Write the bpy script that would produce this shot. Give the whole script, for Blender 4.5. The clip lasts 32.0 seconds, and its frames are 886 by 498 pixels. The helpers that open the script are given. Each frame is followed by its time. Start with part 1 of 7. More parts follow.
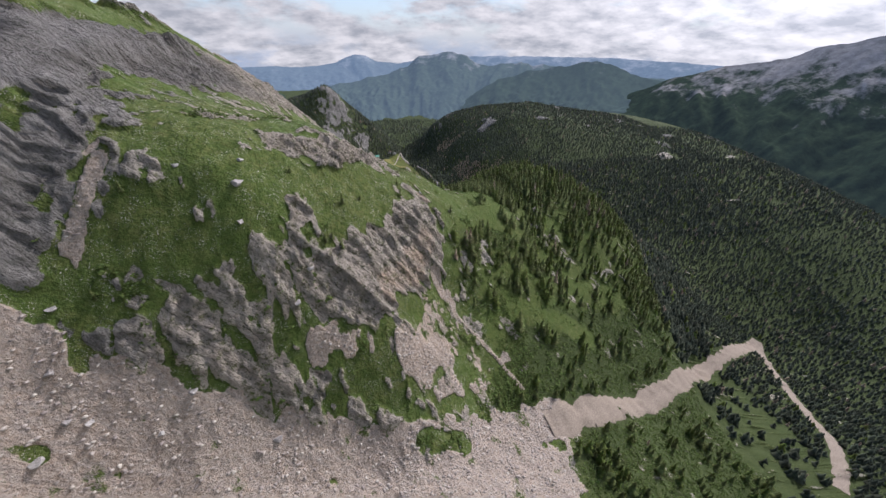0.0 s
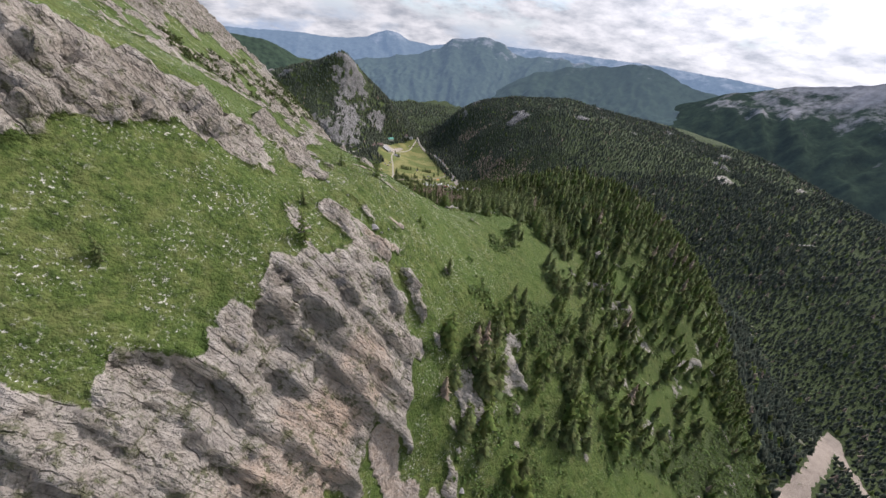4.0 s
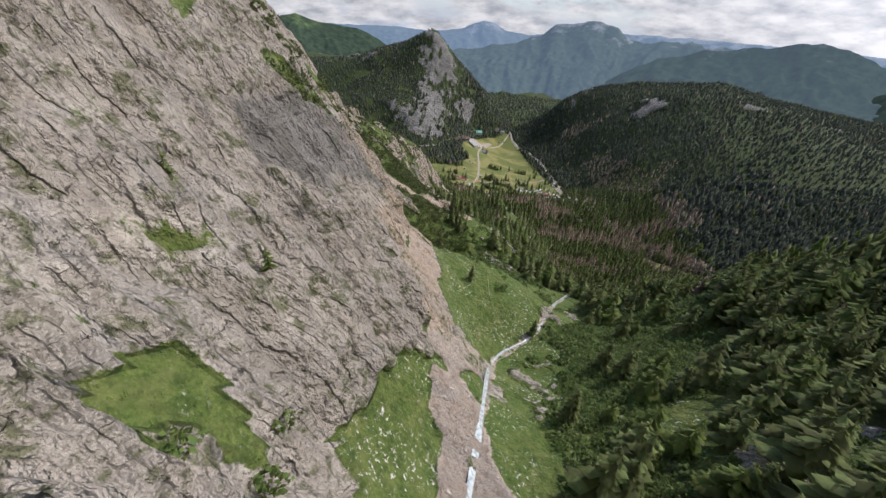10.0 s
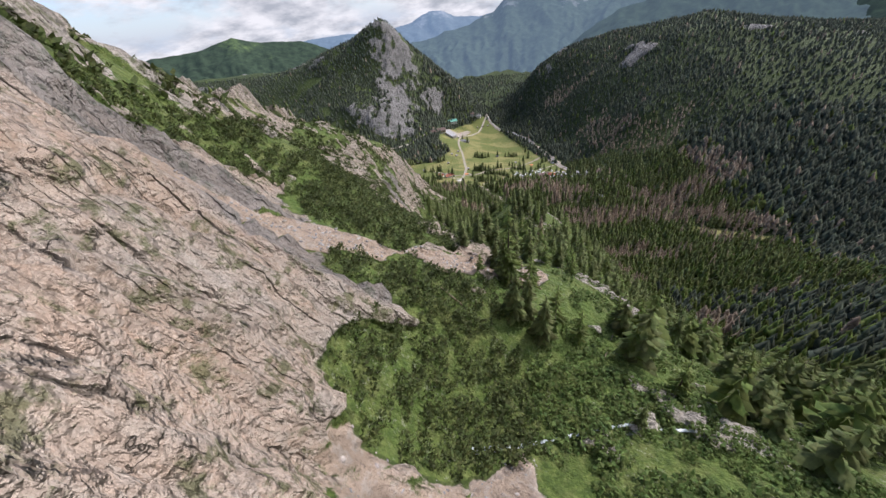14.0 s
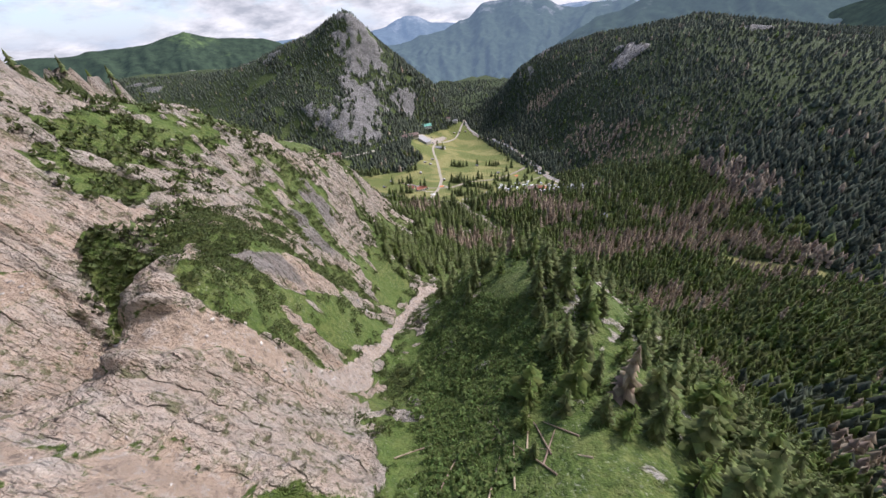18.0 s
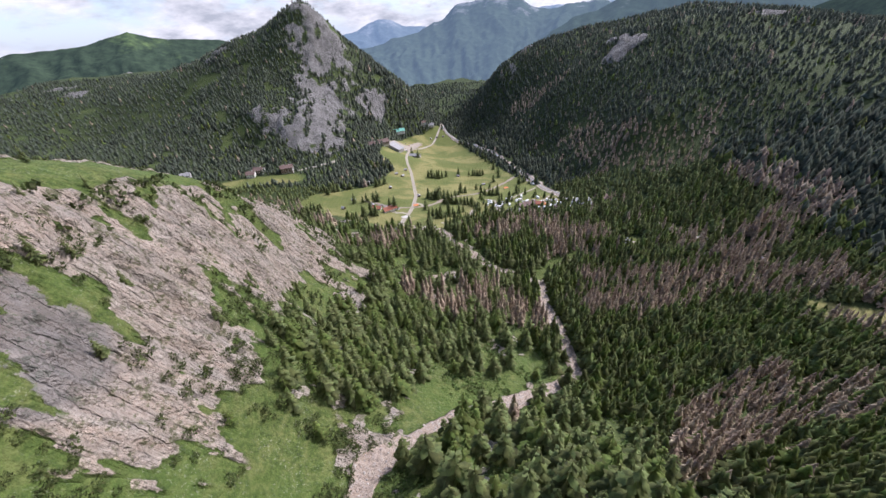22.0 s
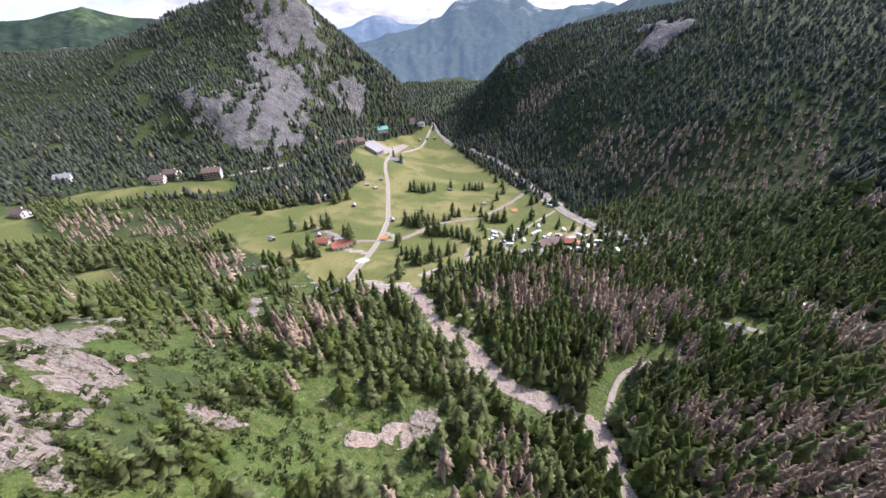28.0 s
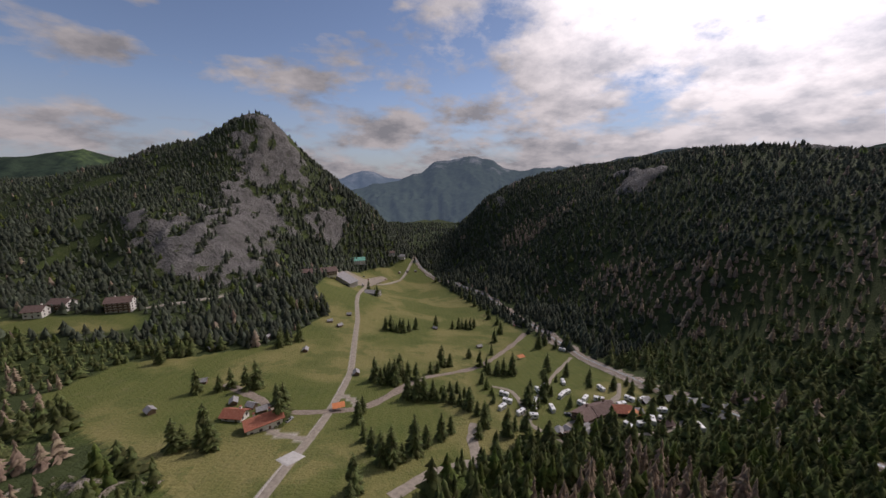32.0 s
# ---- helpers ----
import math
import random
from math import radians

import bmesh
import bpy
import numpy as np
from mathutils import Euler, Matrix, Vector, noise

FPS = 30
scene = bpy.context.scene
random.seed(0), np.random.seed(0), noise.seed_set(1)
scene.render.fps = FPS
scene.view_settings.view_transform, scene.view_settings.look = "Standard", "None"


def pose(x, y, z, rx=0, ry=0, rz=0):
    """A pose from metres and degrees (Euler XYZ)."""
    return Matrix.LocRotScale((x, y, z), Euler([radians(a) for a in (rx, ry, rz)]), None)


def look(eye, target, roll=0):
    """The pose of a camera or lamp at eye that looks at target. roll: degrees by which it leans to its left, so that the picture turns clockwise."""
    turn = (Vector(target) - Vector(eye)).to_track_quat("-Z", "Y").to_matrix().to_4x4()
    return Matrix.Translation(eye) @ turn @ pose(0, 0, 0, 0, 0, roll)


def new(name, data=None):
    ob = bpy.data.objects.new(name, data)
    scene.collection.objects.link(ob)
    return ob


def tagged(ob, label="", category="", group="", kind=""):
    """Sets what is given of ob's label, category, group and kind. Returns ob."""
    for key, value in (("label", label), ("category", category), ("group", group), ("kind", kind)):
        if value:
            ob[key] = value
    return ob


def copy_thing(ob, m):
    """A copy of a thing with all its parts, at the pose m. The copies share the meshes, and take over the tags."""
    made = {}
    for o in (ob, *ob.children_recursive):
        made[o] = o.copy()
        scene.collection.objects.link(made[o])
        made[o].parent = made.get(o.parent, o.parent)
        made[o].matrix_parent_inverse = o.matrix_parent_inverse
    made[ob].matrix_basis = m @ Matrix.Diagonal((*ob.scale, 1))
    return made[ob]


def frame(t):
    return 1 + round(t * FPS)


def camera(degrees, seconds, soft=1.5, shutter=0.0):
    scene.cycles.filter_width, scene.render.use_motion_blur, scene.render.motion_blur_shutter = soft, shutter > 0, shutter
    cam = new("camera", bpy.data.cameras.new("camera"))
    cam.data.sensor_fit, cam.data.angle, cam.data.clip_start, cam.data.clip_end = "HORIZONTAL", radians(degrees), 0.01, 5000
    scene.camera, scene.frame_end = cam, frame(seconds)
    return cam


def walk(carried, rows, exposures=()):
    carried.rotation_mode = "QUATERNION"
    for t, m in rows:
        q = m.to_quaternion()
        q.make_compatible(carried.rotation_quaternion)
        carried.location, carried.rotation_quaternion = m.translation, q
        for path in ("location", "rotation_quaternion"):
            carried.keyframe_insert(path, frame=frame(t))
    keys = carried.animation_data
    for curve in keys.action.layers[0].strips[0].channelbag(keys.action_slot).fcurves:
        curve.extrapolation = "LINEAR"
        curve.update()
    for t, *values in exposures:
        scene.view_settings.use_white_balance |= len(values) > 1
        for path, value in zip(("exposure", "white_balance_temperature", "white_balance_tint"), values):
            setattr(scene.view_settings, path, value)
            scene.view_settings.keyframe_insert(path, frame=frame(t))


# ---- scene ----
cam = camera(103.32, 32.0)
PATH = [
    (0.0, look((0.00, 0.00, 406.82), (12.39, 84.41, 354.64), 1.02)),
    (0.5, look((3.67, 17.66, 401.36), (15.90, 102.01, 349.06), 0.82)),
    (1.0, look((7.30, 35.31, 395.91), (19.13, 119.68, 343.56), 0.65)),
    (1.5, look((10.83, 52.94, 390.49), (22.92, 137.08, 337.83), 1.26)),
    (2.0, look((14.21, 70.54, 385.10), (26.48, 154.32, 331.90), 2.19)),
    (2.5, look((17.41, 88.14, 379.70), (29.55, 171.71, 326.15), 3.06)),
    (3.0, look((20.42, 105.74, 374.27), (32.08, 189.26, 320.54), 3.87)),
    (3.5, look((23.20, 123.34, 368.81), (34.37, 206.69, 314.70), 5.81)),
    (5.5, look((28.63, 193.79, 345.88), (32.50, 276.80, 290.26), 12.69)),
    (6.0, look((28.36, 211.26, 339.86), (29.12, 293.80, 283.41), 12.82)),
    (6.5, look((26.95, 228.40, 333.35), (25.07, 310.50, 276.30), 13.31)),
    (7.0, look((24.65, 244.75, 326.71), (20.42, 326.54, 269.33), 13.42)),
    (7.5, look((22.24, 260.00, 319.92), (16.27, 341.55, 262.36), 12.62)),
    (8.0, look((19.35, 275.35, 313.68), (11.96, 357.00, 256.42), 11.65)),
    (8.5, look((16.13, 290.50, 307.65), (7.54, 372.36, 250.85), 10.00)),
    (9.0, look((12.86, 305.64, 302.09), (3.51, 387.41, 245.30), 8.77)),
    (9.5, look((9.30, 320.21, 296.62), (-0.83, 401.90, 239.84), 7.44)),
    (10.0, look((5.95, 334.31, 291.12), (-5.36, 415.83, 234.32), 5.00)),
    (10.5, look((2.79, 348.00, 285.76), (-9.40, 429.05, 228.46), 2.25)),
    (11.0, look((-0.22, 361.32, 280.74), (-12.80, 441.37, 222.13), -0.58)),
    (11.5, look((-3.32, 374.42, 275.80), (-16.06, 453.51, 215.94), -2.38)),
    (12.0, look((-6.58, 387.14, 271.01), (-19.08, 466.20, 211.07), -2.28)),
    (12.5, look((-9.50, 399.52, 266.18), (-22.15, 478.89, 206.67), -3.11)),
    (13.0, look((-12.05, 411.61, 260.59), (-24.37, 491.57, 201.82), -4.31)),
    (13.5, look((-14.34, 423.91, 255.27), (-25.61, 504.57, 197.23), -5.77)),
    (14.0, look((-16.27, 435.92, 249.94), (-26.14, 517.35, 192.73), -6.56)),
    (14.5, look((-17.70, 448.90, 244.99), (-25.30, 530.86, 188.20), -6.31)),
    (15.0, look((-18.72, 462.08, 240.25), (-24.70, 544.24, 183.55), -5.90)),
    (15.5, look((-19.42, 475.11, 235.61), (-25.11, 557.20, 178.78), -5.73)),
    (17.5, look((-16.57, 522.93, 218.83), (-21.10, 605.10, 162.01), -4.69)),
    (18.0, look((-16.12, 536.23, 214.85), (-19.41, 618.93, 158.73), -4.28)),
    (18.5, look((-15.81, 549.75, 210.87), (-18.30, 632.66, 155.01), -4.22)),
    (19.0, look((-15.67, 563.18, 207.10), (-17.71, 645.79, 150.78), -4.81)),
    (19.5, look((-15.65, 576.06, 203.45), (-16.52, 658.38, 146.66), -5.06)),
    (20.0, look((-15.58, 588.30, 199.66), (-15.58, 670.02, 142.03), -5.36)),
    (20.5, look((-14.96, 600.98, 195.53), (-14.43, 683.45, 138.97), -5.28)),
    (21.0, look((-13.85, 614.38, 191.53), (-12.52, 697.54, 136.01), -4.72)),
    (21.5, look((-12.45, 627.79, 187.75), (-10.95, 711.05, 132.38), -4.60)),
    (22.0, look((-10.88, 641.01, 184.27), (-8.98, 724.34, 129.01), -4.30)),
    (22.5, look((-9.29, 653.58, 180.97), (-6.27, 736.81, 125.61), -3.45)),
    (23.0, look((-7.70, 665.60, 177.74), (-3.73, 748.76, 122.34), -2.52)),
    (23.5, look((-6.11, 677.32, 174.18), (-2.12, 760.49, 118.82), -2.21)),
    (24.0, look((-4.67, 688.73, 170.40), (-1.06, 771.85, 114.93), -2.42)),
    (24.5, look((-3.45, 699.87, 166.45), (0.06, 782.97, 110.93), -2.65)),
    (25.0, look((-2.53, 710.68, 162.43), (1.09, 793.69, 106.78), -2.51)),
    (25.5, look((-1.79, 721.22, 158.48), (3.42, 804.26, 103.02), -1.59)),
    (27.5, look((2.35, 767.00, 145.92), (6.88, 850.73, 91.43), -1.62)),
    (28.0, look((3.20, 777.57, 142.45), (7.53, 861.20, 87.79), -1.50)),
    (28.5, look((3.97, 787.98, 138.97), (8.32, 871.30, 83.83), -1.14)),
    (29.0, look((4.58, 798.02, 135.38), (9.19, 881.23, 80.12), -0.89)),
    (29.5, look((4.77, 808.03, 131.47), (9.54, 891.29, 76.29), -0.60)),
    (30.0, look((4.31, 818.37, 127.07), (9.84, 902.42, 73.17), 0.12)),
    (30.5, look((3.22, 828.26, 122.13), (10.56, 914.69, 72.37), 0.62)),
    (31.0, look((1.91, 836.80, 116.68), (11.81, 927.59, 75.94), 0.87)),
    (31.5, look((1.00, 844.60, 114.60), (12.59, 939.00, 83.70), 0.80)),
    (32.0, look((1.20, 852.60, 112.60), (13.32, 949.94, 93.18), 0.60)),
]
EXPOSURES = [(0.0, -0.35, 6250, 17), (3.0, -0.2, 6300, 16), (6.0, -0.2, 6400, 15), (8.0, -0.35, 6400, 14), (9.0, -0.35, 6400, 13), (12.0, -0.2, 6300, 15), (15.0, -0.05, 6250, 16), (18.0, 0.05, 6200, 18), (21.0, 0.3, 6150, 19), (22.0, 0.08, 6050, 20), (23.0, 0.2, 6100, 20), (25.0, 0.45, 6050, 21), (28.0, 0.35, 6000, 24), (30.0, 0.65, 6000, 24), (31.0, 0.0, 6250, 22), (32.0, -1.3, 6800, 22)]
walk(cam, PATH, EXPOSURES)


# ---- world and sun ----
SUN_AZ, SUN_EL = 52.0, 44.0          # degrees: clockwise from +y, above the horizon
world = bpy.data.worlds.new("sky")
scene.world = world
world.use_nodes = True
wn, wl = world.node_tree.nodes, world.node_tree.links
wn.clear()
w_out = wn.new("ShaderNodeOutputWorld")
w_bg = wn.new("ShaderNodeBackground")
w_sky = wn.new("ShaderNodeTexSky")
w_sky.sky_type = "NISHITA"
w_sky.sun_disc = False
w_sky.sun_elevation, w_sky.sun_rotation = radians(SUN_EL), radians(SUN_AZ)
w_sky.altitude, w_sky.dust_density, w_sky.ozone_density = 1700, 0.5, 1.2
w_bg.inputs["Strength"].default_value = 0.11


def sky_node(kind, **values):
    node = wn.new(kind)
    for key, value in values.items():
        node.inputs[key].default_value = value
    return node


def sky_math(op, a, b):
    node = wn.new("ShaderNodeMath")
    node.operation = op
    for sock, v in zip(node.inputs, (a, b)):
        if isinstance(v, (int, float)):
            sock.default_value = v
        else:
            wl.new(v, sock)
    return node.outputs[0]


# broken cloud: a flat deck seen in perspective, with brighter tops
w_co = wn.new("ShaderNodeTexCoord")
w_sep = wn.new("ShaderNodeSeparateXYZ")
wl.new(w_co.outputs["Generated"], w_sep.inputs[0])
w_up = sky_math("ADD", sky_math("MAXIMUM", w_sep.outputs[2], -0.09), 0.34)
w_deck = wn.new("ShaderNodeCombineXYZ")
wl.new(sky_math("DIVIDE", w_sep.outputs[0], w_up), w_deck.inputs[0])
wl.new(sky_math("DIVIDE", w_sep.outputs[1], w_up), w_deck.inputs[1])
w_big = sky_node("ShaderNodeTexNoise", Scale=0.75, Detail=2.0)
w_puff = sky_node("ShaderNodeTexNoise", Scale=2.3, Detail=9.0, Roughness=0.62)
w_fine = sky_node("ShaderNodeTexNoise", Scale=4.0, Detail=6.0, Roughness=0.6)
for node in (w_big, w_puff, w_fine):
    wl.new(w_deck.outputs[0], node.inputs["Vector"])
w_east = sky_math("MULTIPLY", w_sep.outputs[0], 0.20)
w_low = sky_math("MULTIPLY", sky_math("MAXIMUM", sky_math("SUBTRACT", 0.22, w_sep.outputs[2]), 0.0), 0.10)
w_sum = sky_math("ADD", sky_math("ADD", sky_math("ADD", sky_math("MULTIPLY", w_puff.outputs["Fac"], 0.7), sky_math("MULTIPLY", w_big.outputs["Fac"], 0.4)), w_east), w_low)
# heaped cloud standing low over the ranges
w_heap = sky_node("ShaderNodeTexNoise", Scale=3.6, Detail=8.0, Roughness=0.55)
w_tall = wn.new("ShaderNodeVectorMath")
w_tall.operation = "MULTIPLY"
w_tall.inputs[1].default_value = (1.0, 1.0, 2.6)
wl.new(w_co.outputs["Generated"], w_tall.inputs[0])
wl.new(w_tall.outputs[0], w_heap.inputs["Vector"])
w_band = sky_math("MULTIPLY", sky_math("MAXIMUM", sky_math("SUBTRACT", 0.30, w_sep.outputs[2]), 0.0), 0.40)
w_sum = sky_math("MAXIMUM", w_sum, sky_math("ADD", w_heap.outputs["Fac"], w_band))
w_mask = wn.new("ShaderNodeValToRGB")
w_mask.color_ramp.elements[0].position, w_mask.color_ramp.elements[1].position = 0.555, 0.65
wl.new(w_sum, w_mask.inputs[0])
w_tone = wn.new("ShaderNodeValToRGB")
w_tone.color_ramp.elements[0].position, w_tone.color_ramp.elements[1].position = 0.35, 0.62
w_tone.color_ramp.elements[0].color, w_tone.color_ramp.elements[1].color = (4.4, 4.7, 5.2, 1), (8.8, 8.8, 9.0, 1)
wl.new(w_fine.outputs["Fac"], w_tone.inputs[0])
w_mix = wn.new("ShaderNodeMix")
w_mix.data_type = "RGBA"
wl.new(w_mask.outputs[0], w_mix.inputs[0])
w_blue = wn.new("ShaderNodeVectorMath")
w_blue.operation = "SCALE"
wl.new(w_sky.outputs[0], w_blue.inputs[0])
w_blue.inputs["Scale"].default_value = 2.0
w_haze = wn.new("ShaderNodeMix")
w_haze.data_type = "RGBA"
w_haze.clamp_factor = True
wl.new(sky_math("MULTIPLY", sky_math("SUBTRACT", 0.20, w_sep.outputs[2]), 4.0), w_haze.inputs[0])
wl.new(w_blue.outputs[0], w_haze.inputs[6])
w_haze.inputs[7].default_value = (4.6, 5.6, 7.2, 1)
wl.new(w_haze.outputs[2], w_mix.inputs[6])
w_dot = wn.new("ShaderNodeVectorMath")
w_dot.operation = "DOT_PRODUCT"
wl.new(w_co.outputs["Generated"], w_dot.inputs[0])
w_dot.inputs[1].default_value = (math.sin(radians(SUN_AZ)) * math.cos(radians(SUN_EL)), math.cos(radians(SUN_AZ)) * math.cos(radians(SUN_EL)), math.sin(radians(SUN_EL)))
w_glare = sky_math("ADD", sky_math("MULTIPLY", sky_math("POWER", sky_math("MAXIMUM", w_dot.outputs["Value"], 0.0), 9.0), 8.0), 1.0)
w_bright = wn.new("ShaderNodeVectorMath")
w_bright.operation = "SCALE"
wl.new(w_tone.outputs[0], w_bright.inputs[0])
wl.new(w_glare, w_bright.inputs["Scale"])
wl.new(w_bright.outputs[0], w_mix.inputs[7])
wl.new(w_mix.outputs[2], w_bg.inputs["Color"])
wl.new(w_bg.outputs[0], w_out.inputs["Surface"])

sun = new("sun", bpy.data.lights.new("sun", "SUN"))
sun.data.energy, sun.data.angle, sun.data.color = 4.3, radians(0.6), (1.0, 0.955, 0.90)
sun.matrix_world = look((0, 0, 0), (-math.sin(radians(SUN_AZ)) * math.cos(radians(SUN_EL)), -math.cos(radians(SUN_AZ)) * math.cos(radians(SUN_EL)), -math.sin(radians(SUN_EL))))

# ---- relief: named ribs, gullies and terraces (x, y, height) ----
UPPER = [(-260, 40, 500), (-215, 150, 445), (-170, 230, 415), (-121, 245, 380), (-165, 320, 412), (-161, 394, 390), (-150, 455, 360), (-165, 530, 285), (-160, 590, 240), (-140, 630, 215), (-133, 678, 191)]
HILLSIDE = [(-150, 40, 340), (-102, 147, 357), (-86, 210, 368), (-62, 300, 335), (-67, 352, 314), (-64, 427, 298), (-62, 470, 255), (-60, 519, 227), (-62, 583, 195), (-98, 624, 176)]
BENCH = [(-66, 152, 351), (-39, 211, 360), (-2, 239, 324), (14, 245, 322), (-8, 310, 301), (0, 322, 287), (-29, 357, 281), (-29, 403, 269), (-40, 413, 276), (-36, 435, 256)]
BUTTRESS_FOOT = [(-130, 70, 262), (-88, 106, 272), (-63, 105, 241), (-8, 142, 269), (23, 184, 264), (13, 196, 300), (22, 231, 306)]
MEADOW_RIB = [(18, 223, 316), (23, 231, 315), (36, 267, 300), (54, 282, 288), (78, 264, 278), (78, 299, 281), (50, 306, 281)]
WOODED_HILL = [(92, 330, 268), (149, 385, 262), (215, 382, 246), (98, 392, 248), (143, 424, 261), (172, 430, 258), (118, 418, 254), (143, 455, 236), (53, 360, 252), (92, 429, 234), (300, 400, 190), (433, 436, 95)]
SCREE_RUN = [(-180, 40, 262), (-100, 70, 238), (-20, 100, 212), (60, 125, 190), (127, 183, 186), (216, 190, 108), (400, 285, 10), (640, 392, -85)]
EAST_BASIN = [(0, 20, 240), (120, 60, 150), (300, 60, 60), (500, 150, 0), (640, 330, -80), (800, 420, -85), (760, 120, -40)]
STREAM = [(12, 329, 251), (12, 339, 250), (8, 360, 240), (13, 389, 221), (14, 395, 219), (35, 430, 205), (85, 538, 98), (113, 596, 74), (150, 650, 45)]
SLAB_FOOT = [(1, 350, 248), (-4, 377, 252), (-3, 391, 241), (-13, 399, 247), (-25, 429, 229), (-33, 455, 228), (-29, 452, 212), (-15, 434, 219)]
MOUND = [(6, 416, 230), (2, 429, 226), (24, 422, 219), (-9, 459, 200), (2, 498, 200), (-25, 506, 205), (-8, 494, 203)]
SADDLE = [(-51, 487, 224), (-39, 491, 221), (-34, 480, 219), (-17, 479, 213), (-20, 530, 185), (5, 560, 165), (5, 608, 155)]
EAST_SLOPE = [(55, 425, 208), (80, 504, 138), (112, 520, 128), (60, 600, 112), (60, 660, 75), (198, 703, 28), (336, 752, 5)]
BOWL = [(-85, 596, 178), (-83, 592, 156), (-82, 574, 150), (-46, 592, 131), (-66, 613, 170), (-63, 625, 150), (-70, 651, 141), (-66, 690, 114)]
RAVINE = [(-30, 560, 150), (-38, 610, 122), (-45, 640, 104), (-48, 668, 92), (-30, 690, 80), (0, 715, 58), (40, 740, 36), (59, 756, 27), (66, 800, 17)]
RIB = [(-2, 622, 142), (8, 638, 142), (-6, 645, 135), (36, 635, 128), (10, 680, 95), (45, 700, 62)]
SPUR = [(-98, 677, 179), (-96, 698, 167), (-90, 731, 147), (-83, 745, 142), (-90, 778, 129), (-101, 826, 101), (-117, 900, 38)]
SPUR_FOOT = [(-74, 749, 98), (-80, 774, 99), (-66, 790, 76), (-76, 839, 64), (-48, 837, 44), (-78, 882, 34), (-62, 900, 32), (-20, 760, 55), (-20, 820, 38)]
FAN = [(-19, 837, 26), (-27, 866, 26), (13, 845, 22), (57, 824, 17), (71, 849, 5), (29, 889, 8), (90, 878, 0), (150, 867, 5), (-10, 921, 18), (-52, 933, 16)]
WEST_FLOOR = [(-180, 740, 130), (-200, 840, 60), (-250, 700, 130), (-230, 930, 25), (-330, 1000, 22), (-420, 1150, 25), (-212, 1134, 10), (-300, 1230, 22)]
VALLEY = [(-43, 963, 12), (-65, 1008, 4), (116, 998, -4), (125, 1039, -13), (-31, 1138, -16), (155, 1147, -34), (132, 1234, -43), (-39, 1260, -29), (-72, 1336, -30), (-69, 1440, -36), (-21, 1500, -48), (40, 1620, -62), (70, 1850, -90)]
EAST_FOOT = [(240, 800, 5), (210, 900, 4), (205, 1010, 0), (200, 1110, -28), (175, 1240, -40), (140, 1400, -46), (110, 1520, -54)]
EAST_FLANK = [(420, 900, 65), (359, 985, 60), (306, 1027, 45), (283, 1105, 62), (250, 1340, 52), (186, 1583, 72), (520, 700, 10), (700, 560, -30), (800, 800, 60), (420, 1080, 110)]
EAST_CREST = [(980, 1150, 104), (780, 1300, 126), (600, 1300, 156), (460, 1310, 160), (640, 1400, 150), (560, 1500, 172), (419, 1502, 146), (330, 1600, 128), (245, 1640, 95)]
PYRAMID = [(-262, 1562, 226), (-243, 1562, 224), (-222, 1562, 200), (-196, 1558, 168), (-144, 1560, 106), (-45, 1590, 40), (-10, 1650, -10), (-285, 1560, 216), (-312, 1555, 200), (-355, 1550, 174), (-395, 1550, 170), (-447, 1545, 150), (-530, 1545, 122), (-647, 1550, 98), (-800, 1550, 82)]
FACE = [(-205, 1505, 132), (-209, 1243, 43), (-164, 1237, 20), (-179, 1195, 12), (-120, 1330, 0), (-66, 1530, 38), (-290, 1300, 75), (-479, 1398, 65), (-340, 1450, 120), (-620, 1350, 30)]
BEHIND = [(-257, 1750, 150), (-700, 1900, 120), (330, 2000, 40), (700, 1650, 130), (0, -150, 250), (-350, -100, 480), (500, -150, 60), (1000, 300, -40), (1150, 640, 20), (1200, 850, 66), (1300, 1300, 100)]
FLANKS = [(-1000, 1300, 60), (-900, 900, 150), (-900, 300, 560), (0, 1900, -70), (-500, 1800, 90)]
RELIEF = [FLANKS, UPPER, HILLSIDE, BENCH, BUTTRESS_FOOT, MEADOW_RIB, WOODED_HILL, SCREE_RUN, EAST_BASIN, STREAM, SLAB_FOOT, MOUND, SADDLE, EAST_SLOPE, BOWL, RAVINE, RIB, SPUR, SPUR_FOOT, FAN, WEST_FLOOR, VALLEY,
          EAST_FOOT, EAST_FLANK, EAST_CREST, PYRAMID, FACE, BEHIND]
NODES = np.array([p for line in RELIEF for p in line], float)
SOFT = 9.0


def basis(px, py):
    r = np.sqrt((px[:, None] - NODES[None, :, 0]) ** 2 + (py[:, None] - NODES[None, :, 1]) ** 2 + SOFT ** 2)
    return np.concatenate([r, np.ones((len(px), 1)), px[:, None] / 1000, py[:, None] / 1000], 1)


def relief_weights():
    n = len(NODES)
    a = np.zeros((n + 3, n + 3))
    b = basis(NODES[:, 0], NODES[:, 1])
    a[:n] = b
    a[n:, :n] = b[:, n:].T
    a[:n, :n] -= np.eye(n) * 3.0          # slight easing of the ribs
    return np.linalg.solve(a, np.concatenate([NODES[:, 2], np.zeros(3)]))


WEIGHTS = relief_weights()


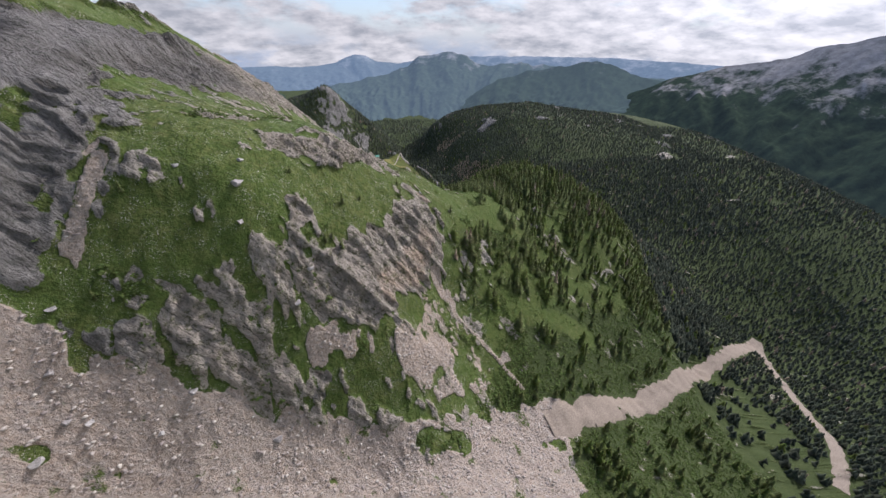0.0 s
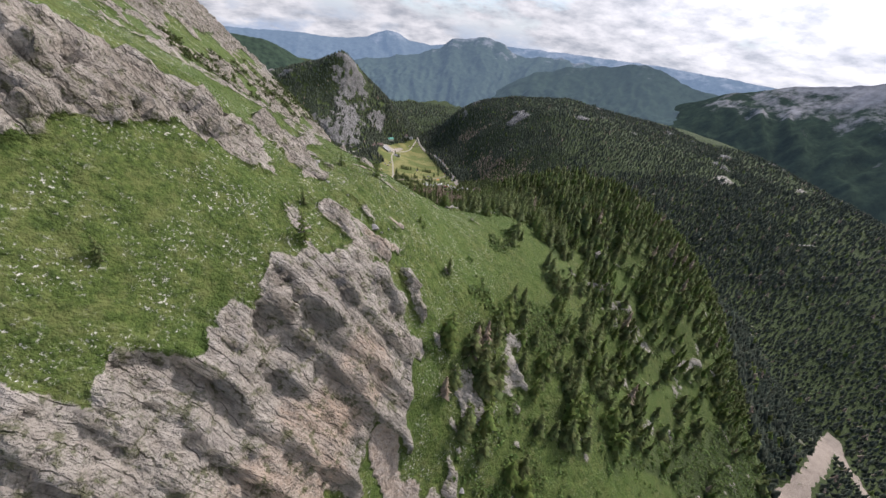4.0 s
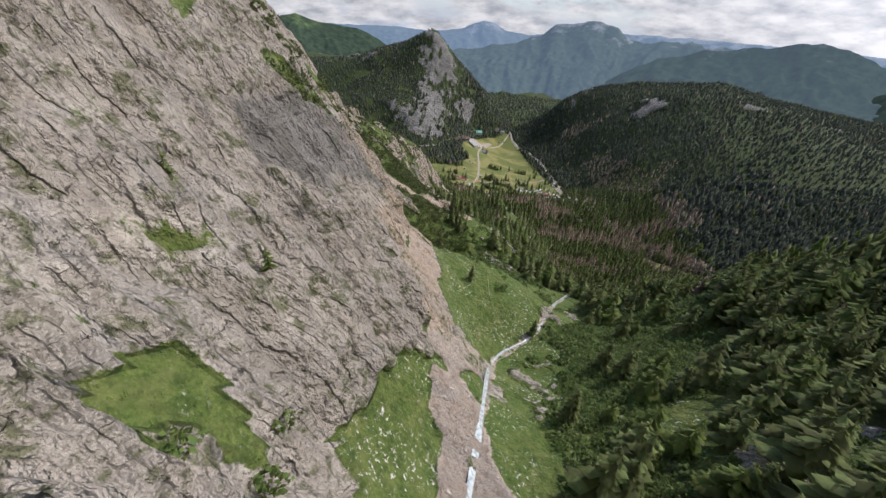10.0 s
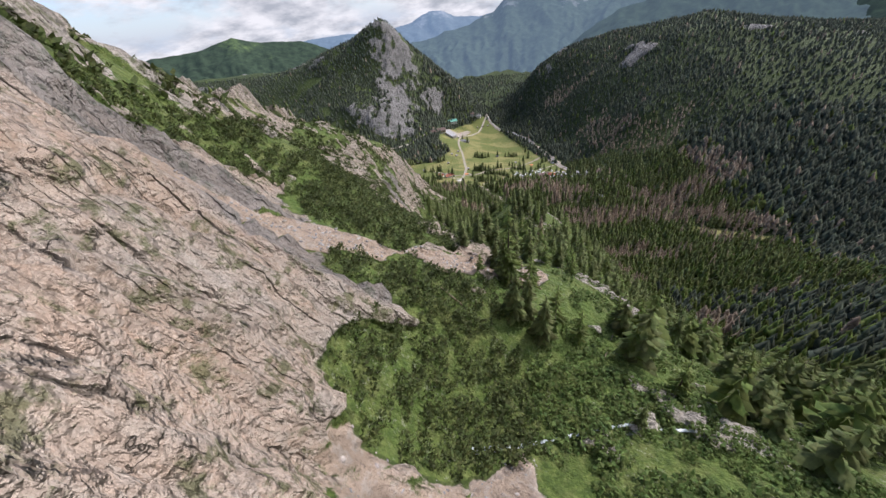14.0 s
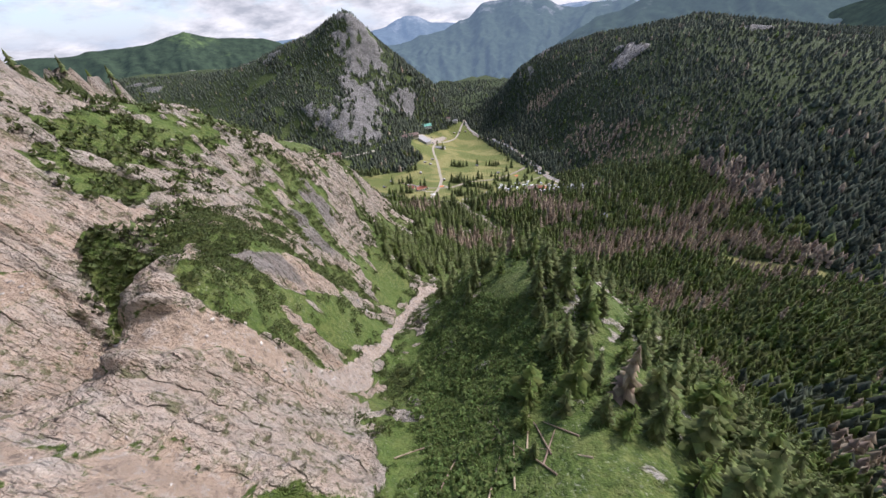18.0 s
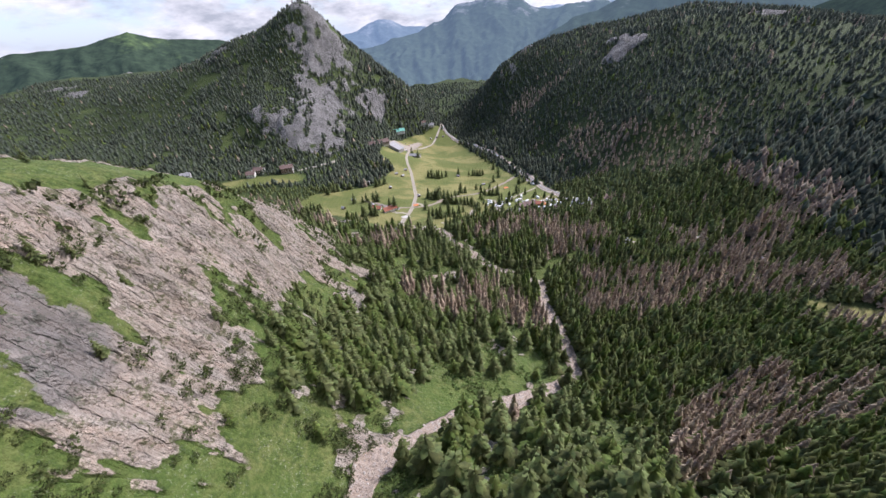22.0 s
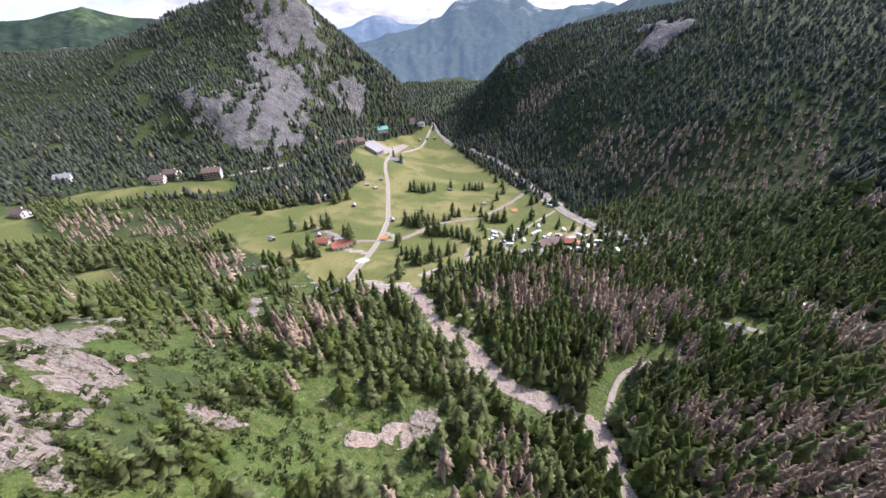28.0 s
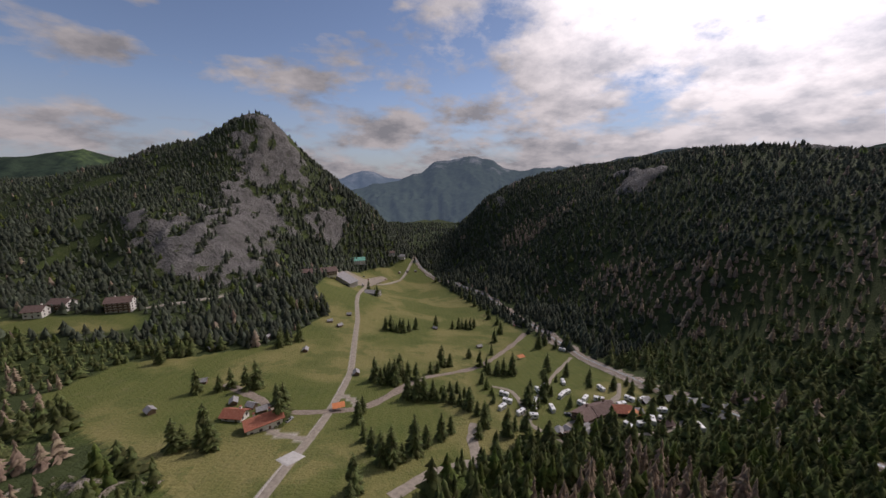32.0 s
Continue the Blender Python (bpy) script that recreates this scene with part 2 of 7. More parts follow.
def height(px, py):
    px, py = np.atleast_1d(np.asarray(px, float)).ravel(), np.atleast_1d(np.asarray(py, float)).ravel()
    out = np.empty(len(px))
    for i in range(0, len(px), 20000):
        out[i:i + 20000] = (basis(px[i:i + 20000], py[i:i + 20000]) * WEIGHTS).sum(1)
    away = np.clip((np.hypot(np.maximum(np.maximum(-950 - px, px - 1100), 0), np.maximum(np.maximum(-200 - py, py - 1720), 0))) / 600, 0, 1)
    away = away * away * (3 - 2 * away)
    return out * (1 - away) - 90 * away


def mesh_object(name, verts, faces, mat=None, smooth=False):
    me = bpy.data.meshes.new(name)
    verts, faces = np.asarray(verts, np.float32), np.asarray(faces, np.int32)
    k = faces.shape[1]
    me.vertices.add(len(verts))
    me.vertices.foreach_set("co", verts.ravel())
    me.loops.add(faces.size)
    me.loops.foreach_set("vertex_index", faces.ravel())
    me.polygons.add(len(faces))
    me.polygons.foreach_set("loop_start", np.arange(0, faces.size, k, dtype=np.int32))
    if smooth:
        me.polygons.foreach_set("use_smooth", np.ones(len(faces), bool))
    me.update(calc_edges=True)
    if mat:
        me.materials.append(mat)
    return new(name, me)


def steps(*spans):
    """Grid lines from spans of (start, end, step)."""
    return np.unique(np.concatenate([np.arange(a, b, s) for a, b, s in spans]).round(3))



# ---- noise ----
def lattice(ix, iy, seed):
    h = (ix.astype(np.int64) * 374761393 + iy.astype(np.int64) * 668265263 + seed * 974711) & 0x7FFFFFFF
    h = ((h ^ (h >> 13)) * 1274126177) & 0x7FFFFFFF
    return ((h ^ (h >> 16)) & 0xFFFF) / 65535.0


def vnoise(x, y, seed):
    ix, iy = np.floor(x), np.floor(y)
    fx, fy = x - ix, y - iy
    fx, fy = fx * fx * (3 - 2 * fx), fy * fy * (3 - 2 * fy)
    a, b = lattice(ix, iy, seed), lattice(ix + 1, iy, seed)
    c, d = lattice(ix, iy + 1, seed), lattice(ix + 1, iy + 1, seed)
    return (a + (b - a) * fx) * (1 - fy) + (c + (d - c) * fx) * fy


def fbm(x, y, size, octaves, seed, ridged=False):
    total, amp, norm = np.zeros_like(x), 1.0, 0.0
    u, v = x / size, y / size
    for k in range(octaves):
        n = vnoise(u, v, seed + k)
        total += amp * (1 - abs(2 * n - 1) if ridged else n)
        norm += amp
        amp *= 0.5
        u, v = (u * 0.8 - v * 0.6) * 2.03 + 7.1, (u * 0.6 + v * 0.8) * 2.03 + 3.7
    return total / norm


def ease(v, lo, hi):
    q = np.clip((v - lo) / (hi - lo), 0, 1)
    return q * q * (3 - 2 * q)


def line_gap(px, py, line):
    """Distance in plan to a line of points."""
    best = np.full(px.shape, 1e9)
    if len(line) == 1:
        return np.hypot(px - line[0][0], py - line[0][1])
    for p, q in zip(line[:-1], line[1:]):
        ax, ay, dx, dy = p[0], p[1], q[0] - p[0], q[1] - p[1]
        k = np.clip(((px - ax) * dx + (py - ay) * dy) / (dx * dx + dy * dy + 1e-9), 0, 1)
        best = np.minimum(best, np.hypot(px - ax - k * dx, py - ay - k * dy))
    return best


def inside(px, py, ring):
    hit = np.zeros(px.shape, bool)
    for (ax, ay), (bx, by) in zip(ring, ring[1:] + ring[:1]):
        if ay != by:
            hit ^= ((ay > py) != (by > py)) & (px < (bx - ax) * (py - ay) / (by - ay) + ax)
    return hit


# ---- ground cover plan: what grows or lies where, painted in order along lines with half-widths in metres ----
# shares of bare rock, loose scree, shrubs and trees, and how rusty the stone is
COVER = {"wall": (0.99, -0.2, 0.02, 0, 0.22), "redwall": (1.04, -0.2, 0, 0, 1), "ledges": (0.60, -0.2, 0.42, 0.03, 0.3), "stony": (0.10, -0.2, 0.01, 0, 0.2), "turf": (-0.08, -0.2, 0, 0, 0), "lush": (-0.06, -0.2, 0.26, 0.03, 0), "sand": (-0.1, 1.0, 0, 0, 0.35), "dirt": (0.16, 0.64, 0.14, 0.01, 0.45), "outcrops": (0.42, -0.2, 0.13, 0, 0.15), "bushes": (0.0, -0.2, 0.92, 0, 0), "knob": (0.86, -0.2, 0.03, 0, 0.2),
         "gravel": (0.06, 1.1, 0, 0, 0.2), "redscree": (0.42, 1.2, 0, 0, 1), "scrub": (0.16, -0.1, 0.97, 0.04, 0.6), "alder": (0.03, -0.2, 0.92, 0.26, 0), "wood": (0.02, -0.2, 0.14, 0.84, 0), "openwood": (0.08, -0.2, 0.25, 0.42, 0), "fan": (0.16, 0.42, 0.05, 0.01, 0.3), "shrubby": (0.30, -0.2, 0.50, 0.02, 0.1)}
HILLSIDE_PLAN = [("wall", 26, [(-160, 180), (-150, 215), (-135, 265), (-115, 300), (-125, 370), (-105, 450), (-95, 475)]), ("wall", 12, [(-148, 140), (-122, 147), (-126, 168)]), ("outcrops", 26, [(-125, 125), (-85, 130), (-45, 132), (-20, 138)]), ("outcrops", 18, [(-110, 165), (-80, 175), (-60, 195)]), ("turf", 12, [(-112, 130), (-98, 138), (-84, 142)]), ("knob", 6.5, [(-90, 121), (-85, 125)]), ("knob", 5.5, [(-68, 124), (-56, 125)]), ("knob", 4, [(-44, 120), (-40, 126)]), ("knob", 4, [(-66, 155), (-63, 146)]), ("knob", 3.5, [(-84, 152), (-78, 156)]), ("knob", 9, [(-131, 155), (-137, 146)]), ("ledges", 7, [(-104, 112), (-88, 108), (-70, 112)]), ("shrubby", 4, [(-112, 124), (-104, 126)]),
                 ("turf", 8, [(-108, 160), (-92, 165), (-78, 178), (-70, 205)]), ("stony", 12, [(-72, 150), (-58, 155), (-52, 170)]), ("ledges", 5, [(-95, 185), (-80, 200), (-62, 215)]), ("wall", 7, [(-56, 186), (-44, 192), (-32, 202), (-26, 216), (-14, 222)]), ("turf", 7, [(-50, 172), (-38, 178), (-25, 186), (-12, 196)]), ("turf", 5, [(-60, 205), (-52, 212), (-44, 230)]),
                 ("wall", 7, [(-45, 150), (-44, 160)]), ("shrubby", 7, [(-42, 152), (-36, 158)]), ("wall", 13, [(-28, 146), (-12, 162), (4, 178), (15, 196), (20, 208)]), ("redwall", 5, [(-8, 158), (6, 176), (17, 197)]), ("ledges", 10, [(-70, 118), (-48, 138)]),
                 ("turf", 13, [(2, 226), (20, 232), (34, 250), (48, 272), (60, 290)]), ("turf", 12, [(60, 250), (80, 262), (92, 280), (80, 300)]), ("stony", 9, [(2, 224), (10, 225), (16, 230), (12, 240)]), ("wall", 4.2, [(7, 218), (12, 218.5), (16, 216)]), ("redwall", 1.6, [(15, 219), (18, 218)]), ("fan", 0.95, [(9, 233.2), (14, 231.6), (17, 231.4), (20, 230.8), (23, 231.2)]), ("fan", 0.9, [(18, 221), (22, 222.5)]), ("wall", 4.5, [(-14, 240), (-6, 234), (-1, 230)]), ("ledges", 3, [(-6, 247), (2, 240)]),
                 ("fan", 10, [(30, 176), (24, 158), (32, 145), (55, 160)]), ("openwood", 17, [(48, 208), (75, 212), (105, 222), (145, 240), (200, 268), (260, 290)]), ("openwood", 34, [(125, 265), (150, 300), (220, 320), (300, 340)]), ("wood", 16, [(110, 330), (150, 370), (210, 375)]), ("lush", 8, [(85, 195), (130, 205), (170, 215)]), ("alder", 10, [(60, 100), (130, 122), (200, 140), (300, 190)]), ("shrubby", 10, [(50, 172), (75, 176)]),
                 ("turf", 10, [(4, 248), (7, 260), (9, 270)]), ("stony", 9, [(10, 268), (14, 278), (20, 290)]), ("wall", 4.5, [(8, 283), (3, 288), (-4, 294)]), ("turf", 4, [(12, 288), (8, 296), (4, 303)]), ("wall", 17, [(-22, 312), (-28, 345), (-34, 380), (-34, 405)]), ("wall", 9, [(-8, 320), (-14, 345), (-12, 370), (-6, 385)]), ("turf", 2.6, [(-15, 326), (-11, 324)]), ("turf", 2.2, [(-12, 342), (-6, 343)]), ("redwall", 5, [(0, 307), (8, 308), (11, 316), (8, 322)]),
                 ("turf", 3.0, [(0.5, 314), (2.5, 318), (1, 324)]), ("ledges", 16, [(-75, 330), (-66, 400), (-68, 450)]), ("openwood", 13, [(42, 308), (62, 312), (48, 350), (60, 370), (30, 350)]), ("alder", 9, [(34, 345), (30, 370), (38, 390), (50, 410)]), ("turf", 6, [(36, 332), (52, 330), (60, 346)]), ("turf", 5, [(26, 318), (30, 334)]),
                 ("fan", 5, [(16, 318), (14, 340), (6, 368)]), ("gravel", 4.5, [(3, 374), (9, 384)]), ("wall", 12, [(-20, 395), (-30, 415), (-44, 435)]), ("redwall", 13, [(-24, 412), (-34, 436), (-40, 460)]), ("wall", 9, [(-9, 370), (-10, 395), (-17, 412)]), ("redscree", 3.6, [(0, 378), (-4, 396), (-10, 412), (-18, 432), (-26, 452)]), ("redscree", 6, [(-16, 417), (-17, 432), (-18, 446), (-17, 460)]),
                 ("turf", 11, [(6, 398), (13, 412), (5, 424)]), ("lush", 13, [(5, 428), (24, 436), (36, 448)]), ("alder", 16, [(45, 396), (58, 415), (64, 435)]), ("alder", 6, [(-2, 445), (12, 452), (30, 462)])]
MEADOW_PLAN = [("turf", 12, [(12, 236), (18, 248), (24, 262), (34, 274)]), ("turf", 9, [(14, 262), (16, 275), (22, 286)]), ("stony", 5, [(12, 270), (14, 280), (12, 287)]), ("knob", 2.4, [(3.5, 289), (-1, 293)]), ("ledges", 3.2, [(10, 254), (8, 261)]), ("sand", 0.8, [(7, 247.5), (14.3, 249.2), (17.6, 252.8)]), ("fan", 1.4, [(17.4, 252.4), (20, 258)]), ("sand", 0.8, [(24.6, 255.2), (26, 256)]), ("sand", 0.9, [(34, 264.4), (35.6, 265.6)]), ("fan", 1.3, [(53, 280), (56, 278)]), ("fan", 1.2, [(16.5, 245.5), (20, 246.6)]),
               ("sand", 0.5, [(22.2, 282), (23.2, 282.3)]), ("ledges", 4, [(-10, 343), (-5, 345)]), ("turf", 1.6, [(-12, 342), (-13.5, 346), (-8, 344)]), ("turf", 3, [(-8.5, 315), (-5, 320)]), ("outcrops", 2.6, [(10.6, 281.4), (13, 279), (14.5, 276.5)]), ("outcrops", 2.2, [(16.4, 277.4), (18.2, 279.6), (19.4, 281.4)]), ("knob", 1.7, [(14.6, 287), (16.6, 285), (18, 283)]), ("sand", 0.8, [(22.4, 282), (23.4, 282.3)]), ("sand", 0.6, [(17.4, 281.6), (18.4, 283)])]
SADDLE_PLAN = [("wall", 6, [(-16, 386), (-18, 396), (-21, 404)]), ("redwall", 4, [(-13.5, 393), (-15, 403), (-19, 414), (-26, 428)]), ("redscree", 4, [(-7, 390), (-8.5, 399), (-11, 409), (-15, 420)]), ("shrubby", 5, [(-36, 402), (-35, 411), (-41, 424)]), ("turf", 2.4, [(-32, 408), (-36, 413)]), ("ledges", 8, [(-46, 412), (-56, 435), (-62, 455)]), ("shrubby", 8, [(-54, 446), (-60, 466), (-66, 484)]), ("redwall", 15, [(-48, 468), (-34, 476), (-22, 486)]), ("shrubby", 14, [(2, 465), (8, 485), (6, 520), (0, 550)]), ("openwood", 11, [(-8, 478), (-2, 492), (-8, 508), (0, 530)]), ("lush", 6, [(4, 486), (10, 494)]), ("openwood", 10, [(18, 480), (30, 490), (30, 520)]), ("ledges", 18, [(-66, 500), (-85, 530), (-110, 580)]), ("redwall", 7, [(-44, 460), (-50, 478), (-57, 490)]),
               ("redscree", 5, [(-46, 472), (-38, 479), (-28, 482)]), ("scrub", 9, [(-42, 494), (-48, 506), (-38, 515), (-28, 500)]), ("scrub", 5.5, [(-31, 473), (-24, 475), (-17, 478)]), ("redwall", 4.5, [(-44, 464), (-37, 467), (-32, 468)]), ("redscree", 3.2, [(-28, 482), (-20, 485), (-9, 488), (-5, 492)]), ("scrub", 7, [(-41, 489), (-33, 491), (-26, 496), (-20, 501)]), ("scrub", 4.5, [(-33, 474), (-28, 476), (-22, 477), (-17, 480)]), ("scrub", 13, [(-50, 520), (-60, 540), (-45, 545)]), ("shrubby", 12, [(-64, 500), (-76, 520), (-95, 545)]),
               ("redwall", 22, [(-58, 560), (-80, 578), (-60, 585), (-98, 592)]), ("redscree", 8, [(-50, 550), (-62, 560), (-80, 572), (-95, 580)]), ("redwall", 9, [(-70, 556), (-56, 566), (-50, 580)]), ("redwall", 8, [(-115, 615), (-104, 600), (-96, 588)]), ("redscree", 4, [(-100, 586), (-80, 572), (-60, 572), (-46, 580)]), ("redwall", 6, [(-66, 600), (-60, 612), (-64, 630)]), ("lush", 9, [(-24, 548), (-10, 552), (2, 556)]), ("turf", 5, [(-15, 563), (-7, 567), (0, 560)]),
               ("scrub", 6, [(-84, 600), (-78, 612), (-76, 640)]), ("scrub", 5, [(-58, 588), (-62, 598)]), ("shrubby", 12, [(-108, 625), (-112, 650), (-108, 680)]), ("alder", 9, [(-14, 575), (-18, 600), (-18, 640), (-20, 662)]), ("openwood", 9, [(2, 575), (6, 600), (2, 630), (8, 660)]), ("ledges", 8, [(-66, 645), (-70, 660)]), ("wood", 8, [(10, 668), (16, 686)]), ("turf", 4.5, [(-14, 562), (-7, 566), (0, 560)]), ("scrub", 6, [(-66, 503), (-50, 499), (-36, 500)]), ("scrub", 4.5, [(-27, 479), (-21, 473)]), ("bushes", 8, [(-25, 461), (-15, 465), (-4, 468)]), ("scrub", 6, [(-72, 606), (-70, 618)]), ("scrub", 5, [(-86, 588), (-92, 602)]), ("bushes", 9, [(-16, 564), (-16, 590), (-14, 618)]), ("bushes", 6, [(-4, 582), (-3, 602)])]
RAVINE_PLAN = [("gravel", 3.0, [(-46, 585), (-44, 604), (-41, 640), (-39, 668), (-34, 690)]), ("gravel", 4.0, [(-34, 690), (-9, 715), (27, 730), (54, 750), (59, 780), (59, 810), (65, 845)]), ("turf", 4, [(-50, 658), (-52, 672), (-48, 690)]), ("shrubby", 12, [(-74, 650), (-80, 675), (-70, 700)]), ("ledges", 9, [(-68, 642), (-72, 668)]), ("wall", 5, [(-82, 690), (-80, 724), (-84, 742)]), ("ledges", 10, [(-64, 665), (-68, 690), (-72, 720)]),
               ("wall", 6, [(-76, 745), (-78, 770), (-82, 800)]), ("ledges", 9, [(-88, 760), (-90, 800), (-84, 830)]), ("turf", 7, [(-112, 690), (-102, 735), (-107, 790), (-118, 850)]), ("openwood", 10, [(-55, 700), (-55, 725), (-60, 760)]), ("openwood", 13, [(-35, 715), (-22, 740), (0, 765)]), ("wood", 16, [(-25, 775), (-5, 790), (20, 800), (35, 830)]), ("lush", 6, [(-20, 718), (10, 735), (40, 760)]),
               ("lush", 14, [(-75, 862), (-45, 850), (-20, 846)]), ("ledges", 8, [(-92, 835), (-80, 850)]), ("openwood", 14, [(-110, 900), (-75, 880), (-55, 866)]), ("sand", 2.6, [(-32, 862), (-22, 856)]), ("sand", 3.4, [(-14, 846), (4, 855)]), ("lush", 9, [(-60, 822), (-35, 830)]), ("openwood", 10, [(-40, 850), (0, 862), (30, 850)]), ("wood", 12, [(-80, 880), (-50, 888), (-20, 884), (0, 880)]), ("wood", 22, [(70, 920), (100, 930), (130, 920)]), ("turf", 7, [(70, 858), (92, 884), (120, 888)]), ("gravel", 5.5, [(-30, 936), (-11, 925), (5, 906), (20, 893), (30, 872), (44, 864), (66, 848)]), ("gravel", 8, [(-30, 936), (-10, 930), (-2, 920)]), ("wall", 6, [(-106, 852), (-112, 868)]), ("ledges", 13, [(-70, 655), (-76, 675), (-84, 690)]), ("knob", 8, [(-78, 664), (-72, 660)]), ("scrub", 4.5, [(-72, 668), (-80, 672)]), ("scrub", 4, [(-86, 684), (-90, 694)]), ("turf", 5, [(-54, 676), (-50, 688)]), ("scrub", 5, [(-68, 598), (-62, 592), (-54, 587)]), ("shrubby", 5, [(-55, 603), (-50, 612), (-48, 628)]), ("lush", 3.5, [(-50, 604), (-46, 616), (-46, 636)]), ("scrub", 5, [(-72, 622), (-64, 632), (-60, 650)]), ("scrub", 5, [(-88, 616), (-84, 628)]), ("openwood", 9, [(-60, 722), (-48, 712)]), ("wood", 9, [(-52, 730), (-40, 718), (-30, 728)]), ("wood", 9, [(-46, 740), (-44, 758), (-28, 746)]), ("wall", 6.5, [(-74, 704), (-79, 722), (-84, 742)]), ("ledges", 2, [(-76, 726), (-70, 718)]), ("wood", 7, [(-66, 822), (-60, 826), (-68, 834)]), ("wood", 6, [(-76, 848), (-60, 848), (-50, 852)]), ("dirt", 3.4, [(-24, 842), (-11, 842), (2, 851)]), ("dirt", 2.2, [(-34, 858), (-24, 868)]), ("scrub", 6, [(-63, 480), (-60, 491), (-54, 500), (-46, 505)]), ("scrub", 4.5, [(-58, 582), (-53, 587)])]
SCREE_PLAN = [("gravel", 12, [(-180, 60), (-136, 100), (-118, 98), (-60, 98), (7, 104), (91, 130), (112, 140)]), ("gravel", 22, [(-180, 40), (-100, 75), (-40, 80), (40, 95), (90, 105)]), ("shrubby", 5, [(10, 108), (30, 112)]),
              ("fan", 5, [(-113, 155), (-119, 139), (-124, 126)]), ("gravel", 2.2, [(-114, 152), (-119, 139), (-124, 126)]), ("fan", 2.2, [(-124, 126), (-122, 108)]), ("fan", 4, [(12, 127), (50, 154), (70, 165)]), ("dirt", 11, [(6, 142), (15, 155), (25, 167)]), ("dirt", 9, [(46, 146), (38, 158)]), ("dirt", 4.5, [(23, 187), (31, 177)]), ("dirt", 5, [(-42, 128), (-20, 136)]), ("sand", 1.3, [(33, 176), (50, 168), (66, 160), (80, 150)]), ("bushes", 3.5, [(60, 150), (70, 149)]), ("bushes", 2.2, [(38, 164), (42, 162)])]
FAR_ROCK = [([(-232, 1552), (-215, 1510), (-205, 1430), (-205, 1330), (-200, 1250)], 50), ([(-140, 1450), (-110, 1500)], 16), ([(-300, 1290), (-265, 1260)], 14), ([(-250, 1250), (-280, 1270)], 16), ([(-110, 1500), (-120, 1430)], 14), ([(192, 1588), (205, 1540)], 14), ([(585, 1290), (640, 1310)], 16)]
# faces whose shade is painted into the stone colour: lines and half-widths
SHADED_FACES = [([(-56, 469), (-46, 469), (-38, 469), (-33, 473)], 5), ([(-60, 474), (-50, 478), (-40, 477), (-34, 482)], 6), ([(-26, 384), (-27, 398), (-33, 412)], 6), ([(-68, 604), (-62, 612)], 5), ([(-74, 655), (-82, 690)], 7)]
RIVER_GRAVEL = [([(23, 1600), (40, 1530), (95, 1420), (132, 1240), (150, 1120), (152, 1030), (165, 1000)], 5), ([(165, 1000), (180, 970), (205, 920), (250, 850)], 2.2)]
WATER_LINES = [([(15, 316), (12, 331), (9, 343), (10, 365), (13, 392), (25, 408), (36, 440), (60, 490), (85, 538), (113, 596), (150, 650), (190, 690)], 1.0)]
ROAD = [(-60, 925), (-46, 942), (-38, 980), (-34, 1010), (-31, 1060), (-35, 1110), (-40, 1175), (-48, 1235), (-51, 1275), (-51, 1330), (-46, 1380)]
LANES = [[(-41, 947), (-25, 937), (-10, 940)], [(-38, 985), (-52, 990), (-62, 1000)], [(-46, 1380), (0, 1460), (30, 1560)], [(-46, 1380), (-85, 1375), (-108, 1330), (-122, 1262), (-150, 1190), (-200, 1146)], [(-33, 1030), (-24, 1022), (-20, 1012)]]
MEADOW = [(-20, 930), (-60, 940), (-78, 962), (-125, 992), (-175, 1025), (-165, 1064), (-130, 1076), (-89, 1100), (-67, 1182), (-95, 1245), (-95, 1340), (-60, 1440), (20, 1550), (60, 1500), (95, 1304), (118, 1202), (142, 1110), (145, 1000), (60, 985), (20, 965), (0, 938)]
FIELDS = [([(-205, 1120), (-260, 1110), (-310, 1090)], 14), ([(-330, 1040), (-290, 1010)], 14), ([(-200, 960), (-180, 940)], 10), ([(155, 895), (170, 900)], 9), ([(240, 800), (300, 770)], 9)]


def widest(px, py, lines, wobble):
    """1 within a line's half-width, 0 outside it, with an uneven edge."""
    out = np.zeros_like(px)
    for line, half in lines:
        ax, ay = [p[0] for p in line], [p[1] for p in line]
        near = (px > min(ax) - 3 * half - 20) & (px < max(ax) + 3 * half + 20) & (py > min(ay) - 3 * half - 20) & (py < max(ay) + 3 * half + 20)
        if near.any():
            gap = line_gap(px[near], py[near], line) / half + wobble[near]
            out[near] = np.maximum(out[near], 1 - ease(gap, 0.8, 1.15))
    return out


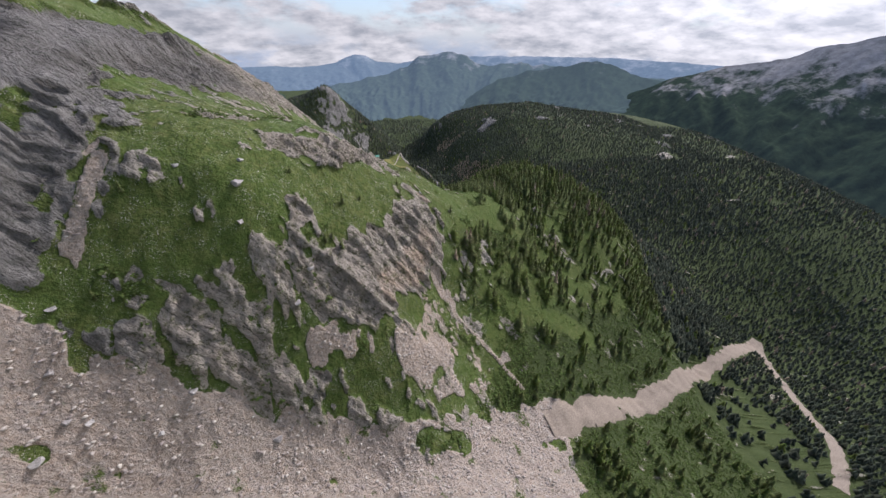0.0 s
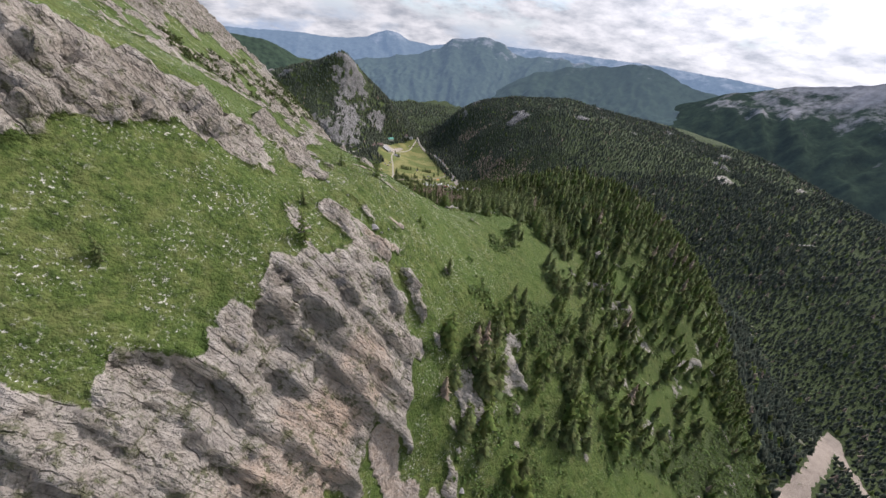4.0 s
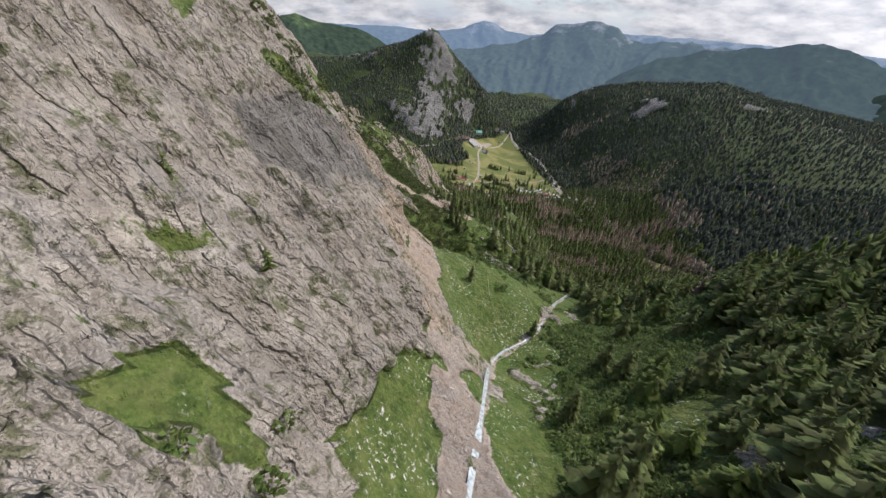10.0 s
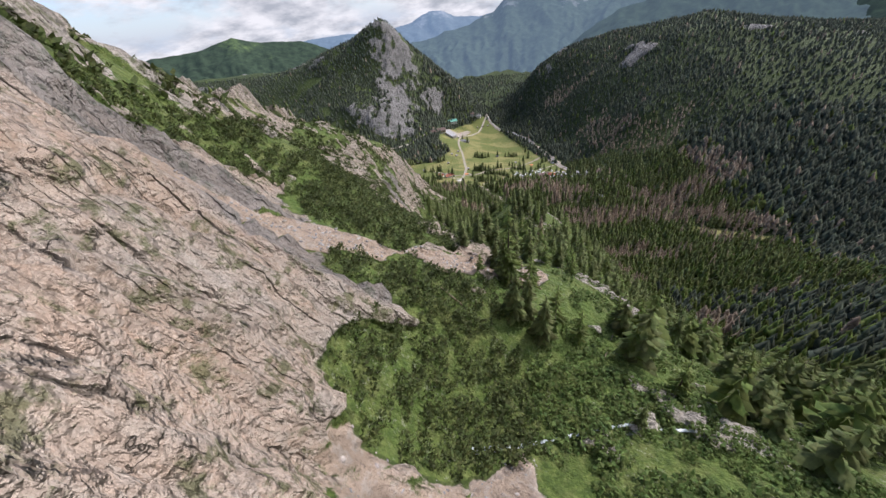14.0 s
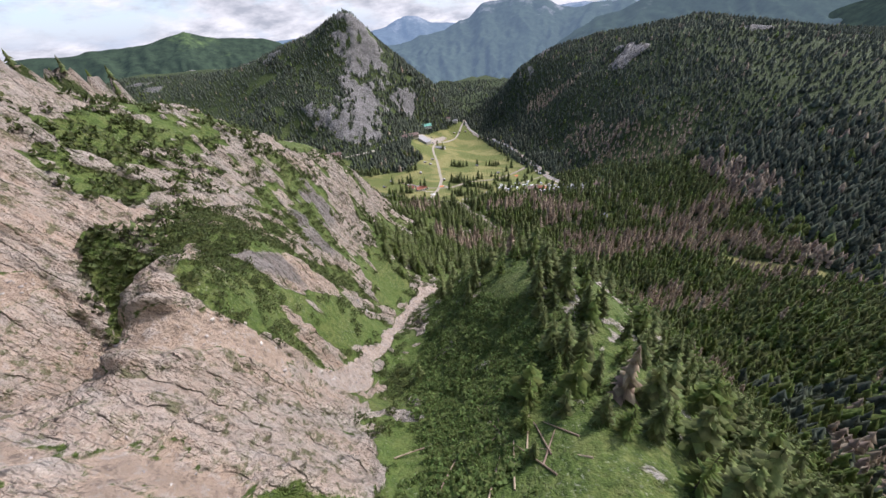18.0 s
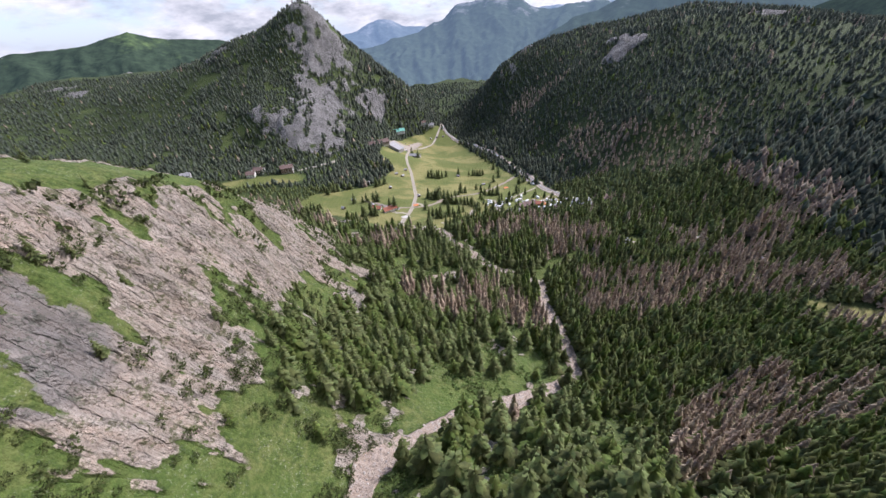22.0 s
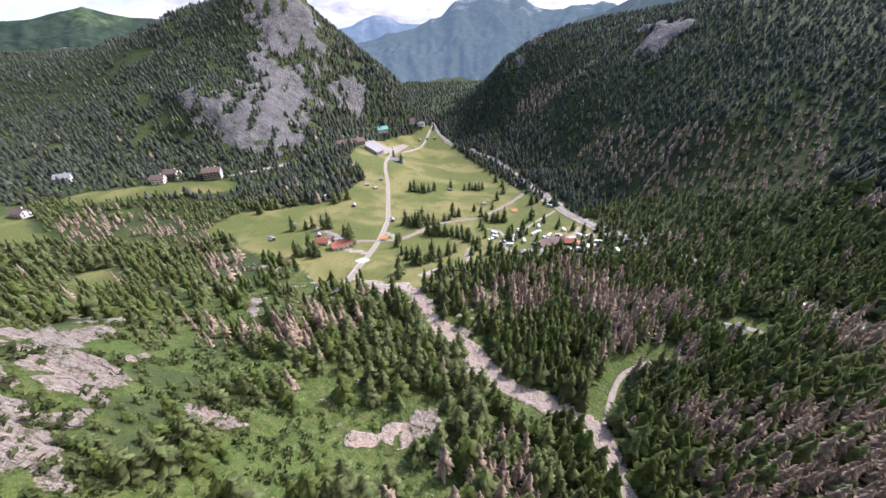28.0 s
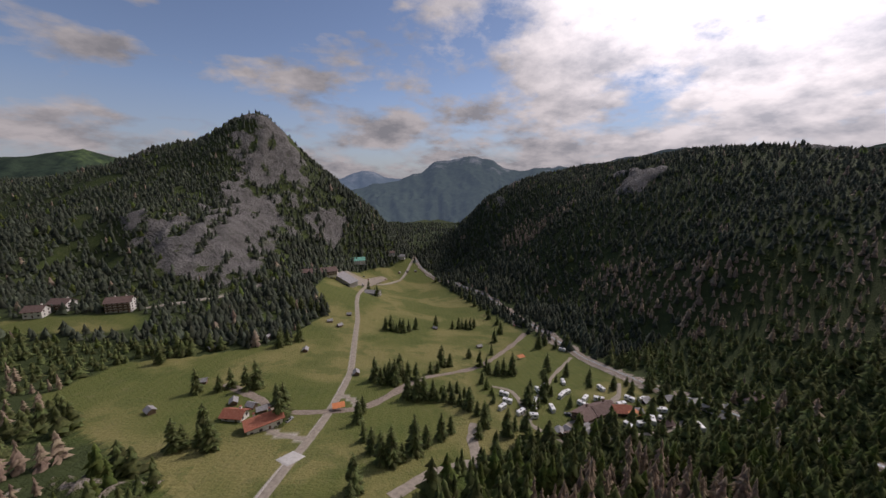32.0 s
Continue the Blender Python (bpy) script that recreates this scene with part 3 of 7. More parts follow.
def painted(px, py):
    """Cover shares at the given places: rock, scree, shrubs, trees, rust."""
    east, south = ease(px, 38, 56), ease(py, 290, 315)
    levels = np.empty((5, len(px)))
    for k in range(5):
        side = COVER["alder"][k] * (1 - south) + COVER["wood"][k] * south
        hill = COVER["stony"][k] + (COVER["ledges"][k] - COVER["stony"][k]) * ease(py, 540, 580)
        hill = hill + (COVER["openwood"][k] - hill) * np.maximum(ease(py, 690, 730) * ease(px, -58, -46), ease(py, 445, 470) * ease(px, -34, -24))
        hill = hill + (COVER["openwood"][k] - hill) * ease(py, 835, 860)
        levels[k] = hill + (side - hill) * east
    wobble = (fbm(px, py, 11, 4, 3) - 0.5) * 1.3
    for kind, half, line in HILLSIDE_PLAN + MEADOW_PLAN + SADDLE_PLAN + RAVINE_PLAN + SCREE_PLAN:
        ax, ay = [p[0] for p in line], [p[1] for p in line]
        near = (px > min(ax) - 2 * half) & (px < max(ax) + 2 * half) & (py > min(ay) - 2 * half) & (py < max(ay) + 2 * half)
        if near.any():
            w = 1 - ease(line_gap(px[near], py[near], line) / half + wobble[near], 0.75, 1.2)
            for k in range(5):
                levels[k, near] += (COVER[kind][k] - levels[k, near]) * w
    levels[4] += 0.4 * ease(py, 560, 640)          # the lower crags are warmer
    return levels


def spread(values):
    """Values replaced by their even rank, 0 to 1."""
    out = np.empty(len(values))
    out[np.argsort(values)] = np.linspace(0, 1, len(values))
    return out


def facets(u, v, size, stretch, seed, tilt):
    """Broken blocks: each cell a level of its own and a tilted face; also the gap to the cell's edge."""
    u, v = u / (size * stretch), v / size
    iu, iv = np.floor(u), np.floor(v)
    best, second = np.full(u.shape, 9.0), np.full(u.shape, 9.0)
    tall = np.zeros(u.shape)
    for a in (-1, 0, 1):
        for b in (-1, 0, 1):
            cu, cv = iu + a, iv + b
            du = u - cu - 0.1 - 0.8 * lattice(cu, cv, seed)
            dv = v - cv - 0.1 - 0.8 * lattice(cu, cv, seed + 1)
            d = np.maximum(abs(du), abs(dv)) * 0.6 + 0.4 * np.hypot(du, dv)
            h = lattice(cu, cv, seed + 2) + tilt * (du * (lattice(cu, cv, seed + 3) - 0.5) + dv * (lattice(cu, cv, seed + 4) - 0.2))
            closer = d < best
            second = np.where(closer, best, np.minimum(second, d))
            tall = np.where(closer, h, tall)
            best = np.where(closer, d, best)
    return tall - 0.5, second - best


def strata(u, v, size, length, seed):
    """Overlapping beds broken across into plates: each steps up sharply from the one before it and slopes back; also the gap to a plate's edge."""
    q = v / size
    iv = np.floor(q)
    w = u / length + lattice(iv, iv * 0, seed) * 9 + 0.25 * (q - iv)
    iu = np.floor(w)
    fv, fu = q - iv, w - iu
    level = lattice(iu, iv, seed + 1)
    slant = (fu - 0.5) * (lattice(iu, iv, seed + 2) - 0.5)
    return (1 - fv) * (0.5 + 0.8 * level) + slant * 1.2 + level * 0.5 - 0.75, np.minimum(np.minimum(fv, 1 - fv) * size, np.minimum(fu, 1 - fu) * length)


gx = steps((-4600, -1200, 170), (-1200, -500, 22), (-500, -130, 4.6), (-130, -60, 1.0), (-60, 45, 0.7), (45, 120, 1.5), (120, 400, 7), (400, 1300, 25), (1300, 4600, 150))
gy = steps((-1500, -100, 100), (-100, 30, 5), (30, 84, 1.4), (84, 850, 0.88), (850, 950, 1.3), (950, 1700, 3.2), (1700, 2400, 30), (2400, 5200, 160))
GX, GY = np.meshgrid(gx, gy)
PX, PY = GX.ravel(), GY.ravel()
base = height(PX, PY)
near_path = (PX > -140) & (PX < 125) & (PY > 30) & (PY < 955)
edge = fbm(PX, PY, 14, 4, 3) * 1.6 - 0.8
rock, scree, rust, shrubby = np.zeros_like(PX), np.zeros_like(PX), np.zeros_like(PX), np.zeros_like(PX)
plan_zone = (PX > -220) & (PX < 700) & (PY > 20) & (PY < 965)
zx, zy = PX[plan_zone], PY[plan_zone]
share = painted(zx, zy)
along, across = 0.94 * zx - 0.34 * zy, 0.34 * zx + 0.94 * zy
bent = across + (fbm(zx, zy, 30, 3, 41) - 0.5) * 14
patch = spread(fbm(along * 0.8, bent, 10, 5, 11) + 0.5 * fbm(along * 0.8, bent, 2.8, 2, 13))
rock[plan_zone] = ease(share[0] - patch, -0.17, 0.17)
loose = spread(fbm(along, bent * 0.8, 15, 5, 17))
scree[plan_zone] = ease(share[1] - loose, -0.16, 0.16) * (1 - rock[plan_zone] * 0.8)
shrubby[plan_zone] = share[2]
rust[plan_zone] = share[4]
firm = np.zeros_like(PX)
firm[plan_zone] = share[0]
far = ~plan_zone
rock[far] = np.where((abs(PX) > 130) & (base > 40), ease(fbm(PX, PY, 90, 4, 23), 0.70, 0.78) * 0.9, 0)[far]
rock[far] = np.maximum(rock, np.where(PX < 100, 0.74, 0.66) * widest(PX, PY, FAR_ROCK, edge) * ease(fbm(PX * 1.4, PY * 0.7, 17, 5, 29), np.where(PX < 100, 0.24, 0.36), np.where(PX < 100, 0.46, 0.60)))[far]
scree = np.maximum(scree, widest(PX, PY, RIVER_GRAVEL, edge * 0.8))
water = widest(PX, PY, WATER_LINES, edge * 0.4)
meadow = inside(PX, PY, MEADOW).astype(float)
meadow = np.maximum(meadow, widest(PX, PY, FIELDS, edge * 0.5))
road_mask = widest(PX, PY, [(ROAD, 1.9)] + [(l, 1.6) for l in LANES], edge * 0)
rock *= (1 - scree) * (1 - meadow)

# relief in detail: broken bedded blocks on rock, hummocks on turf
detail = np.zeros_like(PX)
block = np.zeros_like(PX)
stone_here = (rock > 0.02) & near_path
sx_, sy_ = PX[stone_here], PY[stone_here]
uu, vv = 0.94 * sx_ - 0.34 * sy_ - base[stone_here] * 0.75, 0.34 * sx_ + 0.94 * sy_ + base[stone_here] * 0.22
ww = fbm(sx_, sy_, 26, 4, 41) * 11
vary = 0.55 + 0.9 * fbm(sx_, sy_, 21, 3, 53)
h1, g1 = strata(uu + ww, vv + ww * 0.9 + (fbm(sx_, sy_, 9, 3, 43) - 0.5) * 4, 7.5, 26, 601)
h2, _ = strata(uu + ww * 0.7, vv + ww * 0.9 + (fbm(sx_, sy_, 6, 3, 47) - 0.5) * 3, 2.9, 11, 611)
h3, _ = facets(uu + ww * 0.5, vv + ww, 2.2, 2.2, 621, 1.4)
crag = fbm(sx_, sy_, 34, 4, 51, True) - 0.55
tame = (1 - 0.4 * rust[stone_here]) * (0.45 + 0.55 * ease(firm[stone_here], 0.5, 0.9))
block[stone_here] = tame * (h1 * 2.3 + h2 * 1.5 + h3 * 0.8 - (1 - ease(g1, 0.1, 0.9)) * 0.5) * vary + crag * 4.0 + (fbm(sx_, sy_, 2.6, 3, 61, True) - 0.5) * 1.3 + (fbm(sx_, sy_, 6.5, 3, 67, True) - 0.5) * 2.4
block *= np.where((PX > 9) & (PX < 25) & (PY > 268) & (PY < 289), 0.4, 1.0)          # low ledges in the turf of the shoulder
far_crag = rock * ~near_path * ((fbm(PX, PY * 0.45, 42, 5, 51, True) - 0.55) * 26 + (fbm(PX, PY * 0.6, 13, 3, 57, True) - 0.5) * 11)
detail += far_crag
detail += (1 - rock) * (1 - meadow) * ((fbm(PX, PY, 11, 4, 71) - 0.5) * np.where(PY < 230, 5.0, 1.8) + (fbm(PX, PY, 1.9, 2, 81) - 0.5) * 0.4)
detail += (1 - rock) * ~near_path * (1 - meadow) * (fbm(PX, PY, 70, 4, 91) - 0.5) * np.clip((base + 10) / 10, 2, 26)
detail += scree * ((fbm(PX, PY, 7, 4, 101, True) - 0.5) * 1.6 + (fbm(PX, PY, 2.6, 2, 105, True) - 0.5) * 0.9 - 0.3)
detail -= water * 0.6
flat_all = np.maximum(meadow, road_mask)
GZ = (base + detail * (1 - 0.9 * flat_all)).reshape(GX.shape)
# broken rock stands out square to the slope
BASE = base.reshape(GX.shape)
down_x, down_y = -np.gradient(BASE, gx, axis=1), -np.gradient(BASE, gy, axis=0)
lean = np.sqrt(down_x ** 2 + down_y ** 2 + 1)
proud = (rock * block).reshape(GX.shape)
SX, SY = GX + proud * down_x / lean, GY + proud * down_y / lean
GZ = GZ + proud / lean


def ground_z(px, py):
    px, py = np.asarray(px, float), np.asarray(py, float)
    i = np.clip(np.searchsorted(gx, px) - 1, 0, len(gx) - 2)
    j = np.clip(np.searchsorted(gy, py) - 1, 0, len(gy) - 2)
    u, v = np.clip((px - gx[i]) / (gx[i + 1] - gx[i]), 0, 1), np.clip((py - gy[j]) / (gy[j + 1] - gy[j]), 0, 1)
    return (GZ[j, i] * (1 - u) + GZ[j, i + 1] * u) * (1 - v) + (GZ[j + 1, i] * (1 - u) + GZ[j + 1, i + 1] * u) * v


def cover_at(values, px, py):
    i = np.clip(np.searchsorted(gx, px) - 1, 0, len(gx) - 2)
    j = np.clip(np.searchsorted(gy, py) - 1, 0, len(gy) - 2)
    return values.reshape(GX.shape)[j, i]


# ---- woods plan ----
WOOD_LINES = [([(-150, 760), (-180, 840), (-170, 920), (-130, 950)], 40), ([(-230, 800), (-260, 950)], 60), ([(-150, 640), (-150, 690)], 16)]
DEAD_LINES = [([(8, 828), (26, 834)], 7), ([(231, 1072), (258, 1082)], 12), ([(268, 1022), (284, 1008)], 13), ([(240, 1240), (238, 1187)], 12), ([(308, 1035), (322, 1036)], 10), ([(210, 1395)], 14), ([(204, 880), (215, 890)], 12), ([(71, 933), (107, 948)], 15), ([(104, 901), (118, 886)], 13), ([(237, 1084), (263, 1029)], 20), ([(237, 1209), (240, 1119), (280, 1026)], 22), ([(-95, 885), (-72, 887), (-39, 893)], 7), ([(204, 1441)], 22), ([(-264, 1045), (-230, 1030)], 26), ([(-127, 970), (-110, 950)], 14),
              ([(-20, 800), (0, 800), (24, 812), (38, 795)], 15), ([(100, 815), (160, 825), (225, 832), (270, 820)], 17), ([(-52, 883)], 8), ([(93, 955)], 10), ([(230, 860), (290, 890), (330, 900), (300, 960)], 15), ([(90, 712), (125, 726), (170, 735)], 15), ([(60, 690), (80, 705)], 8), ([(70, 610), (95, 640)], 9), ([(250, 780), (300, 790)], 20), ([(110, 575), (130, 600)], 9), ([(300, 1010), (330, 1060)], 14), ([(36, 926), (75, 944), (101, 921), (141, 914)], 14), ([(112, 848), (160, 840)], 13), ([(91, 884), (112, 889)], 9), ([(-89, 881), (-33, 896)], 8), ([(-267, 1053), (-177, 1023)], 17), ([(205, 1412), (265, 1390)], 16)]


TORRENT = [(96, 132), (140, 150), (180, 165), (274, 205), (420, 280), (671, 394)]
SIDE_TRACK = [(671, 394), (560, 254), (509, 175), (431, 118)]


def scatter(x0, x1, y0, y1, gap, seed):
    """An uneven grid of places about gap apart."""
    rng = np.random.default_rng(seed)
    xx, yy = np.meshgrid(np.arange(x0, x1, gap), np.arange(y0, y1, gap))
    xx = (xx + rng.uniform(-0.45, 0.45, xx.shape) * gap).ravel()
    yy = (yy + rng.uniform(-0.45, 0.45, yy.shape) * gap).ravel()
    return xx, yy, rng


def wood_places():
    sets = []
    for x0, x1, y0, y1, gap, seed in ((-140, 150, 84, 965, 4.0, 1), (150, 460, 84, 965, 4.7, 2), (-330, -140, 600, 965, 5.2, 3), (460, 900, 60, 965, 6.6, 4), (-460, 420, 965, 1660, 6.0, 5), (420, 1000, 965, 1660, 8.0, 6), (-1000, -460, 850, 1700, 8.5, 7), (-500, 700, 1660, 2500, 14, 8), (900, 1500, 0, 1300, 8.5, 9)):
        xx, yy, rng = scatter(x0, x1, y0, y1, gap, seed)
        clump = fbm(xx, yy, 28, 3, 131)
        slopes = (yy > 965) | (xx > 460) | (xx > 215) & (yy > 640) | (xx < -330)
        planned = painted(xx, yy)[3]
        luck = 0.55 * rng.random(len(xx)) + 0.45 * spread(fbm(xx, yy, 12, 3, 137))
        keep = (planned > luck) & ~slopes & (xx > -140)
        keep |= slopes & (clump > np.where(xx < -100, 0.30, 0.2)) & (rng.random(len(xx)) < 0.92)
        keep |= (widest(xx, yy, WOOD_LINES, (fbm(xx, yy, 18, 3, 133) - 0.5) * 0.9) > 0.5) & (xx <= -140)
        keep &= cover_at(rock, xx, yy) < 0.6
        keep &= cover_at(scree, xx, yy) < 0.4
        keep &= cover_at(flat_all, xx, yy) < 0.3
        keep &= cover_at(water, xx, yy) < 0.2
        keep &= (line_gap(xx, yy, TORRENT) > 12) & (line_gap(xx, yy, SIDE_TRACK) > 9)
        sets.append(np.stack([xx[keep], yy[keep]], 1))
    return np.concatenate(sets)


TREES = wood_places()
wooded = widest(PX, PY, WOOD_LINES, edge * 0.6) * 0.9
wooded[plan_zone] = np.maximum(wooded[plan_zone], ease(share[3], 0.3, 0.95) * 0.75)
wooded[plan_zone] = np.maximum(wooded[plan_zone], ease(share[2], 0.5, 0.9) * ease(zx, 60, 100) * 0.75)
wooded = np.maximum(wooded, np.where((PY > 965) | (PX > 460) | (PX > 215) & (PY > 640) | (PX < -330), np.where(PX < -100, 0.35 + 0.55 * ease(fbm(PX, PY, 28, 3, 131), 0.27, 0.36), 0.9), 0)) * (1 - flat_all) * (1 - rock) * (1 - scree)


# ---- materials ----
def material(name):
    m = bpy.data.materials.new(name)
    m.use_nodes = True
    return m, m.node_tree.nodes, m.node_tree.links, m.node_tree.nodes["Principled BSDF"]


def ramp(nodes, links, source, stops):
    r = nodes.new("ShaderNodeValToRGB")
    while len(r.color_ramp.elements) < len(stops):
        r.color_ramp.elements.new(0.5)
    for e, (at, col) in zip(r.color_ramp.elements, stops):
        e.position, e.color = at, (*col, 1)
    links.new(source, r.inputs[0])
    return r.outputs[0]


def noise_tex(nodes, links, vec, scale, detail=4.0, rough=0.6, distortion=0.0):
    n = nodes.new("ShaderNodeTexNoise")
    n.inputs["Scale"].default_value, n.inputs["Detail"].default_value = scale, detail
    n.inputs["Roughness"].default_value, n.inputs["Distortion"].default_value = rough, distortion
    links.new(vec, n.inputs["Vector"])
    return n.outputs["Fac"]


def mix(nodes, links, fac, a, b, kind="MIX"):
    m = nodes.new("ShaderNodeMix")
    m.data_type, m.blend_type = "RGBA", kind
    for sock, v in ((m.inputs[0], fac), (m.inputs[6], a), (m.inputs[7], b)):
        if isinstance(v, (int, float)):
            sock.default_value = v
        elif isinstance(v, tuple):
            sock.default_value = (*v, 1)
        else:
            links.new(v, sock)
    return m.outputs[2]


def maths(nodes, links, op, a, b):
    m = nodes.new("ShaderNodeMath")
    m.operation = op
    for sock, v in zip(m.inputs, (a, b)):
        if isinstance(v, (int, float)):
            sock.default_value = v
        else:
            links.new(v, sock)
    return m.outputs[0]


def bump(nodes, links, b, heights, strength, distance):
    n = nodes.new("ShaderNodeBump")
    n.inputs["Strength"].default_value, n.inputs["Distance"].default_value = strength, distance
    links.new(heights, n.inputs["Height"])
    links.new(n.outputs[0], b.inputs["Normal"])


def mottled(name, colours, scale=1.0, rough=0.85, bump_by=0.0, island=0.0, metal=0.0, spec=0.3, leafy=0.0):
    """A plain surface with two scales of grain, and an even spread of tone from piece to piece."""
    m, n, l, b = material(name)
    co = n.new("ShaderNodeTexCoord").outputs["Object"]
    f = noise_tex(n, l, co, scale, 5, 0.65)
    col = ramp(n, l, f, [(0.3, colours[0]), (0.7, colours[-1])] if len(colours) < 3 else [(0.28, colours[0]), (0.5, colours[1]), (0.72, colours[2])])
    if island:
        g = n.new("ShaderNodeNewGeometry").outputs["Random Per Island"]
        o = n.new("ShaderNodeObjectInfo").outputs["Random"]
        both = maths(n, l, "FRACT", maths(n, l, "ADD", g, o), 0)
        hs = n.new("ShaderNodeHueSaturation")
        l.new(col, hs.inputs["Color"])
        l.new(maths(n, l, "ADD", maths(n, l, "MULTIPLY", both, island), 1 - island / 2), hs.inputs["Value"])
        l.new(maths(n, l, "ADD", maths(n, l, "MULTIPLY", both, 0.04), 0.48), hs.inputs["Hue"])
        col = hs.outputs[0]
    l.new(col, b.inputs["Base Color"])
    b.inputs["Roughness"].default_value, b.inputs["Metallic"].default_value = rough, metal
    b.inputs["Specular IOR Level"].default_value = spec
    if bump_by:
        bump(n, l, b, noise_tex(n, l, co, scale * 4, 4, 0.7), 0.6, bump_by)
    if leafy:
        thin_leaf, both_ways = n.new("ShaderNodeBsdfTranslucent"), n.new("ShaderNodeMixShader")
        l.new(col, thin_leaf.inputs["Color"])
        both_ways.inputs[0].default_value = leafy
        l.new(b.outputs[0], both_ways.inputs[1])
        l.new(thin_leaf.outputs[0], both_ways.inputs[2])
        l.new(both_ways.outputs[0], n["Material Output"].inputs["Surface"])
    return m


def ground_material():
    m, n, l, b = material("alpine_ground")
    co = n.new("ShaderNodeTexCoord").outputs["Object"]
    at = n.new("ShaderNodeVertexColor")
    at.layer_name = "cover"
    sep = n.new("ShaderNodeSeparateColor")
    l.new(at.outputs["Color"], sep.inputs[0])
    at2 = n.new("ShaderNodeVertexColor")
    at2.layer_name = "cover_b"
    sep2 = n.new("ShaderNodeSeparateColor")
    l.new(at2.outputs["Color"], sep2.inputs[0])
    fine, mid, wide = noise_tex(n, l, co, 2.6, 6, 0.75), noise_tex(n, l, co, 0.28, 7, 0.72), noise_tex(n, l, co, 0.03, 4, 0.6)
    tufty = noise_tex(n, l, co, 0.85, 5, 0.7)

    def grey(source, lo, hi, top=1.0):
        return ramp(n, l, source, [(lo, (0, 0, 0)), (hi, (top, top, top))])

    # turf: tufts of dark and light green, dry grass, bare soil
    turf = mix(n, l, grey(fine, 0.30, 0.70), (0.028, 0.046, 0.010), (0.112, 0.148, 0.036))
    turf = mix(n, l, grey(tufty, 0.46, 0.62, 0.85), turf, (0.030, 0.048, 0.012))
    turf = mix(n, l, ramp(n, l, tufty, [(0.34, (0.45, 0.45, 0.45)), (0.44, (0, 0, 0))]), turf, (0.145, 0.158, 0.055))
    turf = mix(n, l, grey(mid, 0.46, 0.64, 0.65), turf, (0.142, 0.148, 0.052))
    turf = mix(n, l, grey(wide, 0.42, 0.62, 0.45), turf, (0.066, 0.106, 0.024))
    # mown meadow with dry strips
    mown = mix(n, l, grey(noise_tex(n, l, co, 0.014, 3, 0.5, 0.6), 0.46, 0.58), (0.115, 0.132, 0.036), (0.235, 0.21, 0.080))
    mown = mix(n, l, grey(noise_tex(n, l, co, 0.05, 5, 0.65), 0.52, 0.60, 0.55), mown, (0.075, 0.105, 0.026))
    strip = n.new("ShaderNodeTexWave")
    strip.inputs["Scale"].default_value, strip.inputs["Distortion"].default_value, strip.inputs["Detail"].default_value, strip.inputs["Detail Scale"].default_value = 0.07, 3.0, 2.0, 0.3
    l.new(co, strip.inputs["Vector"])
    mown = mix(n, l, maths(n, l, "MULTIPLY", strip.outputs["Fac"], 0.22), mown, (0.17, 0.165, 0.06))
    mown = mix(n, l, grey(mid, 0.54, 0.70, 0.55), mown, (0.19, 0.165, 0.085))
    mown = mix(n, l, grey(tufty, 0.45, 0.75, 0.6), mown, (0.060, 0.085, 0.024))
    # limestone: bedded blocks of pale grey with dark seams between them
    lay = n.new("ShaderNodeCombineXYZ")
    for k, way in enumerate(((0.30, 0.88, 0.34), (0.19, -0.07, -0.08), (0.10, -0.06, 0.22))):
        node = n.new("ShaderNodeVectorMath")
        node.operation = "DOT_PRODUCT"
        l.new(co, node.inputs[0])
        node.inputs[1].default_value = way
        l.new(node.outputs["Value"], lay.inputs[k])
    bend = n.new("ShaderNodeVectorMath")
    bend.operation = "MULTIPLY_ADD"
    warp = n.new("ShaderNodeTexNoise")
    warp.inputs["Scale"].default_value, warp.inputs["Detail"].default_value = 0.09, 2.5
    l.new(co, warp.inputs["Vector"])
    l.new(warp.outputs["Color"], bend.inputs[0])
    bend.inputs[1].default_value = (2.4, 0.6, 0.6)
    l.new(lay.outputs[0], bend.inputs[2])
    beds = bend.outputs[0]
    seams, slabs = noise_tex(n, l, beds, 0.9, 9, 0.74, 0.3), noise_tex(n, l, beds, 0.34, 5, 0.6)
    crumble = noise_tex(n, l, co, 1.1, 8, 0.78)

    def along_way(way):
        node = n.new("ShaderNodeVectorMath")
        node.operation = "DOT_PRODUCT"
        l.new(co, node.inputs[0])
        node.inputs[1].default_value = way
        return node.outputs["Value"]

    def chance(x, y):
        pair, dice = n.new("ShaderNodeCombineXYZ"), n.new("ShaderNodeTexWhiteNoise")
        l.new(x, pair.inputs[0])
        if y is not None:
            l.new(y, pair.inputs[1])
        dice.noise_dimensions = "3D"
        l.new(pair.outputs[0], dice.inputs["Vector"])
        return dice.outputs["Value"]

    def plates(per_metre, per_length, wander, wobble):
        """Beds laid one over the other and broken across: tone of each plate, its step, and the cracks round it."""
        s_ = maths(n, l, "ADD", maths(n, l, "MULTIPLY", across_beds, per_metre), maths(n, l, "ADD", maths(n, l, "MULTIPLY", roll, wander), maths(n, l, "MULTIPLY", ripple, wobble)))
        bed = maths(n, l, "FLOOR", s_, 0)
        up_ = maths(n, l, "FRACT", s_, 0)
        q_ = maths(n, l, "ADD", maths(n, l, "ADD", maths(n, l, "MULTIPLY", along_beds, per_length), maths(n, l, "MULTIPLY", chance(bed, None), 7.0)), maths(n, l, "MULTIPLY", ripple, wobble * 0.7))
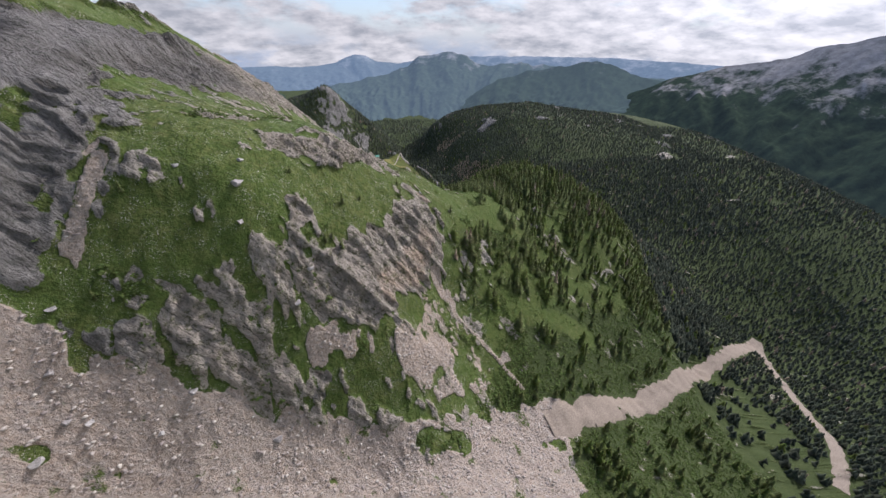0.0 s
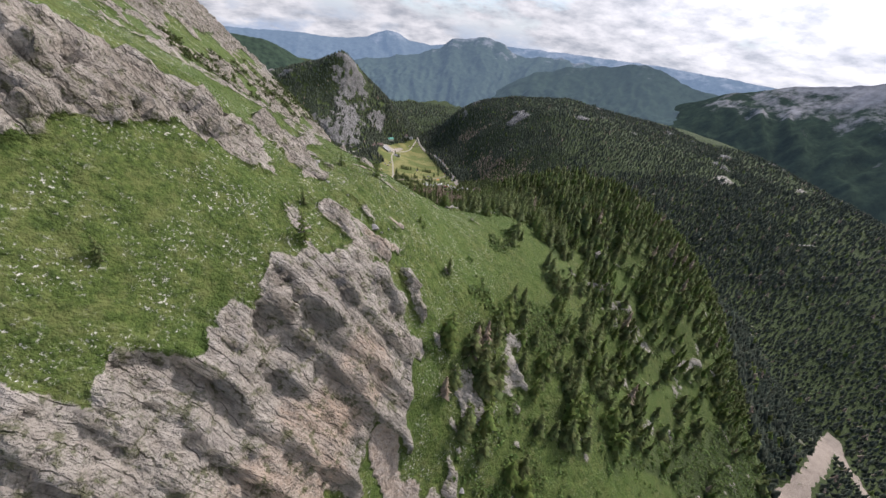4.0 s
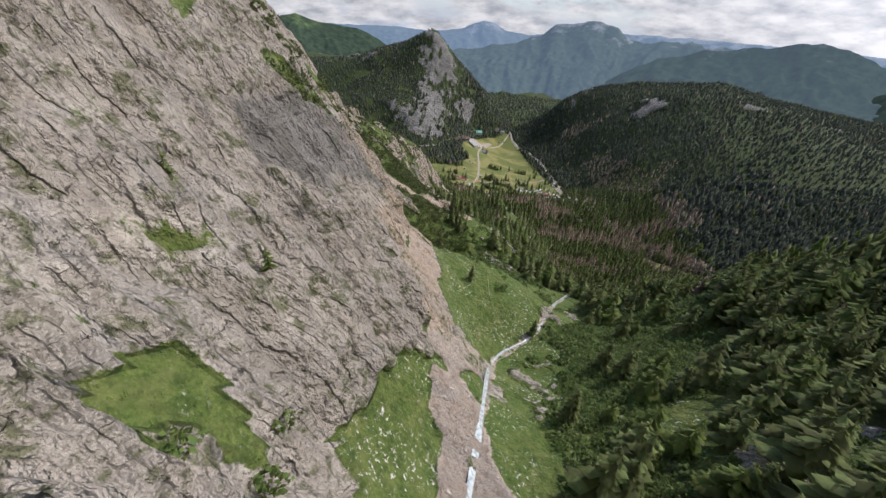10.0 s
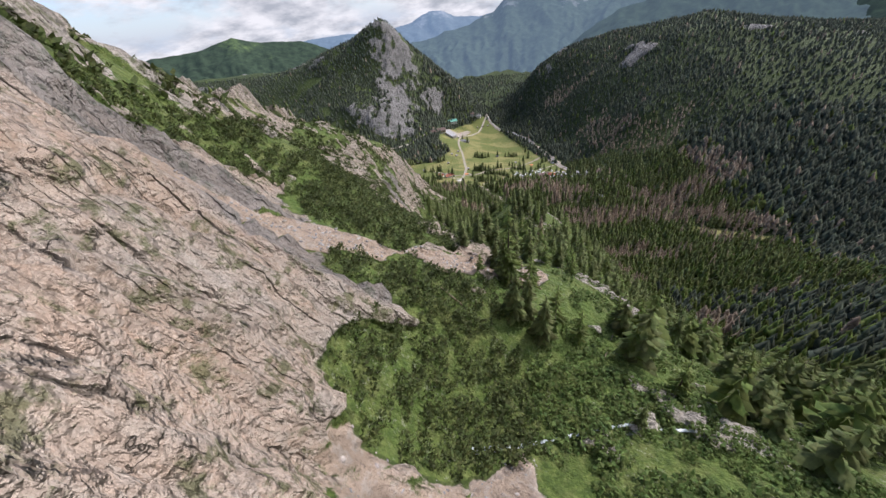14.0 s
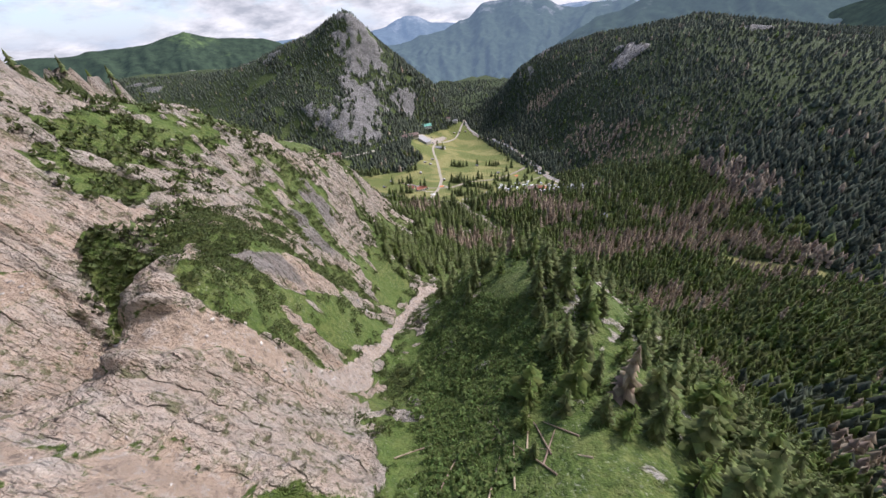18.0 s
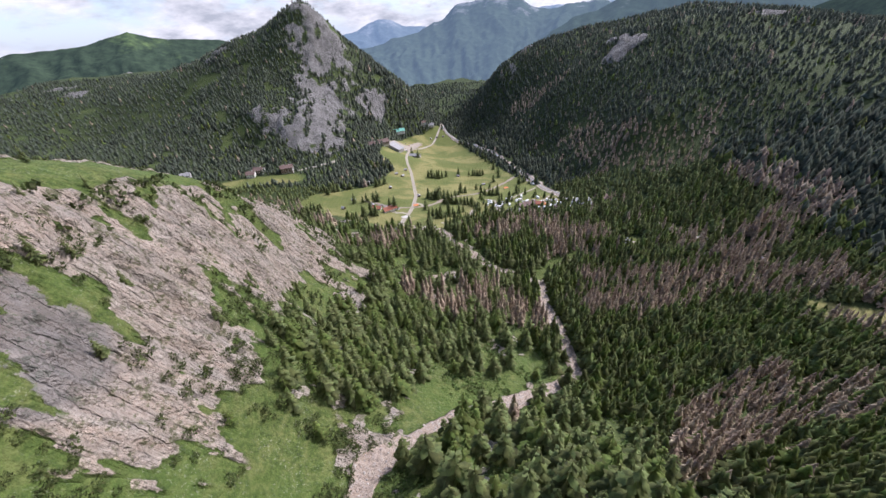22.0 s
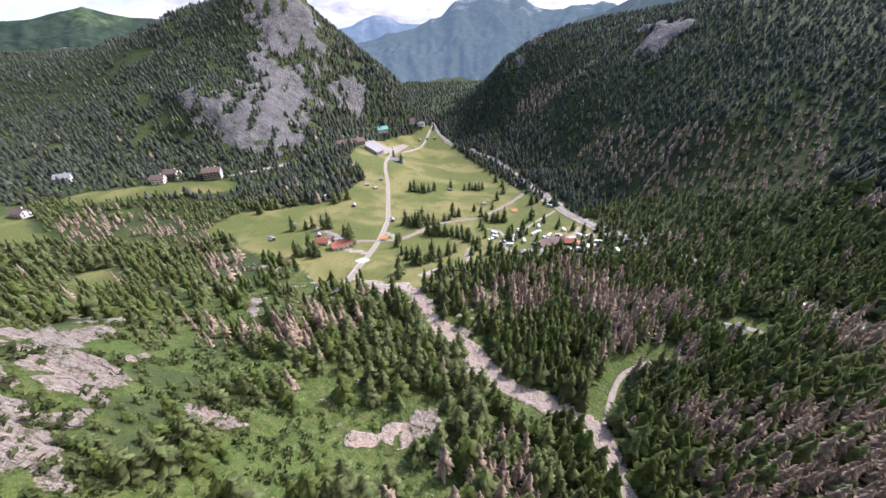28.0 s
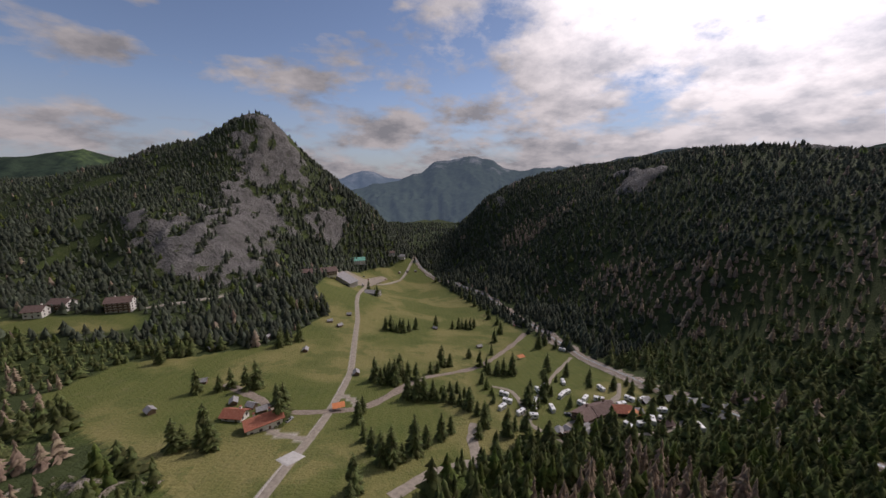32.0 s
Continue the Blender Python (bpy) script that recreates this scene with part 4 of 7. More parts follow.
        piece, on_ = maths(n, l, "FLOOR", q_, 0), maths(n, l, "FRACT", q_, 0)
        tone = chance(piece, bed)
        rise = maths(n, l, "ADD", maths(n, l, "SUBTRACT", 1.0, up_), maths(n, l, "MULTIPLY", tone, 0.9))
        edge_ = maths(n, l, "MINIMUM", maths(n, l, "MINIMUM", up_, maths(n, l, "MULTIPLY", maths(n, l, "SUBTRACT", 1.0, up_), 3.0)), maths(n, l, "MULTIPLY", maths(n, l, "MINIMUM", on_, maths(n, l, "SUBTRACT", 1.0, on_)), 2.2 * per_metre / per_length))
        return tone, rise, edge_

    across_beds, along_beds = along_way((0.34, 0.92, 0.22)), along_way((0.70, -0.05, -0.70))
    roll, ripple = noise_tex(n, l, co, 0.05, 3, 0.5), noise_tex(n, l, co, 0.5, 4, 0.6)
    tone_a, rise_a, edge_a = plates(0.36, 0.07, 3.2, 0.45)
    tone_b, rise_b, edge_b = plates(1.3, 0.30, 6.0, 0.8)
    gappy = noise_tex(n, l, co, 0.22, 5, 0.65)
    chunky = n.new("ShaderNodeCombineXYZ")
    for sock, source in zip(chunky.inputs, (maths(n, l, "ADD", across_beds, maths(n, l, "MULTIPLY", ripple, 1.6)), maths(n, l, "MULTIPLY", along_beds, 0.42), maths(n, l, "MULTIPLY", along_way((0.63, -0.38, 0.68)), 0.8))):
        l.new(source, sock)

    def chunks(scale):
        v = n.new("ShaderNodeTexVoronoi")
        v.distance, v.inputs["Scale"].default_value, v.inputs["Randomness"].default_value = "MINKOWSKI", scale, 0.95
        v.inputs["Exponent"].default_value = 4.0
        l.new(chunky.outputs[0], v.inputs["Vector"])
        part_ = n.new("ShaderNodeSeparateColor")
        l.new(v.outputs["Color"], part_.inputs[0])
        return v.outputs["Distance"], part_.outputs[0]

    lump_a, shade_a = chunks(0.42)
    lump_b, shade_b = chunks(1.25)
    lump_c, shade_c = chunks(3.4)
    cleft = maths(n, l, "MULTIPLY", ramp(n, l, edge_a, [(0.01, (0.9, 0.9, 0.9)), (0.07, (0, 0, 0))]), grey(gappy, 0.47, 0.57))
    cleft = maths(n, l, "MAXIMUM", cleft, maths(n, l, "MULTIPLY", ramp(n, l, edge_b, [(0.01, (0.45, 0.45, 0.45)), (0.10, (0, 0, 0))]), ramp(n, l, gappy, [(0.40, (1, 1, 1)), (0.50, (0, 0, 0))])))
    stone = mix(n, l, grey(seams, 0.34, 0.66), (0.232, 0.212, 0.196), (0.395, 0.365, 0.338))
    stone = mix(n, l, maths(n, l, "MULTIPLY", tone_a, 0.6), stone, (0.255, 0.238, 0.230))
    stone = mix(n, l, maths(n, l, "MULTIPLY", tone_b, 0.5), stone, (0.43, 0.41, 0.39))
    stone = mix(n, l, grey(slabs, 0.52, 0.62, 0.55), stone, (0.29, 0.272, 0.272))
    stone = mix(n, l, grey(noise_tex(n, l, co, 0.09, 6, 0.7), 0.46, 0.64, 0.6), stone, (0.185, 0.172, 0.160))
    stone = mix(n, l, ramp(n, l, crumble, [(0.32, (0.6, 0.6, 0.6)), (0.44, (0, 0, 0))]), stone, (0.16, 0.148, 0.140))
    stone = mix(n, l, grey(crumble, 0.58, 0.70, 0.5), stone, (0.46, 0.44, 0.415))
    stone = mix(n, l, maths(n, l, "MULTIPLY", sep2.outputs[1], ramp(n, l, noise_tex(n, l, beds, 0.22, 4, 0.65), [(0.34, (0.35, 0.35, 0.35)), (0.60, (0.95, 0.95, 0.95))])), stone, (0.375, 0.278, 0.220))
    stone = mix(n, l, maths(n, l, "MULTIPLY", sep2.outputs[1], grey(mid, 0.58, 0.70, 0.6)), stone, (0.39, 0.252, 0.162))
    stone = mix(n, l, maths(n, l, "MULTIPLY", shade_b, 0.35), stone, (0.20, 0.185, 0.172))
    stone = mix(n, l, maths(n, l, "MULTIPLY", shade_c, 0.30), stone, (0.46, 0.43, 0.40))
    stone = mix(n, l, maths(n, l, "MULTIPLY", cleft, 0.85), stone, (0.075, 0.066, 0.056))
    stone = mix(n, l, 1.0, stone, (1.14, 1.11, 1.02), "MULTIPLY")
    # moss and thin grass lodged on the ledges
    stone = mix(n, l, grey(maths(n, l, "ADD", maths(n, l, "MULTIPLY", mid, 0.6), maths(n, l, "MULTIPLY", tufty, 0.4)), 0.515, 0.575, 0.8), stone, (0.100, 0.108, 0.046))
    # streaked grey faces, darkened in the colour to stand for shade
    streak = noise_tex(n, l, co, 0.06, 8, 0.75)
    shaded_stone = mix(n, l, grey(streak, 0.36, 0.64), (0.085, 0.083, 0.080), (0.225, 0.218, 0.210))
    stone = mix(n, l, maths(n, l, "MULTIPLY", at2.outputs["Alpha"], 0.85), stone, shaded_stone)
    # scree and gravel
    vor = n.new("ShaderNodeTexVoronoi")
    vor.inputs["Scale"].default_value = 1.9
    l.new(co, vor.inputs["Vector"])
    grit = mix(n, l, grey(fine, 0.25, 0.75), (0.31, 0.255, 0.207), (0.55, 0.468, 0.392))
    grit = mix(n, l, ramp(n, l, vor.outputs["Color"], [(0.2, (0, 0, 0)), (0.9, (0.6, 0.6, 0.6))]), grit, (0.36, 0.335, 0.32))
    grit = mix(n, l, grey(mid, 0.42, 0.68, 0.75), grit, (0.42, 0.325, 0.25))
    grit = mix(n, l, grey(tufty, 0.50, 0.66, 0.6), grit, (0.30, 0.265, 0.235))
    runnel = noise_tex(n, l, beds, 0.5, 5, 0.65)
    grit = mix(n, l, grey(runnel, 0.50, 0.60, 0.6), grit, (0.30, 0.275, 0.255))
    grit = mix(n, l, maths(n, l, "MULTIPLY", sep2.outputs[1], 0.6), grit, (0.44, 0.315, 0.215))
    # rubble: lumps of every shade with dark gaps between
    rubble = noise_tex(n, l, co, 0.65, 4, 0.6)
    grit = mix(n, l, ramp(n, l, rubble, [(0.34, (0.7, 0.7, 0.7)), (0.45, (0, 0, 0))]), grit, (0.22, 0.172, 0.135))
    grit = mix(n, l, ramp(n, l, crumble, [(0.34, (0.6, 0.6, 0.6)), (0.44, (0, 0, 0))]), grit, (0.20, 0.158, 0.122))
    grit = mix(n, l, grey(rubble, 0.54, 0.62, 0.6), grit, (0.45, 0.39, 0.335))
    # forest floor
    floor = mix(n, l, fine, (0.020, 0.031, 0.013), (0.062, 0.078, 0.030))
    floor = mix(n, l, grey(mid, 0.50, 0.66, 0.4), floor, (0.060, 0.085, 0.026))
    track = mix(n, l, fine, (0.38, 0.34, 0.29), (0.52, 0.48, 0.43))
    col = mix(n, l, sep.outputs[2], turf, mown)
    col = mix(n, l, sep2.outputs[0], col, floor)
    # pale stones showing through thin turf
    chips_f = grey(noise_tex(n, l, co, 1.6, 6, 0.75), 0.57, 0.62)
    thin = maths(n, l, "MULTIPLY", chips_f, maths(n, l, "MULTIPLY", grey(noise_tex(n, l, co, 0.13, 4), 0.44, 0.58), sep2.outputs[2]))
    col = mix(n, l, thin, col, (0.50, 0.47, 0.42))
    rough_edge = maths(n, l, "SUBTRACT", maths(n, l, "ADD", maths(n, l, "MULTIPLY", mid, 0.55), maths(n, l, "MULTIPLY", tufty, 0.45)), 0.5)
    ragged = maths(n, l, "ADD", sep.outputs[0], maths(n, l, "MULTIPLY", rough_edge, 2.2))
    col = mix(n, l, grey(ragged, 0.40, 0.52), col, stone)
    loose_f = maths(n, l, "ADD", sep.outputs[1], maths(n, l, "MULTIPLY", rough_edge, 1.7))
    col = mix(n, l, grey(loose_f, 0.38, 0.56), col, grit)
    col = mix(n, l, at.outputs["Alpha"], col, track)
    l.new(col, b.inputs["Base Color"])
    b.inputs["Roughness"].default_value = 0.95
    b.inputs["Specular IOR Level"].default_value = 0.15
    # each bed a tilted face that breaks off at a sharp edge
    blocky = maths(n, l, "ADD", maths(n, l, "MULTIPLY", rise_a, 0.55), maths(n, l, "MULTIPLY", rise_b, 0.14))
    for lump, shade_, tall_ in ((lump_a, shade_a, 1.5), (lump_b, shade_b, 0.62), (lump_c, shade_c, 0.24)):
        blocky = maths(n, l, "ADD", blocky, maths(n, l, "MULTIPLY", maths(n, l, "SUBTRACT", maths(n, l, "MULTIPLY", shade_, 0.6), lump), tall_))
    blocky = maths(n, l, "SUBTRACT", blocky, maths(n, l, "MULTIPLY", cleft, 0.8))
    blocky = maths(n, l, "ADD", blocky, maths(n, l, "MULTIPLY", noise_tex(n, l, co, 1.3, 4.0, 0.6), 0.9))
    hsum = maths(n, l, "ADD", maths(n, l, "MULTIPLY", blocky, sep.outputs[0]), maths(n, l, "ADD", maths(n, l, "ADD", maths(n, l, "MULTIPLY", noise_tex(n, l, co, 2.6, 2.0, 0.5), 0.12), maths(n, l, "MULTIPLY", noise_tex(n, l, co, 0.85, 3.0, 0.6), 0.5)), maths(n, l, "MULTIPLY", vor.outputs["Distance"], maths(n, l, "MULTIPLY", sep.outputs[1], 0.07))))
    hsum = maths(n, l, "ADD", hsum, maths(n, l, "MULTIPLY", maths(n, l, "MULTIPLY", maths(n, l, "ADD", rubble, maths(n, l, "MULTIPLY", crumble, 0.6)), sep.outputs[1]), 1.1))
    bump(n, l, b, hsum, 1.0, 1.5)
    return m


# ---- ground ----
idx = np.arange(GX.size).reshape(GX.shape)
quads = np.stack([idx[:-1, :-1], idx[:-1, 1:], idx[1:, 1:], idx[1:, :-1]], -1).reshape(-1, 4)
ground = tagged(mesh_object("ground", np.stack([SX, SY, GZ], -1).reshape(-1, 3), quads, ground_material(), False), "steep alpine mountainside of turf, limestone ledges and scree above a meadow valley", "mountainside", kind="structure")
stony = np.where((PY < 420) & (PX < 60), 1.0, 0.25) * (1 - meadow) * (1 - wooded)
# last channel of cover_b: where shade is painted onto the stone
for name, chans in (("cover", (rock, np.maximum(scree, water * 0.5), meadow, road_mask)), ("cover_b", (wooded, rust, stony, np.where(PY > 1000, 1.0, np.maximum(0.95 * ease(-PX, 92, 118) * (1 - ease(PY, 300, 360)), 0.75 * widest(PX, PY, SHADED_FACES, edge)))))):
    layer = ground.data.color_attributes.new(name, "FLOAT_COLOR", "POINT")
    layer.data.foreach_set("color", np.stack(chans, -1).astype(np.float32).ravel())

# ---- trees ----
SPRUCE = mottled("spruce_needles", [(0.070, 0.092, 0.038), (0.150, 0.176, 0.062), (0.236, 0.258, 0.086)], 0.6, 0.8, 0, 0.9, 0, 0.3, 0.5)
# darker far needles, distance haze put into the colour as a lift towards blue
SPRUCE_HAZED = mottled("hazed_spruce_needles", [(0.036, 0.046, 0.036), (0.069, 0.082, 0.057), (0.110, 0.124, 0.074)], 0.12, 0.85, 0, 0.8, 0, 0.2, 0.25)
LARCH = mottled("larch_needles", [(0.070, 0.105, 0.026), (0.125, 0.162, 0.038), (0.195, 0.228, 0.056)], 0.6, 0.8, 0, 0.7, 0, 0.3, 0.5)
DEAD = mottled("dead_twigs", [(0.22, 0.160, 0.110), (0.32, 0.245, 0.172), (0.41, 0.325, 0.235)], 0.7, 0.9, 0, 0.5, 0, 0.3, 0.2)
DEAD_FAR = mottled("far_dead_twigs", [(0.17, 0.130, 0.095), (0.26, 0.202, 0.148), (0.34, 0.275, 0.205)], 0.3, 0.9, 0, 0.5, 0, 0.2, 0.1)
BARK = mottled("bark", [(0.06, 0.045, 0.035), (0.14, 0.11, 0.09)], 3.0, 0.9, 0.02)
ALDER = mottled("alder_leaves", [(0.052, 0.088, 0.024), (0.105, 0.148, 0.038), (0.170, 0.208, 0.056)], 0.9, 0.75, 0, 0.7, 0, 0.3, 0.45)
PINE = mottled("dwarf_pine_needles", [(0.032, 0.045, 0.014), (0.066, 0.083, 0.024), (0.135, 0.148, 0.042)], 0.9, 0.8, 0, 0.8, 0, 0.3, 0.35)


def spire(tiers, sides, seed, slim=0.21, ragged=0.35):
    """A conifer of unit height: skirts of uneven boughs round a spire."""
    rng = np.random.default_rng(seed)
    v, f = [], []
    for k in range(tiers):
        q = k / tiers
        z0, z1 = 0.06 + 0.90 * q, min(1.0, 0.06 + 0.90 * q + 1.75 / tiers * (1 - 0.25 * q) + 0.05)
        r = slim * (1 - q) ** 0.85 + 0.012
        c = len(v)
        v.append((rng.normal(0, 0.006), rng.normal(0, 0.006), z1))
        n = sides * 2
        turn = rng.uniform(0, 6.28)
        for i in range(n):
            a = turn + i * 2 * math.pi / n
            rr = r * (1.0 + rng.uniform(-ragged, ragged)) * (1 if i % 2 else 0.55)
            v.append((rr * math.cos(a), rr * math.sin(a), z0 + (0.035 if i % 2 == 0 else -0.02) + rng.normal(0, 0.012)))
        f += [(c, c + 1 + i, c + 1 + (i + 1) % n) for i in range(n)]
    return np.array(v), np.array(f)


def feathered(tiers, per, seed, slim=0.22):
    """A conifer of unit height: tiers of separate drooping boughs with gaps between them."""
    rng = np.random.default_rng(seed)
    v, f = [], []
    for k in range(tiers):
        q = 0.07 + 0.88 * k / tiers
        for i in range(per):
            a = rng.uniform(0, 6.28)
            r = (slim * (1.03 - q) ** 0.8 + 0.015) * rng.uniform(0.6, 1.15)
            w = r * rng.uniform(0.22, 0.34)
            ca, sa = math.cos(a), math.sin(a)
            z = q + rng.uniform(-0.02, 0.03)
            c = len(v)
            v += [(0, 0, z + 0.035), (0.62 * r * ca - w * sa, 0.62 * r * sa + w * ca, z - 0.30 * r), (r * ca, r * sa, z - 0.42 * r), (0.62 * r * ca + w * sa, 0.62 * r * sa - w * ca, z - 0.30 * r), (0.55 * r * ca, 0.55 * r * sa, z - 0.05 * r)]
            f += [(c, c + 1, c + 4), (c, c + 4, c + 3), (c + 1, c + 2, c + 4), (c + 4, c + 2, c + 3)]
    c = len(v)
    v += [(0.012, 0, 0.88), (-0.006, 0.011, 0.88), (-0.006, -0.011, 0.88), (0, 0, 1.0)]
    f += [(c, c + 1, c + 3), (c + 1, c + 2, c + 3), (c + 2, c, c + 3)]
    return np.array(v), np.array(f)


def blob(seed, n=26, leaf=0.2, upright=0.0):
    """A shrub of unit size: many small bent leaf sprays over an uneven, lobed dome."""
    rng = np.random.default_rng(seed)
    lobes = rng.uniform(0, 6.28, 3)
    v, f = [], []
    for _ in range(n):
        a, h = rng.uniform(0, 6.28), rng.uniform(0.03, 1)
        lobe = 1 + 0.22 * math.sin(2 * a + lobes[0]) + 0.15 * math.sin(5 * a + lobes[1]) + 0.12 * math.sin(3 * a + 7 * h + lobes[2])
        r = math.sqrt(max(0.0, 1 - (h * 0.9) ** 2)) * rng.uniform(0.55, 1.05) * 0.6 * lobe
        p = Vector((r * math.cos(a), r * math.sin(a), h * 0.72 * rng.uniform(0.75, 1.1) * (0.8 + 0.2 * lobe)))
        q = Euler((rng.uniform(-0.9, 0.9), rng.uniform(-0.9, 0.9), rng.uniform(0, 6.28))).to_matrix()
        s = leaf * rng.uniform(0.6, 1.5)
        tip = Vector((math.cos(a) * 0.5, math.sin(a) * 0.5, 0.9)) * (upright * s)
        c = len(v)
        for o, up in (((1, 0, 0), 0), ((0, 0.62, 0.25), 0.4), ((-1, 0, 0.1), 1), ((0, -0.62, 0.25), 0.4)):
            v.append(tuple(p + q @ Vector(o) * s + tip * up))
        f += [(c, c + 1, c + 3), (c + 1, c + 2, c + 3)]
    return np.array(v), np.array(f)


def planted(name, shapes, px, py, tall, wide, mat, seed, sink=0.15, draped=False):
    """All the given places planted with the shapes, in one mesh; draped ones lie along the slope."""
    rng = np.random.default_rng(seed)
    pick = rng.integers(0, len(shapes), len(px))
    pz = ground_z(px, py)
    allv, allf, at = [], [], 0
    for k, (v, f) in enumerate(shapes):
        w = np.where(pick == k)[0]
        if not len(w):
            continue
        a = rng.uniform(0, 6.28, len(w))
        c, s = np.cos(a)[:, None], np.sin(a)[:, None]
        h, r = tall[w][:, None], (tall[w] * wide[w])[:, None]
        vx = (v[None, :, 0] * c - v[None, :, 1] * s) * r + px[w][:, None]
        vy = (v[None, :, 0] * s + v[None, :, 1] * c) * r + py[w][:, None]
        vz = v[None, :, 2] * h + (ground_z(vx.ravel(), vy.ravel()).reshape(vx.shape) if draped else pz[w][:, None]) - sink
        allv.append(np.stack([vx, vy, vz], -1).reshape(-1, 3))
        allf.append((f[None] + (np.arange(len(w)) * len(v))[:, None, None] + at).reshape(-1, 3))
        at += len(w) * len(v)
    return mesh_object(name, np.concatenate(allv), np.concatenate(allf), mat)


tx, ty = TREES[:, 0], TREES[:, 1]
trng = np.random.default_rng(5)
thigh = trng.uniform(6.5, 13.5, len(tx)) * (0.75 + 0.5 * fbm(tx, ty, 40, 2, 151))
thigh *= np.where(ty < 450, 1.12, 1.0) * np.where((tx < -36) & (ty < 690) | (tx < -66) & (ty < 880), 0.5, 1.0)
dead_here = (widest(tx, ty, DEAD_LINES, (fbm(tx, ty, 12, 3, 155) - 0.5) * 1.2) > 0.5) & (trng.random(len(tx)) < 0.8)
dead_here |= trng.random(len(tx)) < np.where(tx > 180, 0.03, 0.012)
broad = trng.uniform(1.0, 1.5, len(tx)) * np.where((ty > 965) | (tx > 300), 1.35, 1.1)
thigh *= np.where((ty > 640) & (tx > -60) & (ty < 965), 1.3, 1.0) * np.where((ty > 1000) & (abs(tx - 20) > 170) | (tx > 460), 0.72, 1.0)
NEAR_STRIP = [(60, 250), (45, 330), (30, 400), (0, 480), (5, 560), (5, 640)]
single = (line_gap(tx, ty, NEAR_STRIP) < 30) & ~dead_here & (trng.random(len(tx)) < np.where(ty < 455, 0.10, 0.35))
single &= np.cumsum(single) <= 115
close = (np.abs(tx) < 110) & (ty < 965) | (tx < 340) & (ty < 470) | (tx > -330) & (tx < 300) & (ty > 640) & (ty < 1090)
spires_mid = [spire(7, 4, 200 + k, 0.185, 0.5) for k in range(6)]
spires_far = [spire(3, 3, 210 + k, 0.20, 0.5) for k in range(6)]
live = ~dead_here & ~single
larchy = trng.random(len(tx)) < np.where((ty < 965) & (tx < 330), 0.32, 0.03)
beside = line_gap(tx, ty, [(60, 220), (50, 330), (30, 420), (10, 500), (20, 570), (10, 640), (-30, 730), (-20, 850)]) < 64
for pick, shapes, name, mat, label in ((live & larchy & close & beside, [feathered(10, 6, 290 + k, 0.25) for k in range(5)], "hillside_larch_wood", LARCH, "light green larches among the near spruces"), (live & larchy & close & ~beside, spires_mid[:3], "larch_wood", LARCH, "light green larches scattered through the spruce woods"), (live & larchy & ~close, spires_far[:3], "far_larch_wood", LARCH, "light green larches on the far slopes"),
                                       (live & ~larchy & close & beside, [feathered(11, 7, 260 + k) for k in range(6)], "hillside_conifer_wood", SPRUCE, "green spruces with separate boughs on the near slopes"), (live & ~larchy & close & ~beside, spires_mid, "conifer_wood", SPRUCE, "dense dark green spruce wood on the valley slopes"), (live & ~larchy & ~close, spires_far, "far_conifer_wood", SPRUCE_HAZED, "dark spruce forest covering the far mountainsides"),
                                       (dead_here & close & (ty < 910), [spire(15, 5, 225 + k, 0.105, 0.75) for k in range(4)], "dead_conifer_grove", DEAD, "groves of bare reddish-brown spruces on the near slopes"), (dead_here & close & (ty >= 910), [spire(9, 4, 220 + k, 0.115, 0.7) for k in range(4)], "dead_conifer_stand", DEAD, "stands of dead reddish-brown spruces"), (dead_here & ~close, [spire(4, 4, 230 + k, 0.17, 0.5) for k in range(3)], "far_dead_conifer_stand", DEAD_FAR, "brown patches of dead spruces on the far slopes")):
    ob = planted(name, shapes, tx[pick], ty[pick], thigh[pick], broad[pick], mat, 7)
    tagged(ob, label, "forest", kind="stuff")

bx, by, brng = scatter(-130, 330, 84, 900, 1.75, 17)
keep = (painted(bx, by)[2] > 0.5 * brng.random(len(bx)) + 0.5 * spread(fbm(bx, by, 8, 3, 161))) & (cover_at(scree, bx, by) < 0.5) & (cover_at(water, bx, by) < 0.2) & ((bx < 90) | (brng.random(len(bx)) < 0.4)) & (line_gap(bx, by, TORRENT) > 11)
bx, by = bx[keep], by[keep]
alder = (bx > -30 + 20 * (by < 520)) | (by < 300)
nigh = (line_gap(bx, by, [(25, 330), (0, 400), (-20, 470), (-25, 520), (-30, 580), (-45, 640), (-50, 690)]) < 44) | (bx > 0) & (bx < 70) & (by > 330) & (by < 560) | (bx > -30) & (bx < 40) & (by > 200) & (by < 330)
for pick, mat, name, label, lift in ((alder, ALDER, "alder_scrub", "leafy green alder scrub on steep slopes", 0.0), (~alder, PINE, "dwarf_pine_scrub", "dark green dwarf pine scrub over rock", 1.3)):
    for where, many, leaf, word in ((pick & nigh, 125 if lift else 84, 0.092 if lift else 0.125, ""), (pick & ~nigh, 18, 0.28, "far_")):
        k = int(where.sum())
        ob = planted(word + name, [blob(240 + q, many, leaf, lift) for q in range(5)], bx[where], by[where], brng.uniform(1.1, 2.3, k), brng.uniform(0.95, 1.5, k), mat, 9, 0.3)
        tagged(ob, label, "shrubs", kind="stuff")

